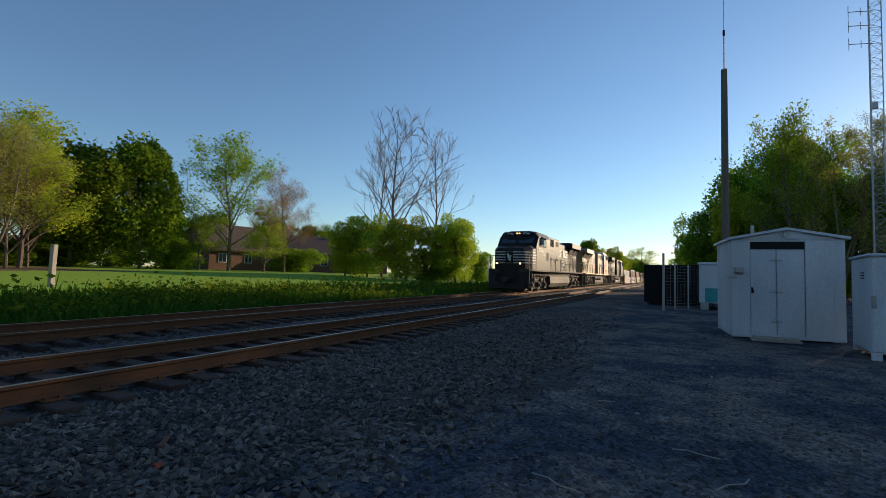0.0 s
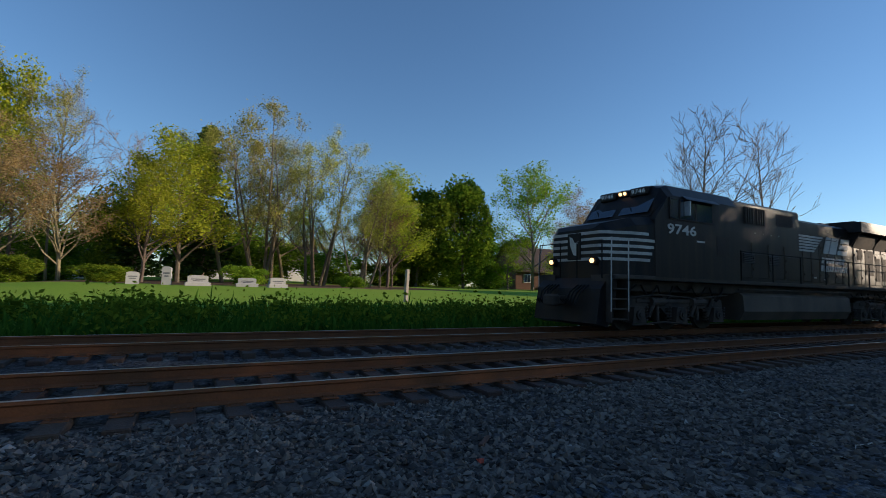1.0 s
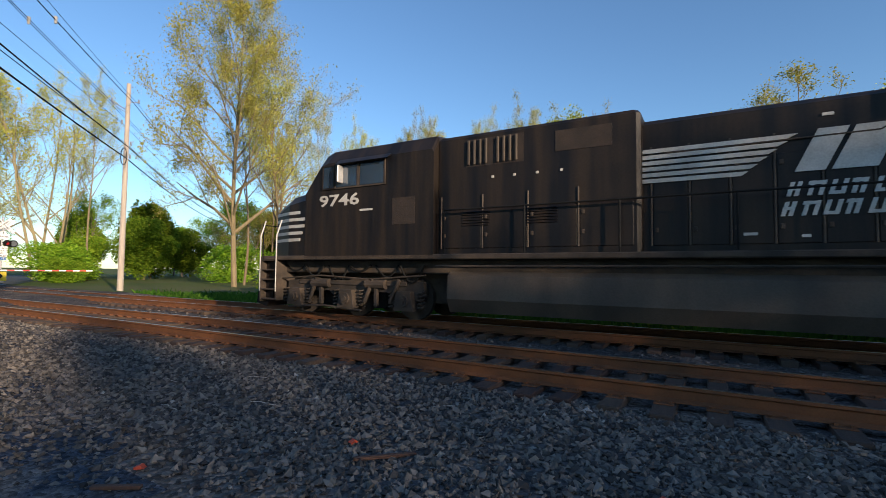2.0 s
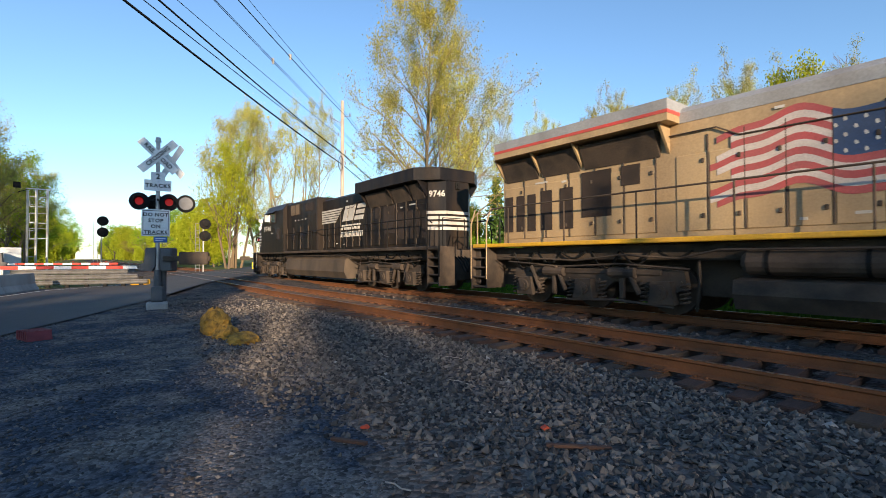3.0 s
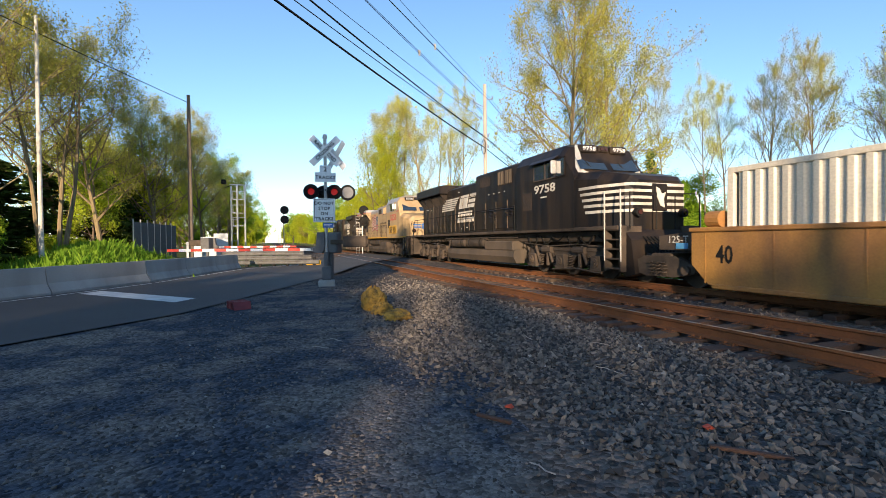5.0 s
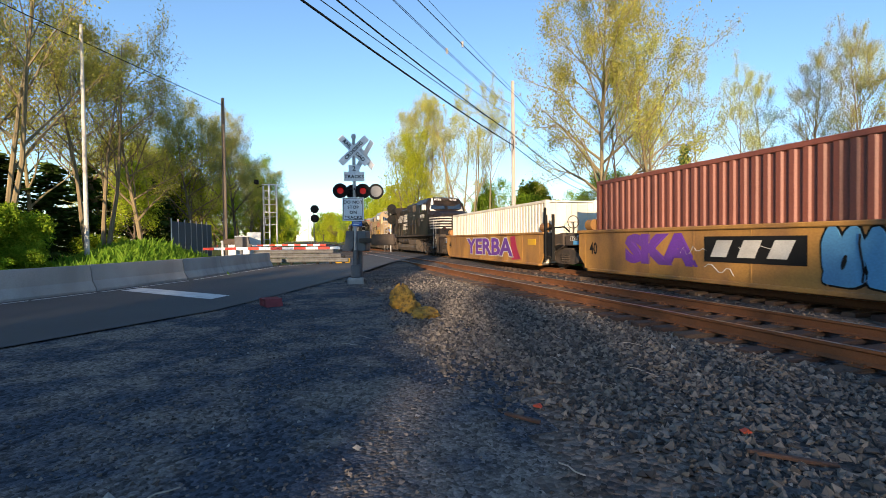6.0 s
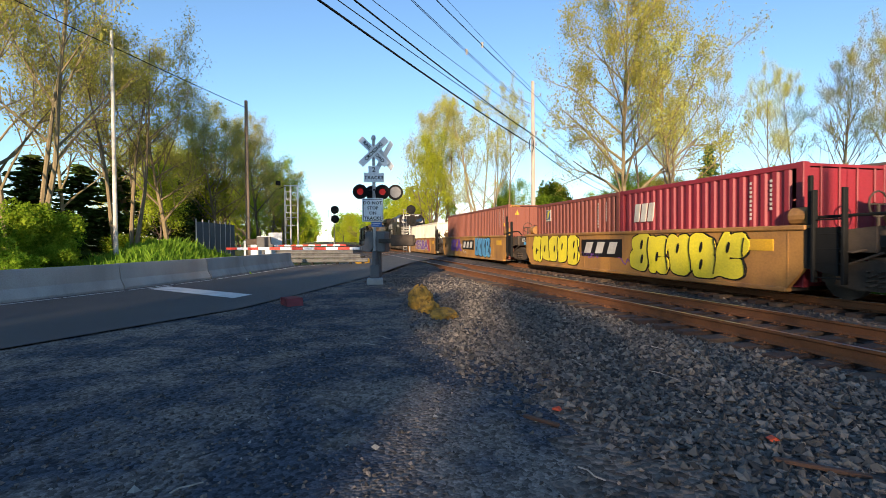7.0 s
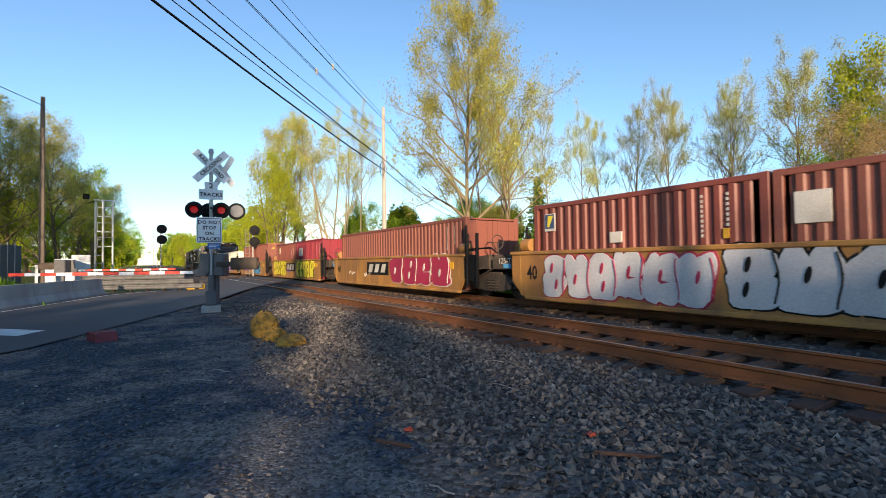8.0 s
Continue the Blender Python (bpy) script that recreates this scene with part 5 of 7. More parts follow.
SCRAPRED = material("faded_orange_scrap", (0.5, 0.07, 0.03), 0.7, bump=0.05)
for x_, y_ in ((-3.6, 1.75), (-2.6, 2.9), (-0.3, 3.1), (2.1, 3.2), (0.9, 2.6)):
    sc_ = tagged(part("red_scrap", Shape().prism([(-0.035, 0), (0.03, 0.004), (0.04, 0.02), (-0.01, 0.03)], 1, -0.025, 0.02), SCRAPRED), "small orange-red scrap among the stones", "litter", "scraps on the gravel")
    sc_.matrix_basis = pose(x_, y_, gz(x_, y_) + 0.012, 0, 8, 40 * x_)

# stacked steel guard beams, yellow curve sign, equipment cabinets, far gravel barrier
GB = empty("guard_rail", pose(-30.1, -0.2, -0.2, 0, 0, 74), "stacked grey steel guard beams on dark posts", "guard rail")
for i in range(3):
    q = 0.12 + i * 0.27
    part("beam", Shape().prism([(0.0, q), (-0.07, q + 0.06), (0.0, q + 0.12), (-0.07, q + 0.19), (0.0, q + 0.24), (0.04, q + 0.24), (-0.02, q + 0.19), (0.04, q + 0.12), (-0.02, q + 0.06), (0.04, q)], 0, -2.6 - 0.12 * i, 2.9 - 0.45 * i), DULLSTEEL, GB, "corrugated dull steel beam")
for i in range(7):
    part("post", Shape().box((-2.3 + i * 0.8, 0.05, -0.1), (-2.12 + i * 0.8, 0.2, 0.85 if i < 5 else 0.5), 0.02), BLACK, GB)
YB = tagged(part("marker_block", Shape().box((-0.45, -0.14, 0), (0.45, 0.14, 0.3), 0.05), UPGOLD), "yellow painted block at the end of the guard beams", "marker block")
YB.matrix_basis = pose(-29.7, 2.3, road_z(-29.7, 2.3), 0, 0, 78)
for x_, y_, t_ in ((-40.5, 11.6, 60),):
    CS = empty("curve_sign", pose(x_, y_, gz(x_, y_), 0, 0, t_), "yellow sign with black chevrons on a post", "road sign")
    part("panel", Shape().box((-0.6, -0.02, 0.35), (0.6, 0.02, 0.95), 0.02), YELSIGN, CS)
    for k in (-0.3, 0.1):
        part("chevron", Shape().prism([(k, 0.42), (k + 0.15, 0.42), (k + 0.35, 0.65), (k + 0.15, 0.88), (k, 0.88), (k + 0.2, 0.65)], 1, -0.03, -0.02), BLACK, CS)
    part("post", Shape().box((-0.04, 0.02, 0), (0.04, 0.08, 0.9)), WOOD, CS)
for x_, y_, w_, h_ in ((-39.8, -4.6, 1.4, 1.9), (-38.5, -5.4, 0.8, 1.5), (-41.5, -3.9, 1.2, 2.2)):
    EQ = empty("equipment_cabinet", pose(x_, y_, gz(x_, y_), 0, 0, 10), "pale grey steel trackside equipment cabinet", "cabinet", "trackside cabinets")
    part("body", Shape().box((-w_ / 2, -0.5, 0.1), (w_ / 2, 0.5, h_), 0.03), SHEDPAINT, EQ)
    part("plinth", Shape().box((-w_ / 2, -0.5, -0.1), (w_ / 2, 0.5, 0.1)), CONCRETE, EQ)
    part("door", Shape().box((w_ / 2, -0.42, 0.2), (w_ / 2 + 0.02, 0.42, h_ - 0.1), 0.006), SHEDPAINT, EQ)
SF = empty("screen_fence", pose(-41, -8.3, gz(-41, -8.3), 0, 0, 172), "dark slatted screen fence among the trees", "fence")
for i in range(7):
    part("panel", Shape().box((-4 + i * 1.2, -0.02, 0.2), (-2.85 + i * 1.2, 0.02, 2.9)), material("dark_blue_screen", (0.05, 0.07, 0.09), 0.7), SF)
    part("post", Shape().tube((-4.02 + i * 1.2, 0, -0.2), (-4.02 + i * 1.2, 0, 3.1), 0.05, n=8), STEEL, SF)


# ---- beyond the lawn ----
def monument(x, y, turn, w, h, d, plinth):
    z = gz(x, y)
    M_ = empty("gravestone", pose(x, y, z - 0.03, 0, 0, turn), "pale grey polished stone grave marker on the lawn", "gravestone", "gravestones")
    stone = material("pale_granite", (0.44, 0.42, 0.4), 0.6, other=(0.36, 0.35, 0.34), scale=5, fine=70, bump=0.1)
    if plinth:
        part("plinth", Shape().box((-w * 0.62, -d * 0.75, 0), (w * 0.62, d * 0.75, 0.22), 0.02), stone, M_)
    part("stone", Shape().prism([(-w / 2, 0.2 if plinth else 0), (w / 2, 0.2 if plinth else 0), (w / 2, h * 0.92), (w * 0.25, h), (-w * 0.25, h), (-w / 2, h * 0.92)], 1, -d / 2, d / 2), stone, M_)
    part("inscription_bar", Shape().box((-w * 0.35, -d / 2 - 0.006, h * 0.6), (w * 0.35, -d / 2, h * 0.68)).box((-w * 0.25, -d / 2 - 0.006, h * 0.45), (w * 0.25, -d / 2, h * 0.52)), GREYLENS, M_)


monument(-2.8, 30.5, 4, 0.62, 0.7, 0.4, False)
monument(-1.2, 30.6, -6, 0.45, 1.05, 0.35, False)
monument(0.35, 30.4, 3, 1.05, 0.62, 0.5, True)
monument(3.0, 30.6, -3, 1.0, 0.55, 0.5, True)
monument(4.7, 30.4, 5, 0.9, 0.62, 0.5, True)
LP = tagged(part("marker_post", Shape().box((-0.09, -0.09, -0.2), (0.09, 0.09, 1.65), 0.02), PALEWOOD), "pale square wooden marker post in grass", "post")
LP.matrix_basis = pose(9.6, 21.8, gz(9.6, 21.8), 0, 1.5, 10)


def house(x, y, turn, w, d, h, ridge, wall, roof, label):
    Hh = empty("house", pose(x, y, gz(x, y) - 0.1, 0, 0, turn), label, "house", "houses")
    part("wall", Shape().box((-w / 2, -d / 2, 0), (w / 2, d / 2, h)).prism([(-d / 2, h), (d / 2, h), (0, ridge - 0.12)], 0, -w / 2 + 0.05, w / 2 - 0.05), wall, Hh)
    part("roof", Shape().prism([(-d / 2 - 0.5, h - 0.15), (0, ridge - 0.15), (d / 2 + 0.5, h - 0.15), (d / 2 + 0.5, h + 0.05), (0, ridge + 0.05), (-d / 2 - 0.5, h + 0.05)], 0, -w / 2 - 0.4, w / 2 + 0.4), roof, Hh)
    n = max(2, int(w / 3))
    for i in range(n):
        u = -w / 2 + (i + 0.5) * w / n
        wd = part("window", Shape().box((u - 0.55, -d / 2 - 0.06, 1.0), (u + 0.55, -d / 2 + 0.02, 2.2)), SIGNWHITE, Hh)
        part("pane", Shape().box((u - 0.48, -d / 2 - 0.075, 1.07), (u - 0.03, -d / 2 - 0.055, 2.13)), GLASS, wd)
        part("pane", Shape().box((u + 0.03, -d / 2 - 0.075, 1.07), (u + 0.48, -d / 2 - 0.055, 2.13)), GLASS, wd)
    part("chimney", Shape().box((w * 0.2, -0.3, ridge - 0.6), (w * 0.2 + 0.6, 0.3, ridge + 0.7)), roof, Hh)


BRICK = material("brown_brick", (0.17, 0.085, 0.055), 0.9, other=(0.1, 0.06, 0.045), scale=2, fine=25)
SHINGLE = material("dark_brown_shingles", (0.085, 0.055, 0.045), 0.9, other=(0.05, 0.04, 0.035), scale=2, fine=25, bump=0.5)
SIDING = material("white_siding", (0.66, 0.64, 0.6), 0.7, other=(0.5, 0.48, 0.45), scale=1.5, fine=20)
house(58, 50, -30, 18, 9, 2.6, 5.6, BRICK, SHINGLE, "low brown brick house with a dark gabled roof")
house(47, 55, -10, 14, 8, 2.6, 6.2, BRICK, SHINGLE, "brown house with a steep dark roof")
house(-22, 43, 20, 12, 8, 5.4, 7.2, SIDING, SHINGLE, "white clapboard house behind the trees")
house(-16, 66, 10, 14, 9, 2.8, 5.5, SIDING, SHINGLE, "white low house among the garden trees")
house(8, 72, 0, 16, 9, 2.8, 5.5, SIDING, SHINGLE, "white low house behind the lawn trees")


# ---- the train ----
SPEED, FRONT, TRAIN_Y = 21.6, 31.8, TRACK_Y[1]
MOVING, WHEELS = [], []                # (thing, place of its origin behind the train's front, turned round?)


def riding(name, s, turned, label, category, group):
    ob = empty(name, None, label, category, group)
    MOVING.append((ob, s, turned))
    return ob


def side_matrix(u, z, y, side):
    """A place on a vehicle's side: letters there read from outside."""
    return pose(u, side * y, z, 90, 0, 0 if side < 0 else 180)


wheel_me = Shape().tube((0, -0.07, 0), (0, 0.07, 0), 0.53, n=24).tube((0, -0.09, 0), (0, 0.09, 0), 0.16, n=12)
wheel_me = wheel_me.tube((0.3, 0.075, 0.0), (0.3, -0.075, 0.0), 0.07, n=6).mesh("wheel", GRIME)


def loco_truck(parent, u0):
    """Three-axle truck from u0 on: side frames, axle boxes, springs, brake gear."""
    tr = part("truck", Shape().box((u0 + 0.3, -0.5, 0.6), (u0 + 4.3, 0.5, 1.05), 0.05), GRIME, parent)
    for sd in (-1, 1):
        y0 = sd * 1.02
        fr = Shape().prism([(u0, 0.62), (u0 + 0.2, 0.5), (u0 + 0.7, 0.5), (u0 + 1.0, 0.68), (u0 + 1.6, 0.68), (u0 + 1.9, 0.42), (u0 + 2.7, 0.42), (u0 + 3.0, 0.68),
                            (u0 + 3.5, 0.68), (u0 + 3.8, 0.5), (u0 + 4.4, 0.5), (u0 + 4.6, 0.64), (u0 + 4.55, 0.95), (u0 + 3.6, 1.02), (u0 + 2.9, 0.92), (u0 + 1.7, 0.92), (u0 + 1.0, 1.02), (u0 + 0.05, 0.93)],
                           1, y0, y0 + sd * 0.16)
        part("side_frame", fr, GRIME, tr)
        for i, u in enumerate((u0 + 0.45, u0 + 2.3, u0 + 4.1)):
            bx = Shape().prism([(u - 0.27, 0.25), (u + 0.27, 0.25), (u + 0.2, 0.72), (u - 0.2, 0.72)], 1, y0 + sd * 0.1, y0 + sd * 0.34)
            bx.tube((u, y0 + sd * 0.3, 0.5), (u, y0 + sd * 0.4, 0.5), 0.15, n=12).tube((u, y0 + sd * 0.38, 0.5), (u, y0 + sd * 0.43, 0.5), 0.08, n=8)
            part("axle_box", bx, GRIME, tr)
            for du in (-0.42, 0.42):
                coil_pts = [(u + du + 0.085 * math.cos(q * 0.9), y0 + sd * 0.18 + 0.085 * math.sin(q * 0.9), 0.28 + 0.44 * q / 35) for q in range(36)]
                part("spring", Shape().path(coil_pts, 0.022, 5), GRIME, tr)
        br = Shape()
        for u in (u0 + 1.35, u0 + 3.2):
            br.tube((u - 0.3, y0 + sd * 0.22, 0.88), (u + 0.3, y0 + sd * 0.22, 0.88), 0.12, n=10).box((u - 0.05, y0 + sd * 0.16, 0.3), (u + 0.06, y0 + sd * 0.26, 0.8), 0.02)
        br.path([(u0 - 0.1, y0 + sd * 0.25, 0.98), (u0 + 1.4, y0 + sd * 0.28, 1.08), (u0 + 3, y0 + sd * 0.25, 1.0), (u0 + 4.7, y0 + sd * 0.28, 1.12)], 0.022)
        br.path([(u0 + 0.2, y0 + sd * 0.3, 0.2), (u0 + 1.5, y0 + sd * 0.3, 0.28), (u0 + 2.8, y0 + sd * 0.3, 0.2)], 0.03)
        part("brake_rigging", br, GRIME, tr)
        for k in range(6):
            a = u0 - 0.1 + k * 0.8
            dz = 0.16 + 0.14 * ((k * 7) % 3)
            part("cable_loop", Shape().path([(a + 0.7 * q / 6, y0 + sd * (0.1 + 0.08 * (k % 2)), 1.36 - dz * math.sin(math.pi * q / 6)) for q in range(7)], 0.026), BLACK, tr)
        for u in (u0 + 0.95, u0 + 2.85, u0 + 3.65):
            part("damper", Shape().tube((u, y0 + sd * 0.24, 0.42), (u + 0.28, y0 + sd * 0.26, 1.0), 0.055, n=8), GRIME, tr)
        part("sand_pipe", Shape().path([(u0 - 0.15, y0, 1.3), (u0 - 0.2, y0 + sd * 0.05, 0.7), (u0 - 0.02, y0 - sd * 0.2, 0.12)], 0.03), GRIME, tr)
        part("frame_tie", Shape().box((u0 + 0.5, y0 + sd * 0.16, 0.84), (u0 + 4.1, y0 + sd * 0.2, 0.96), 0.015), GRIME, tr)
    # Motor boxes that double as fill: shade inside the truck painted near-black.
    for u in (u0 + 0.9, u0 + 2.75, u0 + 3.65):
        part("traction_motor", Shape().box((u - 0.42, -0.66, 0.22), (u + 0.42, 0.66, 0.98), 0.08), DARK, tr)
    for u in (u0 + 0.45, u0 + 2.3, u0 + 4.1):
        ax = part("axle", Shape().tube((0, -0.95, 0), (0, 0.95, 0), 0.1, n=10), GRIME, parent)
        for sd in (-0.7535, 0.7535):
            w = part("wheel", wheel_me, GRIME, ax)
            w.location.y = sd
        WHEELS.append((ax, u))


def locomotive(s_nose, turned, livery, number, label):
    """A six-axle wide-nosed diesel. u runs from the nose to the rear, in metres."""
    ns = livery == "black"
    body, roofm, sillm = (BLACKLOCO, BLACKLOCO, GRIME) if ns else (UPYELLOW, UPGREY, UPGOLD)
    L = riding("locomotive", s_nose, turned, label, "locomotive", "locomotives at the train's head")
    L.scale.x = 1.02
    # The lower box is added fill, a dark core in place of the shadow underneath.
    part("underframe", Shape().box((0.5, -1.12, 1.16), (20.9, 1.12, 1.5), 0.03).box((0.8, -0.6, 0.42), (20.6, 0.6, 1.2)), GRIME, L)
    for sd in (-1, 1):
        part("walkway_edge", Shape().box((0.55, sd * 1.1, 1.5 if ns else 1.52), (20.9, sd * 1.5, 1.62), 0.02), sillm, L, "" if ns else "bright yellow walkway edge")
    cf = 0.6 if turned and ns else 0.1 if turned else 0.25           # how far the cab stands back from the nose
    up = 0 if ns else 0.22                 # the cab of the yellow one is taller
    nose = Shape().loft([[(u, -w, z0), (u, w, z0), (u, w, z1 - 0.25), (u, w - 0.22, z1), (u, -w + 0.22, z1), (u, -w, z1 - 0.25)]
                         for u, w, z0, z1 in ((0.55, 0.95, 1.5, 2.95), (0.7, 1.12, 1.5, 3.1), (1.5, 1.42, 1.5, 3.3), (2.15 + cf, 1.5, 1.5, 3.42))])
    part("nose", nose, body, L)
    cab = Shape().loft([[(u, -1.5, 1.5), (u, 1.5, 1.5), (u, 1.5, ze), (u, 1.25, zr - 0.08), (u, 0.7, zr), (u, -0.7, zr), (u, -1.25, zr - 0.08), (u, -1.5, ze)]
                        for u, ze, zr in ((1.95 + cf, 3.3, 3.4), (2.5 + cf, 4.0 + up, 4.42 + up), (2.75 + cf, 4.08 + up, 4.52 + up), (6.2, 4.08 + up, 4.52 + up), (6.25, 4.0 + up, 4.46 + up))])
    part("cab", cab, body, L)
    if ns:
        wf = Shape().add([(2.0, -1.32, 3.42), (2.0, 1.32, 3.42), (2.52, 1.3, 4.12), (2.55, 1.0, 4.44), (2.55, -1.0, 4.44), (2.52, -1.3, 4.12)], [(0, 1, 2, 3, 4, 5)])
        for p in range(len(wf.v)):
            wf.v[p] = (wf.v[p][0] - 0.03 + cf, wf.v[p][1], wf.v[p][2])
        part("windscreen_surround", wf, WHITE if turned else BLACKLOCO, L)
    else:
        top = Shape().loft([[(u, -1.506, 3.62), (u, 1.506, 3.62), (u, 1.506, ze), (u, 1.256, zr - 0.075), (u, 0.7, zr + 0.006), (u, -0.7, zr + 0.006), (u, -1.256, zr - 0.075), (u, -1.506, ze)]
                            for u, ze, zr in ((2.62 + cf, 4.12, 4.58), (2.75 + cf, 4.3, 4.74), (6.21, 4.3, 4.74), (6.256, 4.22, 4.68))])
        part("cab_roof", top, UPGREY, L, "grey upper cab and roof")
        part_each("roof_unit", Shape().box((3.4, -0.7, 4.72), (4.9, 0.7, 4.86), 0.04).box((5.2, -0.5, 4.72), (5.9, 0.5, 4.83), 0.03), UPGREY, L)
    wz = 0 if ns else 0.26
    for y0, y1 in ((-1.22, -0.12), (0.12, 1.22)):
        sc = Shape().add([(2.03, y0, 3.52), (2.03, y1, 3.52), (2.42, y1 * 0.98, 4.06), (2.42, y0 * 0.98, 4.06)], [(0, 1, 2, 3)])
        for i in range(4):
            x, y, z = sc.v[i]
            sc.v[i] = (x - 0.045 + cf, y, z + 0.03 + up * (z - 3.4))
        part("windscreen", sc, GLASS, L, "dark reflecting windscreen")
        wp = Shape().path([(2.0 + cf, (y0 + y1) / 2, 3.5), (2.14 + cf, (y0 + y1) / 2 + 0.25, 3.85)], 0.012)
        part("wiper", wp, BLACK, L)
    nb = Shape().box((2.3 + cf, -0.95, 4.16 + up), (2.75 + cf, -0.28, 4.42 + up), 0.03).box((2.3 + cf, 0.28, 4.16 + up), (2.75 + cf, 0.95, 4.42 + up), 0.03).box((2.33 + cf, -0.2, 4.2 + up), (2.75 + cf, 0.2, 4.42 + up), 0.03)
    part_each("number_box", nb, BLACK if not ns else BLACKLOCO, L)
    for yy in (-0.62, 0.62):
        lettering("number", number, 0.2, SIGNWHITE, L, pose(2.292 + cf, yy, 4.29 + up, 90, 0, -90), width=0.52)
    for yy in (-0.09, 0.09):
        part("headlight", Shape().tube((2.3 + cf, yy, 4.31 + up), (2.335 + cf, yy, 4.31 + up), 0.055, n=12), HEADGLOW if not turned else LENS, L, "round headlight")
    for yy in (-0.85, 0.85):
        part("ditch_light", Shape().tube((0.36, yy, 2.0), (0.5, yy, 2.0), 0.07, n=12), HEADGLOW if not turned else LENS, L)
        part("ditch_light_housing", Shape().tube((0.4, yy, 2.0), (0.6, yy, 2.0), 0.13, n=12), BLACK, L)
    for sd in (-1, 1):
        for i, (a, b) in enumerate(((3.05, 3.5), (3.58, 4.16), (4.22, 4.9)) if turned else ((2.85, 3.2), (3.3, 4.0), (4.08, 4.85))):
            part("side_window", Shape().box((a, sd * 1.49, 3.4 + wz), (b, sd * 1.518, 3.98 + wz), 0.02), GLASS, L, "dark cab side window")
            wf = Shape()
            for c, d, e, g in ((a - 0.04, b + 0.04, 3.36 + wz, 3.4 + wz), (a - 0.04, b + 0.04, 3.98 + wz, 4.02 + wz), (a - 0.04, a, 3.36 + wz, 4.02 + wz), (b, b + 0.04, 3.36 + wz, 4.02 + wz)):
                wf.box((c, sd * 1.49, e), (d, sd * 1.53, g))
            part("window_frame", wf, (GRIME if ns else UPGREY) if i else body, L)
        part("awning", Shape().prism([(sd * 1.5, 4.06 + wz), (sd * 1.68, 3.98 + wz), (sd * 1.5, 4.12 + wz)], 0, 3.4, 5.05), roofm, L)
        part("mirror", Shape().box((3.5, sd * 1.5, 3.5 + wz), (3.54, sd * 1.72, 3.95 + wz), 0.02), ALU, L)
        lettering("road_number", number, 0.42 if ns else 0.68, WHITE if ns else UPRED, L, side_matrix((4.25 if turned else 3.4) if ns else 3.95, 3.05 if ns else 3.12, 1.508, sd), width=1.35 if ns else 1.9, offset=0.008)
        if not ns:
            gp = Shape().box((3.05, sd * 1.49, 1.85), (5.4, sd * 1.525, 2.5), 0.02)
            part("grille_panel", gp, UPGOLD, L, "bright yellow louvred panel")
            lv = Shape()
            for a, b in ((3.25, 4.05), (4.35, 5.15)):
                for k in range(11):
                    lv.box((a, sd * 1.525, 1.93 + k * 0.045), (b, sd * 1.54, 1.95 + k * 0.045))
            part("louvre", lv, GRIME, L)
        else:
            part("cab_label", Shape().box((4.1, sd * 1.5, 2.74), (4.5, sd * 1.506, 2.79)), WHITE, L)
    # nose stripes and nose badge
    if ns:
        st = Shape()
        for k in range(5):
            z = 2.02 + k * 0.19
            st.loft([[(u, -w, z), (u, w, z), (u, w, z + 0.085), (u, -w, z + 0.085)] for u, w in ((0.535, 0.955), (0.7, 1.128), (1.5, 1.428), (2.0 + 0.08 * k, 1.487))])
        part("nose_stripes", st, WHITE, L, "white nose stripes")
        part("nose_badge", Shape().box((0.5, -0.28, 2.05), (0.545, 0.28, 2.85), 0.05), BLACKLOCO, L)
        part("badge_figure", Shape().prism([(-0.16, 2.15), (0.0, 2.2), (0.14, 2.5), (0.16, 2.75), (0.04, 2.7), (-0.05, 2.55), (-0.2, 2.6), (-0.12, 2.4)], 0, 0.485, 0.5), WHITE, L)
    else:
        wing = Shape()
        for k in range(3):
            wing.box((0.515, -0.92 + 0.05 * k, 2.42 - k * 0.12), (0.55, 0.92 - 0.05 * k, 2.49 - k * 0.12))
        wing.box((0.5, -0.2, 2.12), (0.54, 0.2, 2.55), 0.03)
        part("nose_badge", wing, BLUE, L, "blue winged badge shape")
    # long hood
    part("equipment_hood", Shape().box((6.2, -1.28, 1.55), (10.6, 1.28, 4.36), 0.07), body, L)
    near = 1 if turned else -1             # the side that has its small fittings
    top_z = 4.1 if ns else 4.06
    end = 20.1 if ns else 20.55            # where the long hood ends
    plan = lambda a, w, e: [(a, -w), (end - 0.45 + e, -w), (end + e, -w + 0.46), (end + e, w - 0.46), (end - 0.45 + e, w), (a, w)]
    part("engine_hood", Shape().prism(plan(10.6, 0.98, 0), 2, 1.55, top_z).prism([(-0.98, top_z), (-0.86, top_z + 0.1), (0.86, top_z + 0.1), (0.98, top_z)], 0, 10.62, end - 0.5), body, L)
    if not ns:
        part("hood_cap", Shape().prism([(-0.99, 3.98), (-0.99, 4.2), (-0.85, 4.33), (0.85, 4.33), (0.99, 4.2), (0.99, 3.98)], 0, 10.6, 15.1), UPGREY, L, "grey painted roof edge of the hood")
    if not ns:
        gs = Shape()
        for sd in (-1, 1):
            gs.box((6.2, sd * 1.27, 3.72), (10.55, sd * 1.283, 4.3)).box((6.26, sd * 1.27, 1.7), (7.0, sd * 1.306, 3.45))
        part_each("grey_panel", gs, UPGREY, L, "grey painted panel")
        rs = Shape()
        for sd in (-1, 1):
            rs.box((6.2, sd * 1.275, 3.66), (9.0, sd * 1.296, 3.72))
            rs.box((2.3, sd * 1.5, 3.53), (2.95, sd * 1.512, 3.6))
        part_each("red_line", rs, UPRED, L)
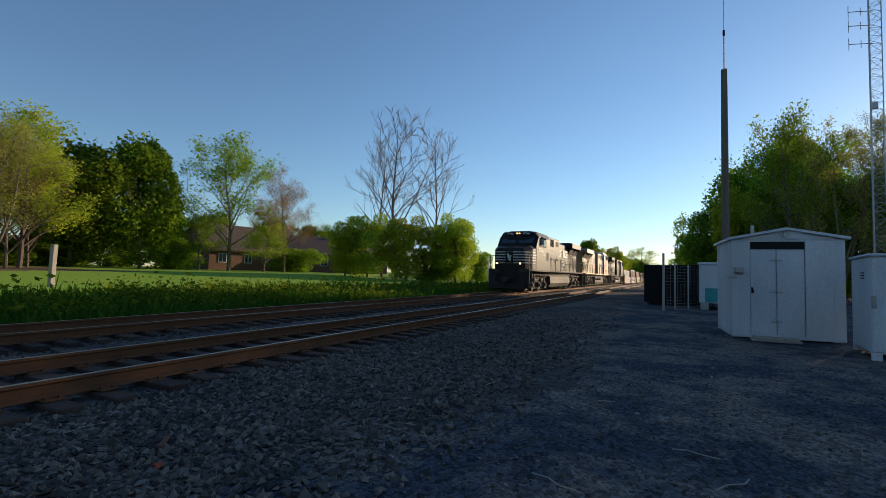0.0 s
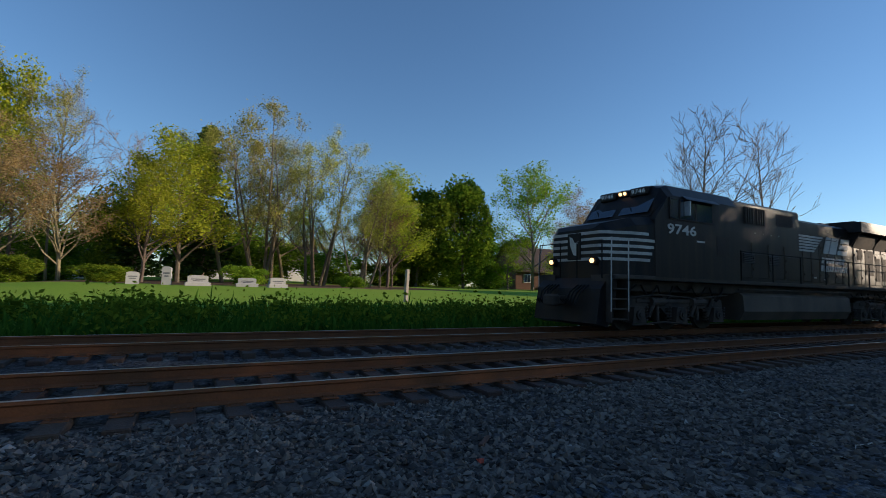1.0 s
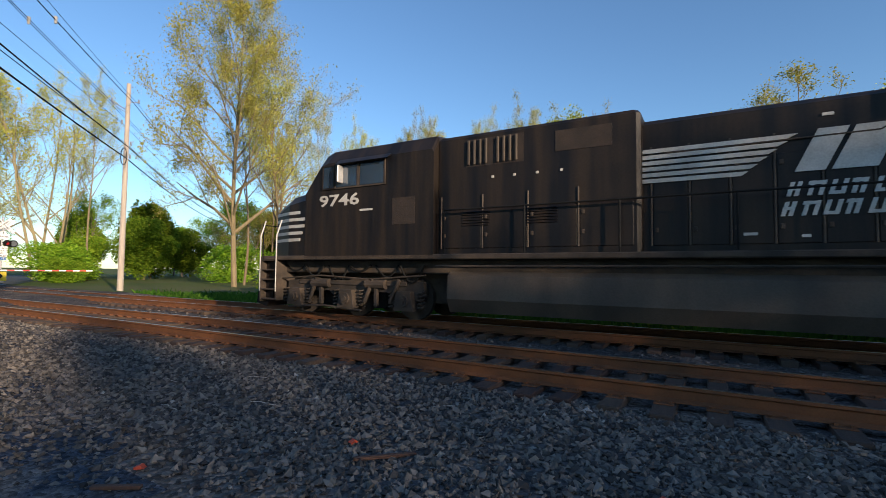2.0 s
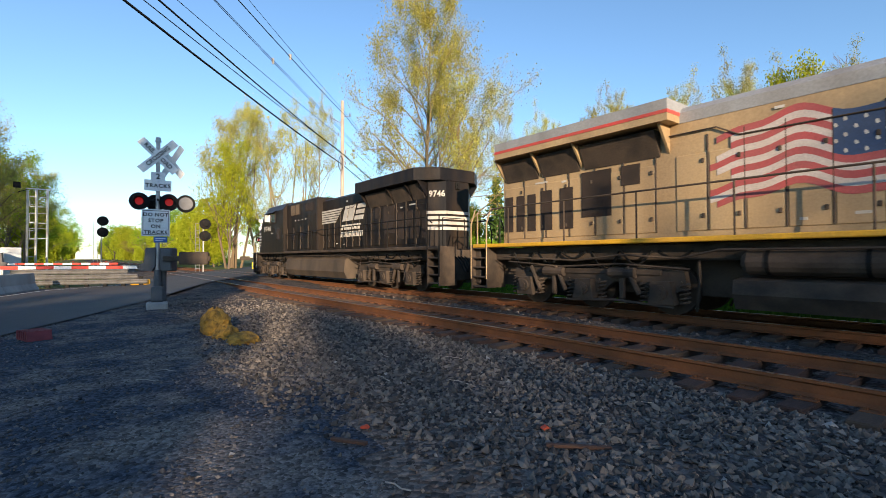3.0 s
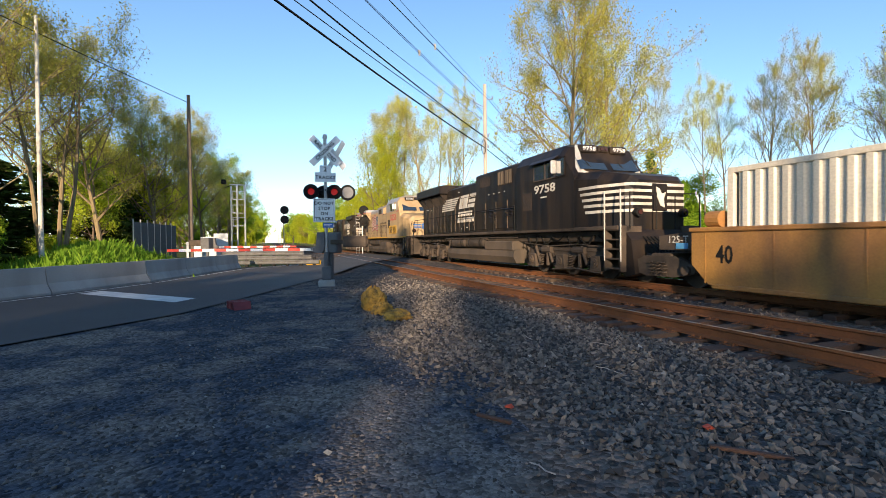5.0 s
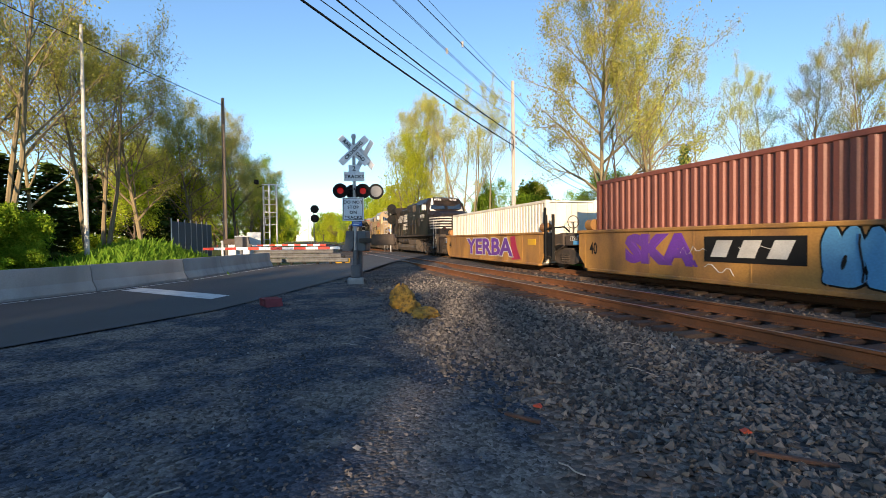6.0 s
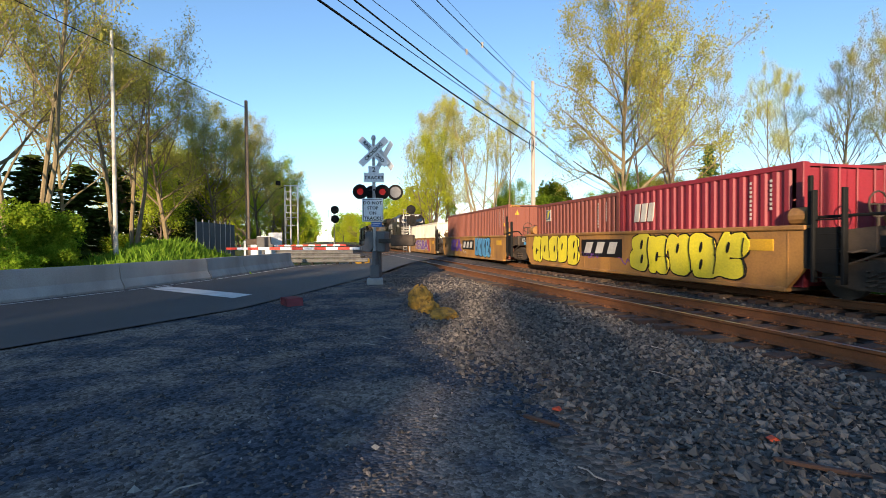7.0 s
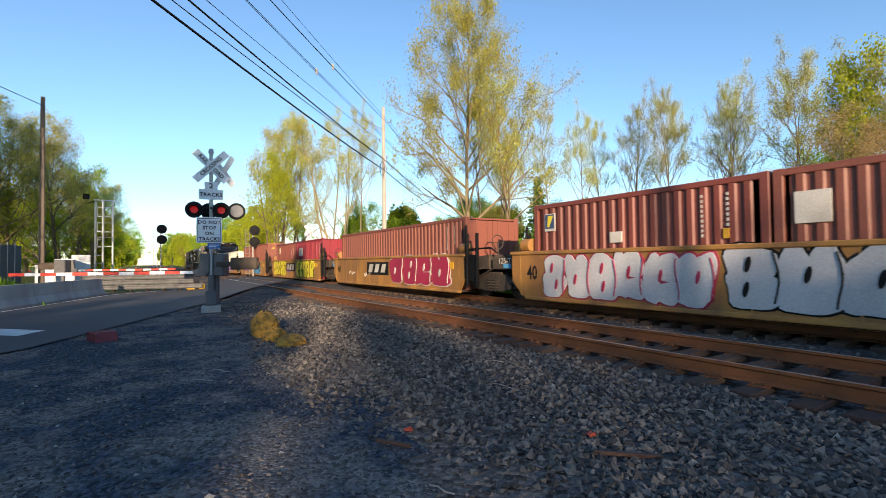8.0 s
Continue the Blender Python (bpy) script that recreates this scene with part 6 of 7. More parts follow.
    slab = [(15.1, -1.5), (end - 0.6, -1.5), (end + 0.03, -0.8), (end + 0.03, 0.8), (end - 0.6, 1.5), (15.1, 1.5)]
    part("radiator_roof", Shape().prism(slab, 2, 4.2 if not ns else 3.98, 4.42).prism([(-1.4, 4.42), (-1.2, 4.48), (1.2, 4.48), (1.4, 4.42)], 0, 15.2, end - 0.65), roofm, L, "overhanging radiator roof")
    if not ns:
        part("radiator_skirt", Shape().prism(slab, 2, 3.98, 4.13), UPYELLOW, L)
        part("red_line", Shape().prism([(x + (0.01 if x > 16 else -0.01), y * 1.006) for x, y in slab], 2, 4.13, 4.2), UPRED, L)
    for sd in (-1, 1):
        for u in (15.3, 17.4, 18.7, end - 0.55):
            part("bracket", Shape().prism([(sd * 0.98, 3.4), (sd * 1.42, 3.98), (sd * 0.98, 3.98)], 0, u, u + 0.05), body, L)
        for a, b in ((15.5, 17.35), (17.5, 18.65), (18.8, end - 0.6)):
            part("radiator_screen", Shape().prism([(sd * 0.98, 3.36), (sd * 1.0, 3.36), (sd * 1.26, 3.9), (sd * 0.98, 3.9)], 0, a, b), GRIME, L, "dark mesh screen under the roof")
    ex = Shape().box((14.4, -0.35, 4.1), (15.15, 0.35, 4.42), 0.04)
    part("exhaust_stack", ex, GRIME, L)
    part_each("roof_hatch", Shape().box((11, -0.5, 4.08), (12.4, 0.5, 4.16), 0.02).box((12.7, -0.4, 4.08), (13.9, 0.4, 4.18), 0.02).box((7, -0.7, 4.33), (10.2, 0.7, 4.42), 0.03), roofm, L)
    horn = Shape()
    for k in range(3):
        horn.tube((12.9 + 0.12 * k, -0.1 + 0.1 * k, 4.28), (12.5 + 0.1 * k, -0.1 + 0.1 * k, 4.3), 0.025, 0.07, n=8)
    part("horn", horn.tube((12.9, 0, 4.1), (12.9, 0, 4.3), 0.03), BLACK, L)
    for a, b, z0, z1, n, y in ((10.75, 15.2, 1.75, 3.3, 7, 0.98), (15.6, end - 0.5, 1.75, 3.2, 6, 0.98), (6.35, 10.5, 1.75, 2.6, 4, 1.28)):
        w = (b - a) / n
        for i in range(n):
            for sd in (-1, 1):
                part("hood_door", Shape().box((a + i * w + 0.025, sd * (y - 0.01), z0), (a + (i + 1) * w - 0.025, sd * (y + 0.018), z1), 0.012), body, L)
                if sd == near:
                    part("hinge_rod", Shape().tube((a + i * w, sd * (y + 0.012), z0), (a + i * w, sd * (y + 0.012), z1 + 0.35), 0.018, n=6), DUSTBLACK if ns else GRIME, L)
                    for z in (z0 + 0.25, z1 - 0.2):
                        part("latch", Shape().box((a + i * w + 0.06, sd * (y + 0.015), z), (a + i * w + 0.12, sd * (y + 0.045), z + 0.09), 0.01), GRIME, L)
    for a in (7.02, 7.72):
        for k in range(4):
            for sd in (-1, 1):
                part("hood_slat", Shape().box((a + k * 0.14, sd * 1.28, 3.64), (a + k * 0.14 + 0.05, sd * 1.33, 4.2), 0.01), DUSTBLACK if ns else UPYELLOW, L)
    for u in (6.9, 8.4):
        for k in range(6):
            part("hood_louvre", Shape().prism([(near * 1.298, 2.25 + k * 0.06), (near * 1.325, 2.26 + k * 0.06), (near * 1.298, 2.295 + k * 0.06)], 0, u, u + 0.65), body, L)
    dk = Shape()
    for sd in (-1, 1):
        dk.box((6.98, sd * 1.27, 3.6), (8.32, sd * 1.286, 4.22)).box((9.0, sd * 1.27, 3.72), (10.1, sd * 1.29, 4.15)).box((5.1, sd * 1.49, 2.35), (5.75, sd * 1.508, 3.0))
        for a, b, z0, z1 in ((19.72, 20.02, 1.95, 2.95), (19.3, 19.58, 1.95, 2.95), (18.9, 19.18, 1.95, 2.95), (18.35, 18.72, 1.95, 3.0), (17.7, 18.1, 1.95, 3.0), (16.65, 17.45, 2.2, 3.3), (15.95, 16.4, 2.85, 3.3)):
            if b < end - 0.5:
                dk.box((a, sd * 0.97, z0), (b, sd * 1.012, z1))
    part_each("intake_screen", dk, SCREEN, L)
    part("conduit", Shape().path([(11.0, near * 1.02, 3.5), (14.0, near * 1.02, 3.52), (14.4, near * 1.02, 3.75), (15.3, near * 1.02, 3.75)], 0.016), GRIME, L)
    wl = Shape()
    for sd in (-1, 1):
        for u, z, w in ((16.2, 3.15, 0.16), (17.2, 3.12, 0.22), (17.9, 3.14, 0.14), (18.5, 3.2, 0.4), (12.2, 1.9, 0.2), (13.0, 1.85, 0.12), (13.3, 3.85, 0.15), (7.6, 3.3, 0.05), (8.1, 3.3, 0.05), (8.6, 3.3, 0.05), (9.1, 3.3, 0.05)):
            wl.box((u, sd * 1.0, z), (u + w, sd * (1.30 if u < 10.6 else 1.006), z + 0.05))
    part_each("warning_label", wl, WHITE, L)
    # liveries on the long hood
    for sd in (-1, 1):
        flip = 1 if sd < 0 else -1
        if ns:
            yb = 1.004
            o = (13.4 if turned else 12.9, 3.28)   # centre of the emblem
            em = Shape()
            P = lambda dx, dz: (o[0] + flip * dx, o[1] + dz)
            put = lambda q: em.prism([P(*v) for v in q], 1, sd * yb, sd * (yb + 0.022))
            for k in range(6):
                z0 = -0.33 + k * 0.115
                put([(-2.62 + 0.06 * k, z0), (-0.72 + 0.13 * k, z0), (-0.62 + 0.14 * k, z0 + 0.075), (-2.58 + 0.06 * k, z0 + 0.075)])
            for q in ([(0.02, -0.33), (0.42, -0.33), (0.74, 0.36), (0.34, 0.36)], [(0.5, -0.33), (1.06, -0.33), (1.38, 0.36), (0.82, 0.36)],
                      [(1.5, 0.18), (2.24, 0.18), (2.3, 0.36), (1.58, 0.36)], [(1.36, -0.07), (2.1, -0.07), (2.16, 0.1), (1.42, 0.1)], [(1.2, -0.33), (2.0, -0.33), (2.06, -0.15), (1.28, -0.15)]):
                put(q)
            for r_, n_ in enumerate((7, 8)):
                for k in range(n_):
                    a, w, z0 = -0.1 - 0.08 * r_ + k * 0.275, 0.2 if k % 3 else 0.16, -0.74 - 0.33 * r_
                    put([(a, z0), (a + 0.06, z0), (a + 0.13, z0 + 0.24), (a + 0.07, z0 + 0.24)])
                    put([(a + w - 0.06, z0), (a + w, z0), (a + w + 0.07, z0 + 0.24), (a + w + 0.01, z0 + 0.24)])
                    dz = 0.18 if k % 2 else 0.0 if k % 3 else 0.1
                    put([(a + 0.02, z0 + dz), (a + w, z0 + dz), (a + w + 0.02, z0 + dz + 0.055), (a + 0.04, z0 + dz + 0.055)])
            part("emblem", em, WHITE, L, "white striped emblem shape")
            lettering("rear_number", number, 0.3, WHITE, L, pose(end - 0.21, sd * 0.765, 3.5, 90, 0, 45.6 if sd < 0 else 134.4), width=0.58, offset=0.006)
        else:
            u0 = 12.8
            fl = {"red": Shape(), "white": Shape(), "blue": Shape()}
            wav = lambda q: 0.13 * math.sin(q * 2.6 + 0.5) + 0.05 * math.sin(q * 6.1)
            for k in range(11):
                for j in range(30):
                    a, b = -1.9 + j * 0.125, -1.9 + (j + 1) * 0.125
                    if j > 27 + 2 * math.sin(k * 1.3):
                        continue
                    z0, h = 2.32, 0.125
                    col = "blue" if (b < -0.05 and k >= 5) else ("red" if k % 2 == 0 else "white")
                    fl[col].prism([(u0 - flip * a, z0 + k * h + wav(a)), (u0 - flip * b, z0 + k * h + wav(b)), (u0 - flip * b, z0 + (k + 1) * h + wav(b)), (u0 - flip * a, z0 + (k + 1) * h + wav(a))], 1, sd * 0.996, sd * 1.006)
            part("flag_red", fl["red"], FLAGRED, L)
            part("flag_white", fl["white"], FLAGWHITE, L)
            part("flag_blue", fl["blue"], FLAGBLUE, L)
            stars = Shape()
            for k in range(5):
                for j in range(7):
                    a = -1.8 + j * 0.25 + 0.12 * (k % 2)
                    z = 3.02 + k * 0.13 + wav(a)
                    stars.prism([(u0 - flip * a + 0.04 * math.cos(q * 1.2566) * (1 if q % 2 else 0.6), z + 0.04 * math.sin(q * 1.2566)) for q in range(5)], 1, sd * 1.0, sd * 1.012)
            part("flag_stars", stars, WHITE, L)
            lettering("slogan", "BUILDING AMERICA", 0.19, GRIME, L, side_matrix(8.2, 2.85, 1.30, sd), width=2.2)
            part("shield", Shape().prism([(6.55, 2.92), (6.78, 2.82), (7.0, 2.92), (7.04, 3.2), (6.78, 3.27), (6.52, 3.2)], 1, sd * 1.3, sd * 1.314), BLUE, L, "blue shield shape")
    if ns:
        sr = Shape()
        for k in range(4):
            sr.prism(plan(end - 0.8 + 0.1 * k, 0.99, 0.012), 2, 2.79 - k * 0.19, 2.9 - k * 0.19)
        part("rear_stripes", sr, WHITE, L)
        part("rear_lamp", Shape().box((end - 0.05, -0.1, 3.68), (end + 0.05, 0.1, 3.94), 0.02).tube((end + 0.03, 0, 3.75), (end + 0.08, 0, 3.75), 0.06, n=10).tube((end + 0.03, 0, 3.87), (end + 0.08, 0, 3.87), 0.06, n=10), BLACK, L)
    # walkway rails
    for sd in (-1, 1):
        rl = Shape().path([(6.5, sd * 1.44, 1.62), (6.5, sd * 1.44, 2.62), (20.1, sd * 1.44, 2.62), (20.5, sd * 1.44, 2.4)], 0.022)
        for u in range(7):
            rl.tube((8.4 + u * 1.85, sd * 1.44, 1.6), (8.4 + u * 1.85, sd * 1.44, 2.62), 0.02, n=6)
        part("handrail", rl, BLACK if ns else GRIME, L)
        for u0, f in ((20.3, 1), (1.1, -1)):
            stp = Shape().box((u0 - 0.02, sd * 0.75, 0.35), (u0 + 0.02, sd * 1.5, 1.6)).box((u0 + f * 0.62, sd * 0.75, 0.3), (u0 + f * 0.66, sd * 1.5, 1.6))
            for k in range(5):
                stp.box((u0, sd * 1.0, 0.36 + k * 0.28), (u0 + f * 0.64, sd * 1.48, 0.4 + k * 0.28), 0.008)
            part("steps", stp, GRIME, L, "steel steps up to the walkway")
            gr = Shape()
            for du in (0.0, 0.66):
                gr.path([(u0 + f * du, sd * 1.5, 0.6), (u0 + f * du, sd * 1.5, 2.2), (u0 + f * (du - 0.1), sd * 1.42, 2.65)], 0.02)
            part("grab_iron", gr, WHITE if (ns and f < 0) else BLACK if ns else UPYELLOW, L)
    # tank, trucks, ends
    tank = Shape().prism([(-1.3, 1.22), (-1.42, 1.12), (-1.46, 0.6), (-1.3, 0.3), (1.3, 0.3), (1.46, 0.6), (1.42, 1.12), (1.3, 1.22)] if not turned else [(-0.95, 1.22), (-0.95, 0.86), (-1.42, 0.8), (-1.46, 0.55), (-1.32, 0.28), (1.32, 0.28), (1.46, 0.55), (1.42, 0.8), (0.95, 0.86), (0.95, 1.22)], 0, 6.6, 14.0)
    part("fuel_tank", tank, DUSTBLACK if ns else GRIME, L, "dusty fuel tank")
    for sd in (-1, 1):
        if turned:
            for a, n_ in ((9.5, 2.1), (11.75, 2.15)):
                res = Shape().tube((a + 0.1, sd * 1.2, 1.13), (a + n_ - 0.1, sd * 1.2, 1.13), 0.23, n=16).tube((a, sd * 1.2, 1.13), (a + 0.1, sd * 1.2, 1.13), 0.14, 0.23, n=16).tube((a + n_ - 0.1, sd * 1.2, 1.13), (a + n_, sd * 1.2, 1.13), 0.23, 0.14, n=16)
                part("air_reservoir", res, GRIME, L, "dusty cylindrical air reservoir")
                for b in (a + 0.4, a + n_ - 0.45):
                    part("reservoir_strap", Shape().tube((b, sd * 1.2, 1.13), (b + 0.06, sd * 1.2, 1.13), 0.245, n=16), BLACK, L)
            part("tank_block", Shape().box((6.7, sd * 0.9, 0.8), (9.3, sd * 1.44, 1.2), 0.04), DUSTBLACK if ns else GRIME, L)
        part("air_pipe", Shape().path([(6.3, sd * 1.44, 1.34), (14.2, sd * 1.44, 1.36), (15, sd * 1.3, 1.2), (16.2, sd * 1.38, 1.28), (17.4, sd * 1.3, 1.15), (19.8, sd * 1.36, 1.25)], 0.022), GRIME, L)
    loco_truck(L, 1.25)
    loco_truck(L, 14.9)
    part("pilot", Shape().prism([(0.5, 1.5), (0.25, 1.2), (0.1, 0.25), (0.5, 0.15), (0.75, 0.4), (0.9, 1.5)], 1, -1.3, 1.3), BLACKLOCO, L)
    part("rear_pilot", Shape().box((20.7, -1.35, 0.45), (20.95, 1.35, 1.5), 0.03), GRIME, L)
    for u, f in ((0.3, -1), (20.9, 1)):
        cp = Shape().box((u, -0.13, 0.72), (u + f * 0.55, 0.13, 0.98), 0.03).box((u + f * 0.45, -0.2, 0.68), (u + f * 0.85, 0.16, 1.02), 0.06)
        part("coupler", cp, GRIME, L)
        hs = Shape()
        for k in range(4):
            for sd in (-1, 1):
                yy = sd * (0.4 + 0.14 * k)
                hs.path([(u, yy, 1.3), (u + f * 0.3, yy, 1.1), (u + f * 0.45, yy * 0.9, 0.75), (u + f * 0.6, yy * 0.8, 0.9)], 0.024)
        part_each("hose", hs, BLACK, L)
        er = Shape().path([(u, -1.3, 1.5), (u, -1.3, 2.55), (u, -0.35, 2.55), (u, -0.35, 1.5)], 0.02).path([(u, 1.3, 1.5), (u, 1.3, 2.55), (u, 0.35, 2.55), (u, 0.35, 1.5)], 0.02)
        part_each("end_rail", er, BLACK if ns else UPYELLOW, L)
    return L


locomotive(-0.6, False, "black", "9746", "black freight diesel locomotive with white nose stripes")
locomotive(43.75, True, "yellow", "5256", "faded yellow and grey diesel locomotive with red numbers")
locomotive(66.0, True, "black", "9758", "dusty black diesel locomotive, cab trailing")


# ---- well cars and containers ----
def corrugated(length, height, mat, label, s, half=1.22):
    """A steel box with pressed ribs on its sides, corner posts, rails and end doors."""
    C = riding("container", s, False, label, "container", "containers on the train")
    z0, z1 = 0.2, 0.2 + height
    sh = Shape()
    pitch = 0.278
    k = int((length - 0.3) / pitch)
    st = (length - k * pitch) / 2
    for sd in (-1, 1):
        pts = []
        for i in range(k):
            a = st + i * pitch
            pts += [(a, half - 0.05), (a + 0.07, half - 0.05), (a + 0.105, half - 0.012), (a + 0.21, half - 0.012), (a + 0.245, half - 0.05)]
        v = [(u, sd * y, z) for u, y in pts for z in (z0 + 0.15, z1 - 0.1)]
        sh.add(v, [(2 * i, 2 * i + 1, 2 * i + 3, 2 * i + 2) for i in range(len(pts) - 1)])
    part_each("ribbed_wall", sh, mat, C)
    fr = Shape().box((0.02, -half + 0.03, z0 + 0.02), (length - 0.02, half - 0.03, z0 + 0.2)).box((0.02, -half + 0.05, z1 - 0.09), (length - 0.02, half - 0.05, z1 - 0.03))
    for u in (0, length - 0.16):
        for sd in (-1, 1):
            fr.box((u, sd * half, z0), (u + 0.16, sd * (half - 0.18), z1), 0.012)
    for sd in (-1, 1):
        fr.box((0.1, sd * half, z1 - 0.13), (length - 0.1, sd * (half - 0.08), z1 - 0.01), 0.012).box((0.1, sd * half, z0), (length - 0.1, sd * (half - 0.08), z0 + 0.18), 0.012)
    part_each("frame_member", fr, mat, C)
    dr = Shape().box((length - 0.06, -half + 0.14, z0 + 0.12), (length - 0.03, -0.01, z1 - 0.12)).box((length - 0.06, 0.01, z0 + 0.12), (length - 0.03, half - 0.14, z1 - 0.12)).box((0.03, -half + 0.1, z0 + 0.1), (0.06, half - 0.1, z1 - 0.1))
    part_each("end_door", dr, mat, C)
    lk = Shape()
    for y in (-0.75, -0.25, 0.25, 0.75):
        lk.tube((length + 0.0, y, z0 + 0.1), (length + 0.0, y, z1 - 0.1), 0.02, n=6)
    part_each("lock_rod", lk, mat, C)
    mk = Shape()
    for i, (u, h) in enumerate(((length - 1.25, 0.9), (length - 0.75, 0.75))):
        for q in range(int(h / 0.1)):
            mk.box((u, -half + 0.008, z1 - 0.35 - q * 0.1), (u + 0.05, -half + 0.06, z1 - 0.29 - q * 0.1))
    part("serial_marking", mk, WHITE, C, "rows of small white marks")
    return C


def box_paint(name, col, other):
    return material(name, col, 0.55, other=other, scale=0.9, fine=25, amount=0.7, bump=0.04, streak=(1.3, 1, 0.25))


BROWN = box_paint("brown_red_container_paint", (0.185, 0.045, 0.033), (0.125, 0.039, 0.028))
BROWN2 = box_paint("faded_brown_container_paint", (0.205, 0.064, 0.042), (0.15, 0.05, 0.035))
CRIMSON = box_paint("crimson_container_paint", (0.24, 0.018, 0.03), (0.165, 0.022, 0.029))
CREAM = box_paint("cream_container_paint", (0.66, 0.62, 0.52), (0.45, 0.4, 0.33))
GREENB = box_paint("teal_green_container_paint", (0.03, 0.25, 0.27), (0.03, 0.16, 0.17))
BLUEB = box_paint("dull_blue_container_paint", (0.04, 0.10, 0.24), (0.04, 0.07, 0.14))
GREYB = box_paint("pale_grey_container_paint", (0.45, 0.45, 0.44), (0.3, 0.29, 0.27))
PURPLE = box_paint("purple_spray_paint", (0.13, 0.035, 0.28), (0.1, 0.04, 0.2))
SPRAYBLUE = box_paint("blue_spray_paint", (0.08, 0.28, 0.5), (0.06, 0.18, 0.35))
SPRAYYEL = box_paint("yellow_spray_paint", (0.72, 0.6, 0.03), (0.5, 0.42, 0.05))
SPRAYRED = box_paint("dark_red_spray_paint", (0.33, 0.02, 0.06), (0.2, 0.02, 0.05))
SPRAYGREY = box_paint("silver_spray_paint", (0.5, 0.5, 0.52), (0.36, 0.36, 0.38))
small_wheel = Shape().tube((0, -0.065, 0), (0, 0.065, 0), 0.42, n=20).tube((0, -0.09, 0), (0, 0.09, 0), 0.13, n=10).mesh("wheel", GRIME)


def well_car(s):
    """An articulated well unit; its origin is where its container begins. A truck carries its leading end."""
    W = riding("well_car", s, False, "worn orange-yellow container well car with spray paint", "railway car", "well cars in the train")
    for sd in (-1, 1):
        sd_s = Shape().prism([(-0.75, 0.62), (-0.3, 0.18), (12.0, 0.18), (12.35, 0.6), (12.35, 1.4), (-0.75, 1.4)], 1, sd * 1.32, sd * 1.42)
        part("side_panel", sd_s, WELLYEL, W, "worn orange-yellow side panel")
        tr = Shape().box((-0.8, sd * 1.26, 1.38), (12.4, sd * 1.47, 1.48), 0.02).box((-0.2, sd * 1.28, 0.1), (12.0, sd * 1.46, 0.2), 0.02)
        for k in range(9):
            u = -0.4 + k * 1.55
            tr.box((u, sd * 1.41, 0.2), (u + 0.03, sd * 1.428, 1.4))
        part("side_rail", tr, WELLYEL, W)
    part("well_floor", Shape().box((-0.2, -1.3, 0.12), (12.0, 1.3, 0.19)), GRIME, W)
    for u0, u1 in ((-1.9, -0.7), (12.3, 13.5)):
        pl = Shape().prism([(u0, 0.95), (u1, 0.95), (u1, 1.42), (u0, 1.3)], 1, -1.25, 1.25).box((min(u0, u1), -0.3, 0.8), (max(u0, u1), 0.3, 1.0))
        part("end_platform", pl, GRIME, W, "dark dirty end platform")
    for u in (-0.42, 12.0):
        for sd in (-1, 1):
            part("guide_roller", Shape().tube((u, sd * 1.22, 1.66), (u + 0.34, sd * 1.22, 1.66), 0.19, n=14).box((u + 0.05, sd * 1.16, 1.42), (u + 0.29, sd * 1.3, 1.6), 0.02), WELLYEL, W, "round yellow container guide")
    blk = Shape()
    for sd in (-1, 1):
        blk.prism([(12.36, 0.62), (13.0, 0.5), (13.0, 1.42), (12.36, 1.42)], 1, sd * 1.3, sd * 1.43)
    part_each("black_end_panel", blk, BLACK, W, "black end panel")
    lad = Shape()
    for sd in (-1, 1):
        for u in (12.55, 13.1):
            lad.box((u - 0.03, sd * 1.36, 0.35), (u + 0.03, sd * 1.48, 2.15), 0.01)
        for k in range(5):
            lad.tube((12.55, sd * 1.42, 0.45 + k * 0.28), (13.1, sd * 1.42, 0.45 + k * 0.28), 0.016, n=6)
        lad.path([(12.4, sd * 1.3, 1.62), (13.7, sd * 1.3, 1.64), (13.9, sd * 1.2, 1.45)], 0.03)
    part_each("ladder_bar", lad, BLACK, W)
    bw = Shape().path([(13.05, -0.5 + 0.25 * math.cos(k * 0.5236), 1.85 + 0.25 * math.sin(k * 0.5236)) for k in range(13)], 0.018)
    part("brake_wheel", bw, GRIME, W)
    part("brake_stand", Shape().tube((13.05, -0.5, 1.3), (13.05, -0.5, 1.85), 0.03).tube((13.05, -0.75, 1.85), (13.05, -0.25, 1.85), 0.014), GRIME, W)
    for sd in (-1, 1):
        part("uncoupling_rod", Shape().path([(12.6, sd * 1.4, 1.0), (13.2, sd * 1.38, 0.95), (13.5, sd * 1.1, 1.05), (13.8, sd * 0.5, 1.0)], 0.022), GRIME, W)
        part("end_post", Shape().box((12.42, sd * 1.36, 1.48), (12.5, sd * 1.44, 2.45), 0.012), BLACK, W)
        part("air_hose", Shape().path([(12.9, sd * 0.7, 1.35), (13.4, sd * 0.72, 1.1), (13.9, sd * 0.7, 1.2), (14.3, sd * 0.6, 1.45)], 0.03), BLACK, W)
    part("blue_mark", Shape().box((-1.35, -1.27, 0.98), (-1.0, -1.255, 1.12)), SPRAYBLUE, W)
    part("brake_cylinder", Shape().tube((12.5, -0.9, 1.1), (13.2, -0.9, 1.1), 0.16, n=12).path([(12.4, -1.2, 0.9), (13.0, -1.25, 0.7), (13.6, -1.2, 0.95)], 0.025), GRIME, W)
    tk = part("truck", Shape().box((-2.35, -1.1, 0.5), (-1.65, 1.1, 0.85), 0.04), GRIME, W)
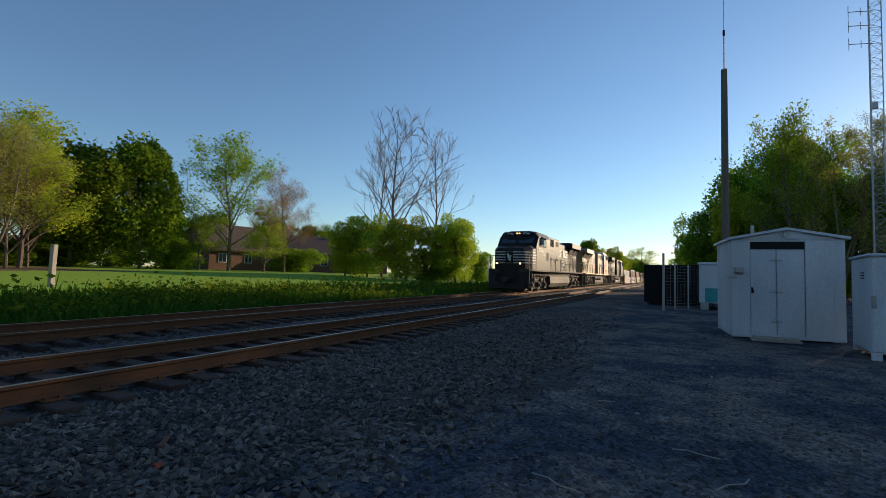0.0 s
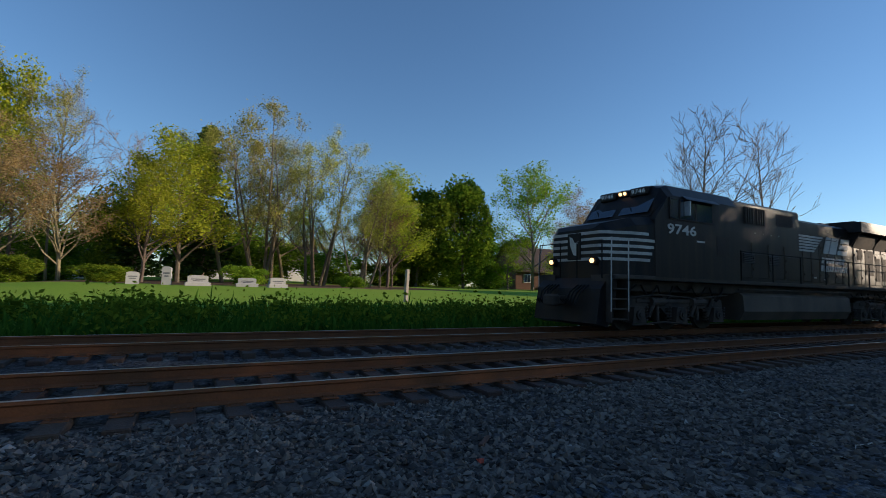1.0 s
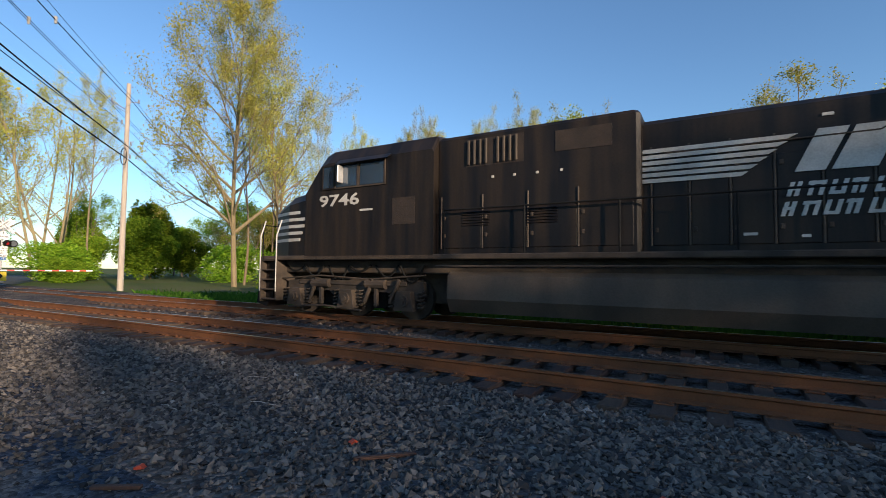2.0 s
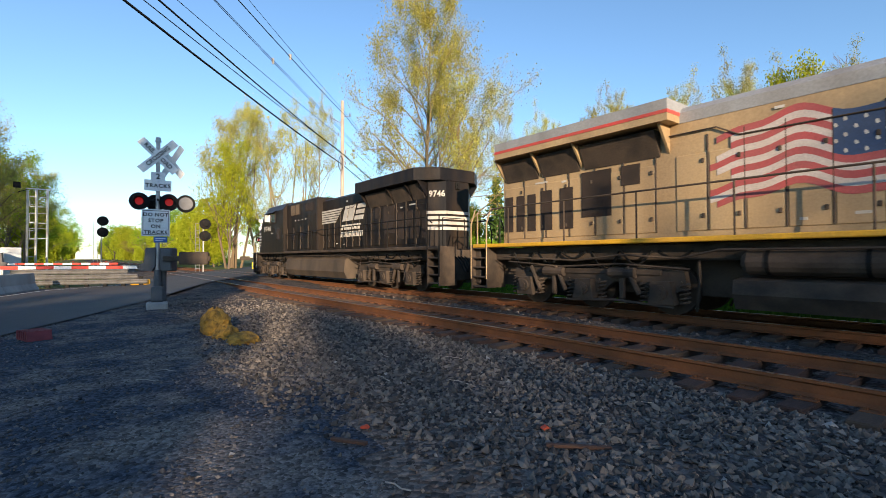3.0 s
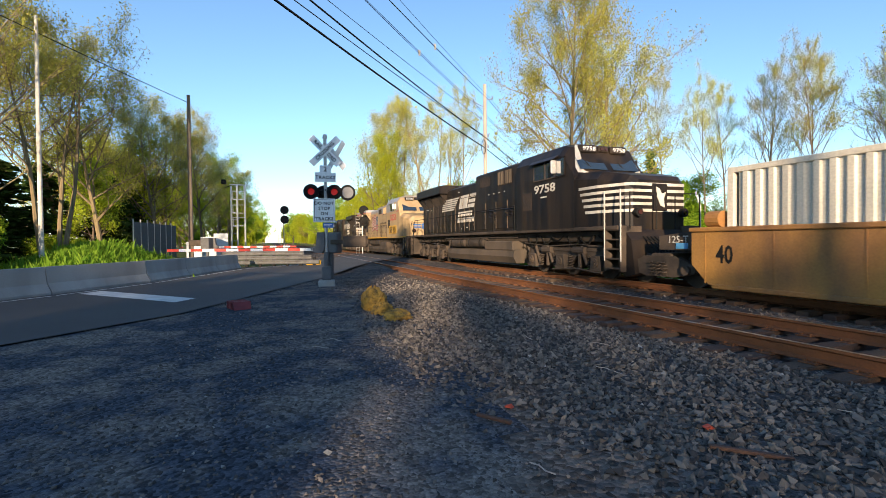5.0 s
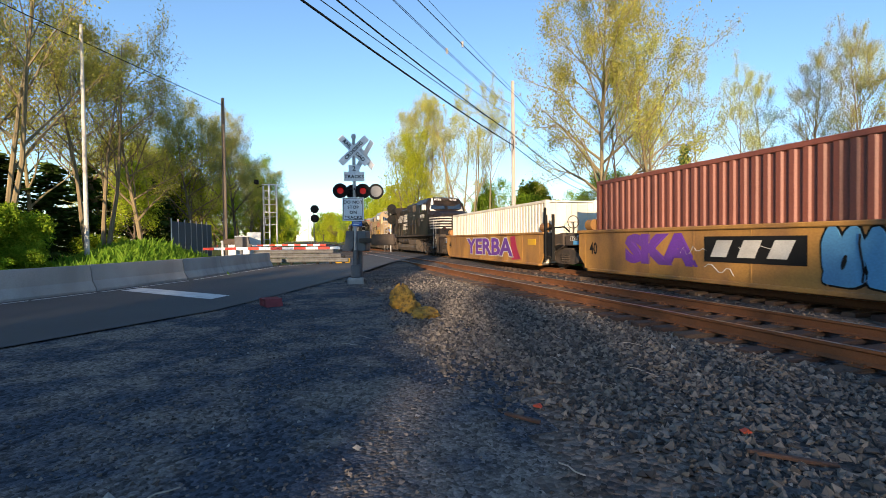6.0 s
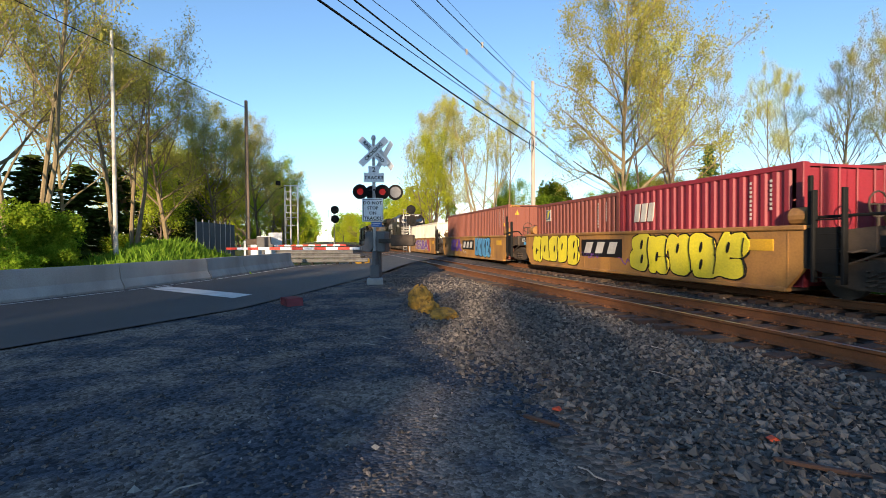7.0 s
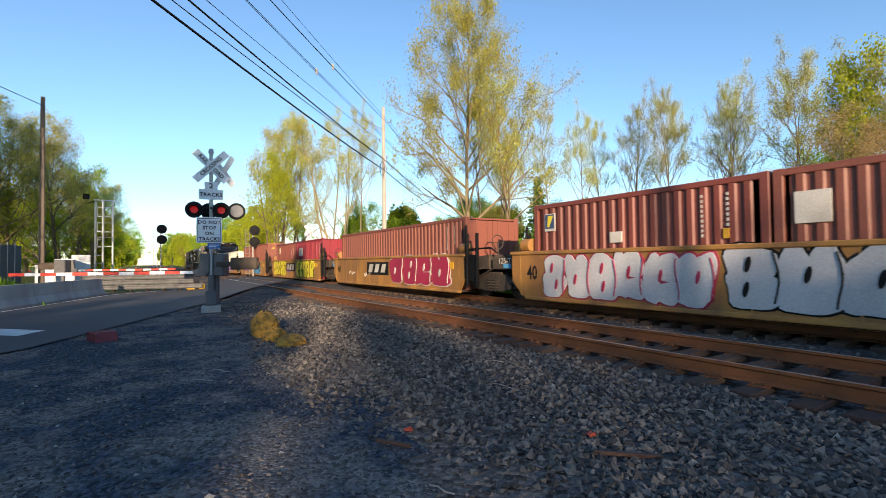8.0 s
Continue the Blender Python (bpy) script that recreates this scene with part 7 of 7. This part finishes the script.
    for sd in (-1, 1):
        fr = Shape().prism([(-3.1, 0.36), (-2.75, 0.3), (-2.45, 0.24), (-1.55, 0.24), (-1.25, 0.3), (-0.9, 0.36), (-0.9, 0.56), (-1.5, 0.78), (-2.5, 0.78), (-3.1, 0.56)], 1, sd * 1.0, sd * 1.16)
        part("side_frame", fr, GRIME, tk)
        for du in (-0.2, 0, 0.2):
            coil_pts = [(-2 + du + 0.07 * math.cos(q * 0.9), sd * 1.18 + 0.07 * math.sin(q * 0.9), 0.28 + 0.34 * q / 27) for q in range(28)]
            part("spring", Shape().path(coil_pts, 0.02, 5), GRIME, tk)
        for u in (-2.88, -1.12):
            part("bearing", Shape().tube((u, sd * 1.0, 0.44), (u, sd * 1.24, 0.44), 0.12, n=10), GRIME, tk)
        for u in (-2.88, -1.12):
            o = part("wheel", small_wheel, GRIME, tk)
            o.location = (u, sd * 0.7535, 0.42)
    part("capacity_mark", text_mesh("40", 0.55, BLACK, offset=0.01), BLACK, W).matrix_basis = side_matrix(0.1, 0.85, 1.424, -1) @ Matrix.Diagonal((0.75, 1, 1, 1))
    part("type_mark", text_mesh("125-T", 0.26, WHITE), WHITE, W).matrix_basis = pose(-1.3, -1.262, 1.2, 90, 0, 0)
    part("yellow_placard", Shape().box((11.0, -1.435, 0.95), (11.7, -1.418, 1.2)), UPGOLD, W)
    return W


def maker_plate(W, u, w=2.4):
    """The owner's black plate with three white letter blocks, as plain shapes."""
    part("owner_plate", Shape().box((u, -1.432, 0.62), (u + w, -1.416, 1.22)), BLACK, W)
    s = Shape()
    k = w / 3.4
    for i in range(3):
        a = u + 0.25 * k + i * 1.0 * k
        s.prism([(a, 0.74), (a + 0.6 * k, 0.74), (a + 0.85 * k, 1.13), (a + 0.25 * k, 1.13)], 1, -1.436, -1.43)
    part_each("owner_block", s, WHITE, W)


def tag_word(W, word, u, z, width, size, fill, line, y=1.424, fat=0.035, lean=0.0):
    """Sprayed letters: a dark outline under a coloured fill."""
    for n_, off, m, d in (("spray_outline", fat + 0.045, line, 0.0), ("spray_fill", fat, fill, 0.006)):
        lettering(n_, word, size, m, W, side_matrix(u, z, y + d, -1), width=width * (1.04 if off > fat else 1), offset=off, spacing=1.0, shear=lean)


def bubble(W, u0, u1, z0, z1, n, seed, fill, line):
    """Fat rounded sprayed shapes side by side that cannot be read: edge, fill, holes and strokes."""
    r = random.Random(seed)
    w, h = (u1 - u0) / n, z1 - z0
    edge_s, fill_s, hole_s, stroke_s = Shape(), Shape(), Shape(), Shape()
    for i in range(n):
        cx, cz = u0 + (i + 0.5) * w + r.uniform(-0.05, 0.05) * w, (z0 + z1) / 2 + r.uniform(-0.04, 0.04) * h
        lean = r.uniform(-0.18, 0.25)
        kind = r.randint(0, 3)
        blobs_ = {0: ((0, 0.22, 0.5, 0.3), (0, -0.2, 0.54, 0.32)), 1: ((-0.28, 0, 0.26, 0.5), (0.12, 0.22, 0.42, 0.27), (0.2, -0.28, 0.36, 0.22)),
                  2: ((0, 0.0, 0.54, 0.5),), 3: ((-0.24, 0.1, 0.28, 0.4), (0.26, 0.12, 0.28, 0.38), (0, -0.28, 0.5, 0.23))}[kind]
        for b, (dx, dz, rx, rz) in enumerate(blobs_):
            x, z, d = cx + dx * w + lean * dz * h, cz + dz * h, 0.0006 * (i * 3 + b)
            ring = []
            for k in range(22):
                t = 2 * math.pi * k / 22
                q = 1 + 0.07 * math.sin(3 * t + seed + i) + 0.05 * math.sin(5 * t + b)
                c, e = math.cos(t), math.sin(t)
                ring.append((math.copysign(abs(c) ** 0.75, c) * rx * w * q, math.copysign(abs(e) ** 0.75, e) * rz * h * q))
            edge_s.prism([(x + px + math.copysign(0.035, px) + lean * pz, z + pz + math.copysign(0.035, pz)) for px, pz in ring], 1, -1.424 - d, -1.415)
            fill_s.prism([(x + px + lean * pz, z + pz) for px, pz in ring], 1, -1.446 - d, -1.42)
        for k in range(1 if kind else 2):
            hx, hz = cx + r.uniform(-0.12, 0.16) * w, cz + (r.uniform(-0.1, 0.2) if kind else (-0.2, 0.2)[k]) * h
            hole_s.prism([(hx + math.cos(t * 0.628) * w * 0.055 + 0.03 * math.sin(t * 0.628), hz + math.sin(t * 0.628) * h * 0.13) for t in range(10)], 1, -1.466, -1.42)
        a = r.uniform(0.5, 5.5)
        stroke_s.path([(cx + (0.46 + 0.05 * math.sin(k + a)) * w, -1.458, cz + h * (-0.4 + 0.16 * k)) for k in range(6)], 0.016, 5)
    part_each("spray_edge", edge_s, line, W)
    part_each("spray_fill", fill_s, fill, W)
    part_each("spray_hole", hole_s, line, W)
    part_each("spray_stroke", stroke_s, line, W)


def logo_square(C, u, z, mats=(BLUE, SPRAYYEL)):
    part("logo_border", Shape().box((u + 0.02, -1.228, z + 0.02), (u + 0.4, -1.2, z + 0.5)), WHITE, C)
    part("logo_plate", Shape().box((u + 0.04, -1.234, z + 0.09), (u + 0.38, -1.2, z + 0.48)), mats[0], C)
    part("logo_mark", Shape().prism([(u + 0.12, z + 0.13), (u + 0.19, z + 0.13), (u + 0.34, z + 0.44), (u + 0.16, z + 0.44)], 1, -1.24, -1.23), mats[1], C)


first = 68.6
pitch_s = 15.6
cars = [well_car(first + pitch_s * i) for i in range(16)]
tag_word(cars[0], "YERBA", 6.4, 0.78, 6.2, 1.15, PURPLE, WHITE)
part("spray_patch", Shape().prism([(9.4, 0.25), (10.3, 0.3), (9.9, 0.8), (9.7, 1.35), (9.2, 1.3)], 1, -1.423, -1.42), SPRAYRED, cars[0])
tag_word(cars[1], "SKA", 3.0, 0.85, 2.6, 1.0, PURPLE, PURPLE)
maker_plate(cars[1], 4.6)
bubble(cars[1], 7.3, 10.0, 0.28, 1.34, 4, 3, SPRAYBLUE, BLACK)
bubble(cars[2], 0.1, 3.9, 0.3, 1.4, 5, 4, SPRAYYEL, BLACK)
maker_plate(cars[2], 4.1)
bubble(cars[2], 7.0, 11.0, 0.28, 1.36, 5, 5, SPRAYYEL, BLACK)
maker_plate(cars[3], 4.0)
bubble(cars[3], 6.6, 11.4, 0.3, 1.44, 4, 6, SPRAYRED, WHITE)
st = Shape()
for cx, cz in ((8.2, 0.85), (9.5, 1.1), (10.4, 0.7)):
    for k in range(4):
        a = k * math.pi / 4
        st.prism([(cx + math.cos(a) * 0.22, cz + math.sin(a) * 0.22), (cx + math.cos(a + 1.57) * 0.02, cz + math.sin(a + 1.57) * 0.02), (cx - math.cos(a) * 0.22, cz - math.sin(a) * 0.22),
                  (cx - math.cos(a + 1.57) * 0.02, cz - math.sin(a + 1.57) * 0.02)], 1, -1.437 - 0.001 * k, -1.42)
part("spray_sparks", st, WHITE, cars[3])
bubble(cars[4], 0.6, 5.2, 0.28, 1.36, 6, 7, SPRAYGREY, SPRAYRED)
bubble(cars[4], 5.4, 11.6, 0.25, 1.4, 7, 8, SPRAYGREY, BLACK)
scr = random.Random(12)
for c in cars[1:5]:
    sc = Shape()
    for j in range(5):
        u, z = scr.uniform(0.6, 11.0), scr.uniform(0.4, 1.2)
        pts = [(u + 0.1 * i, -1.425, z + scr.uniform(-0.14, 0.14)) for i in range(9)]
        sc.path(pts, 0.012, n=4)
    part("spray_scrawl", sc, scr.choice([WHITE, BLACK, PURPLE]), c)

corrugated(12.19, 2.59, CREAM, "cream corrugated steel container on a well car", first)
tall_box = corrugated(12.19, 2.9, BROWN2, "tall brown-red corrugated container on a well car", first + pitch_s)
part("warning_triangle", Shape().prism([(-0.85, 2.55), (-0.6, 2.55), (-0.72, 2.8)], 0, 12.19, 12.205), UPGOLD, tall_box, "yellow warning triangle")
for yy in (-1.1, 0.55):
    for k in range(4):
        part("hazard_mark", Shape().prism([(yy + k * 0.15, 2.98), (yy + 0.07 + k * 0.15, 2.98), (yy + 0.11 + k * 0.15, 3.05), (yy + 0.04 + k * 0.15, 3.05)], 0, 12.19, 12.2), UPGOLD, tall_box)
mk = Shape()
for q in range(10):
    mk.box((12.17, 0.7, 1.2 + q * 0.14), (12.2, 0.76, 1.28 + q * 0.14))
part("serial_marking", mk, WHITE, tall_box)
part("yellow_placard", Shape().box((11.55, -1.226, 1.95), (11.66, -1.2, 2.15)), UPGOLD, tall_box)
c20 = corrugated(6.06, 2.59, BROWN, "short brown-red container with a square emblem", first + 2 * pitch_s)
logo_square(c20, 0.9, 2.0, (FLAGBLUE, SPRAYYEL))
cai = corrugated(6.06, 2.59, CRIMSON, "short crimson corrugated container with white marks", first + 2 * pitch_s + 6.12)
lm = Shape()
for k in range(3):
    lm.prism([(0.72 + k * 0.31, 1.75), (0.94 + k * 0.31, 1.75), (1.02 + k * 0.31, 2.3), (0.8 + k * 0.31, 2.3)], 1, -1.236, -1.2)
part_each("owner_block", lm, WHITE, cai)
corrugated(12.19, 2.59, BROWN2, "long faded brown corrugated container on a well car", first + 3 * pitch_s)
c4 = corrugated(6.06, 2.59, BROWN, "short brown-red container with emblem and marks", first + 4 * pitch_s)
logo_square(c4, 0.42, 2.0, (FLAGBLUE, SPRAYYEL))
c5 = corrugated(6.06, 2.59, BROWN2, "short brown container with a pale square", first + 4 * pitch_s + 6.12)
part("pale_square", Shape().box((0.33, -1.235, 1.8), (0.85, -1.2, 2.35)), WHITE, c5)
part("small_plate", Shape().box((2.62, -1.235, 1.62), (2.95, -1.2, 1.88)), WHITE, c4)
part("yellow_placard", Shape().box((5.25, -1.228, 1.6), (5.36, -1.2, 1.8)), UPGOLD, c4)
for i, mat_ in enumerate((CREAM, BROWN, GREENB, CRIMSON, GREYB, BROWN2, GREENB, BROWN, BLUEB, CREAM, CRIMSON)):
    corrugated(12.19, 2.59, mat_, {CREAM: "cream", GREENB: "teal-green", CRIMSON: "crimson", GREYB: "pale grey", BLUEB: "dull blue"}.get(mat_, "brown-red") + " corrugated steel container on a well car", first + (5 + i) * pitch_s)


def motions():
    for ob, s, turned in MOVING:
        walk(ob, [(t, pose(FRONT + s - SPEED * t, TRAIN_Y, 0, 0, 0, 180 if turned else 0)) for t in range(9)])
    for ax, u in WHEELS:
        sense = 1 if ax.parent in [o for o, s, tr in MOVING if tr] else -1
        walk(ax, [(i / 30, pose(u, 0, 0.53, 0, sense * math.degrees(SPEED * i / 30 / 0.53) % 360, 0)) for i in range(241)])


motions()
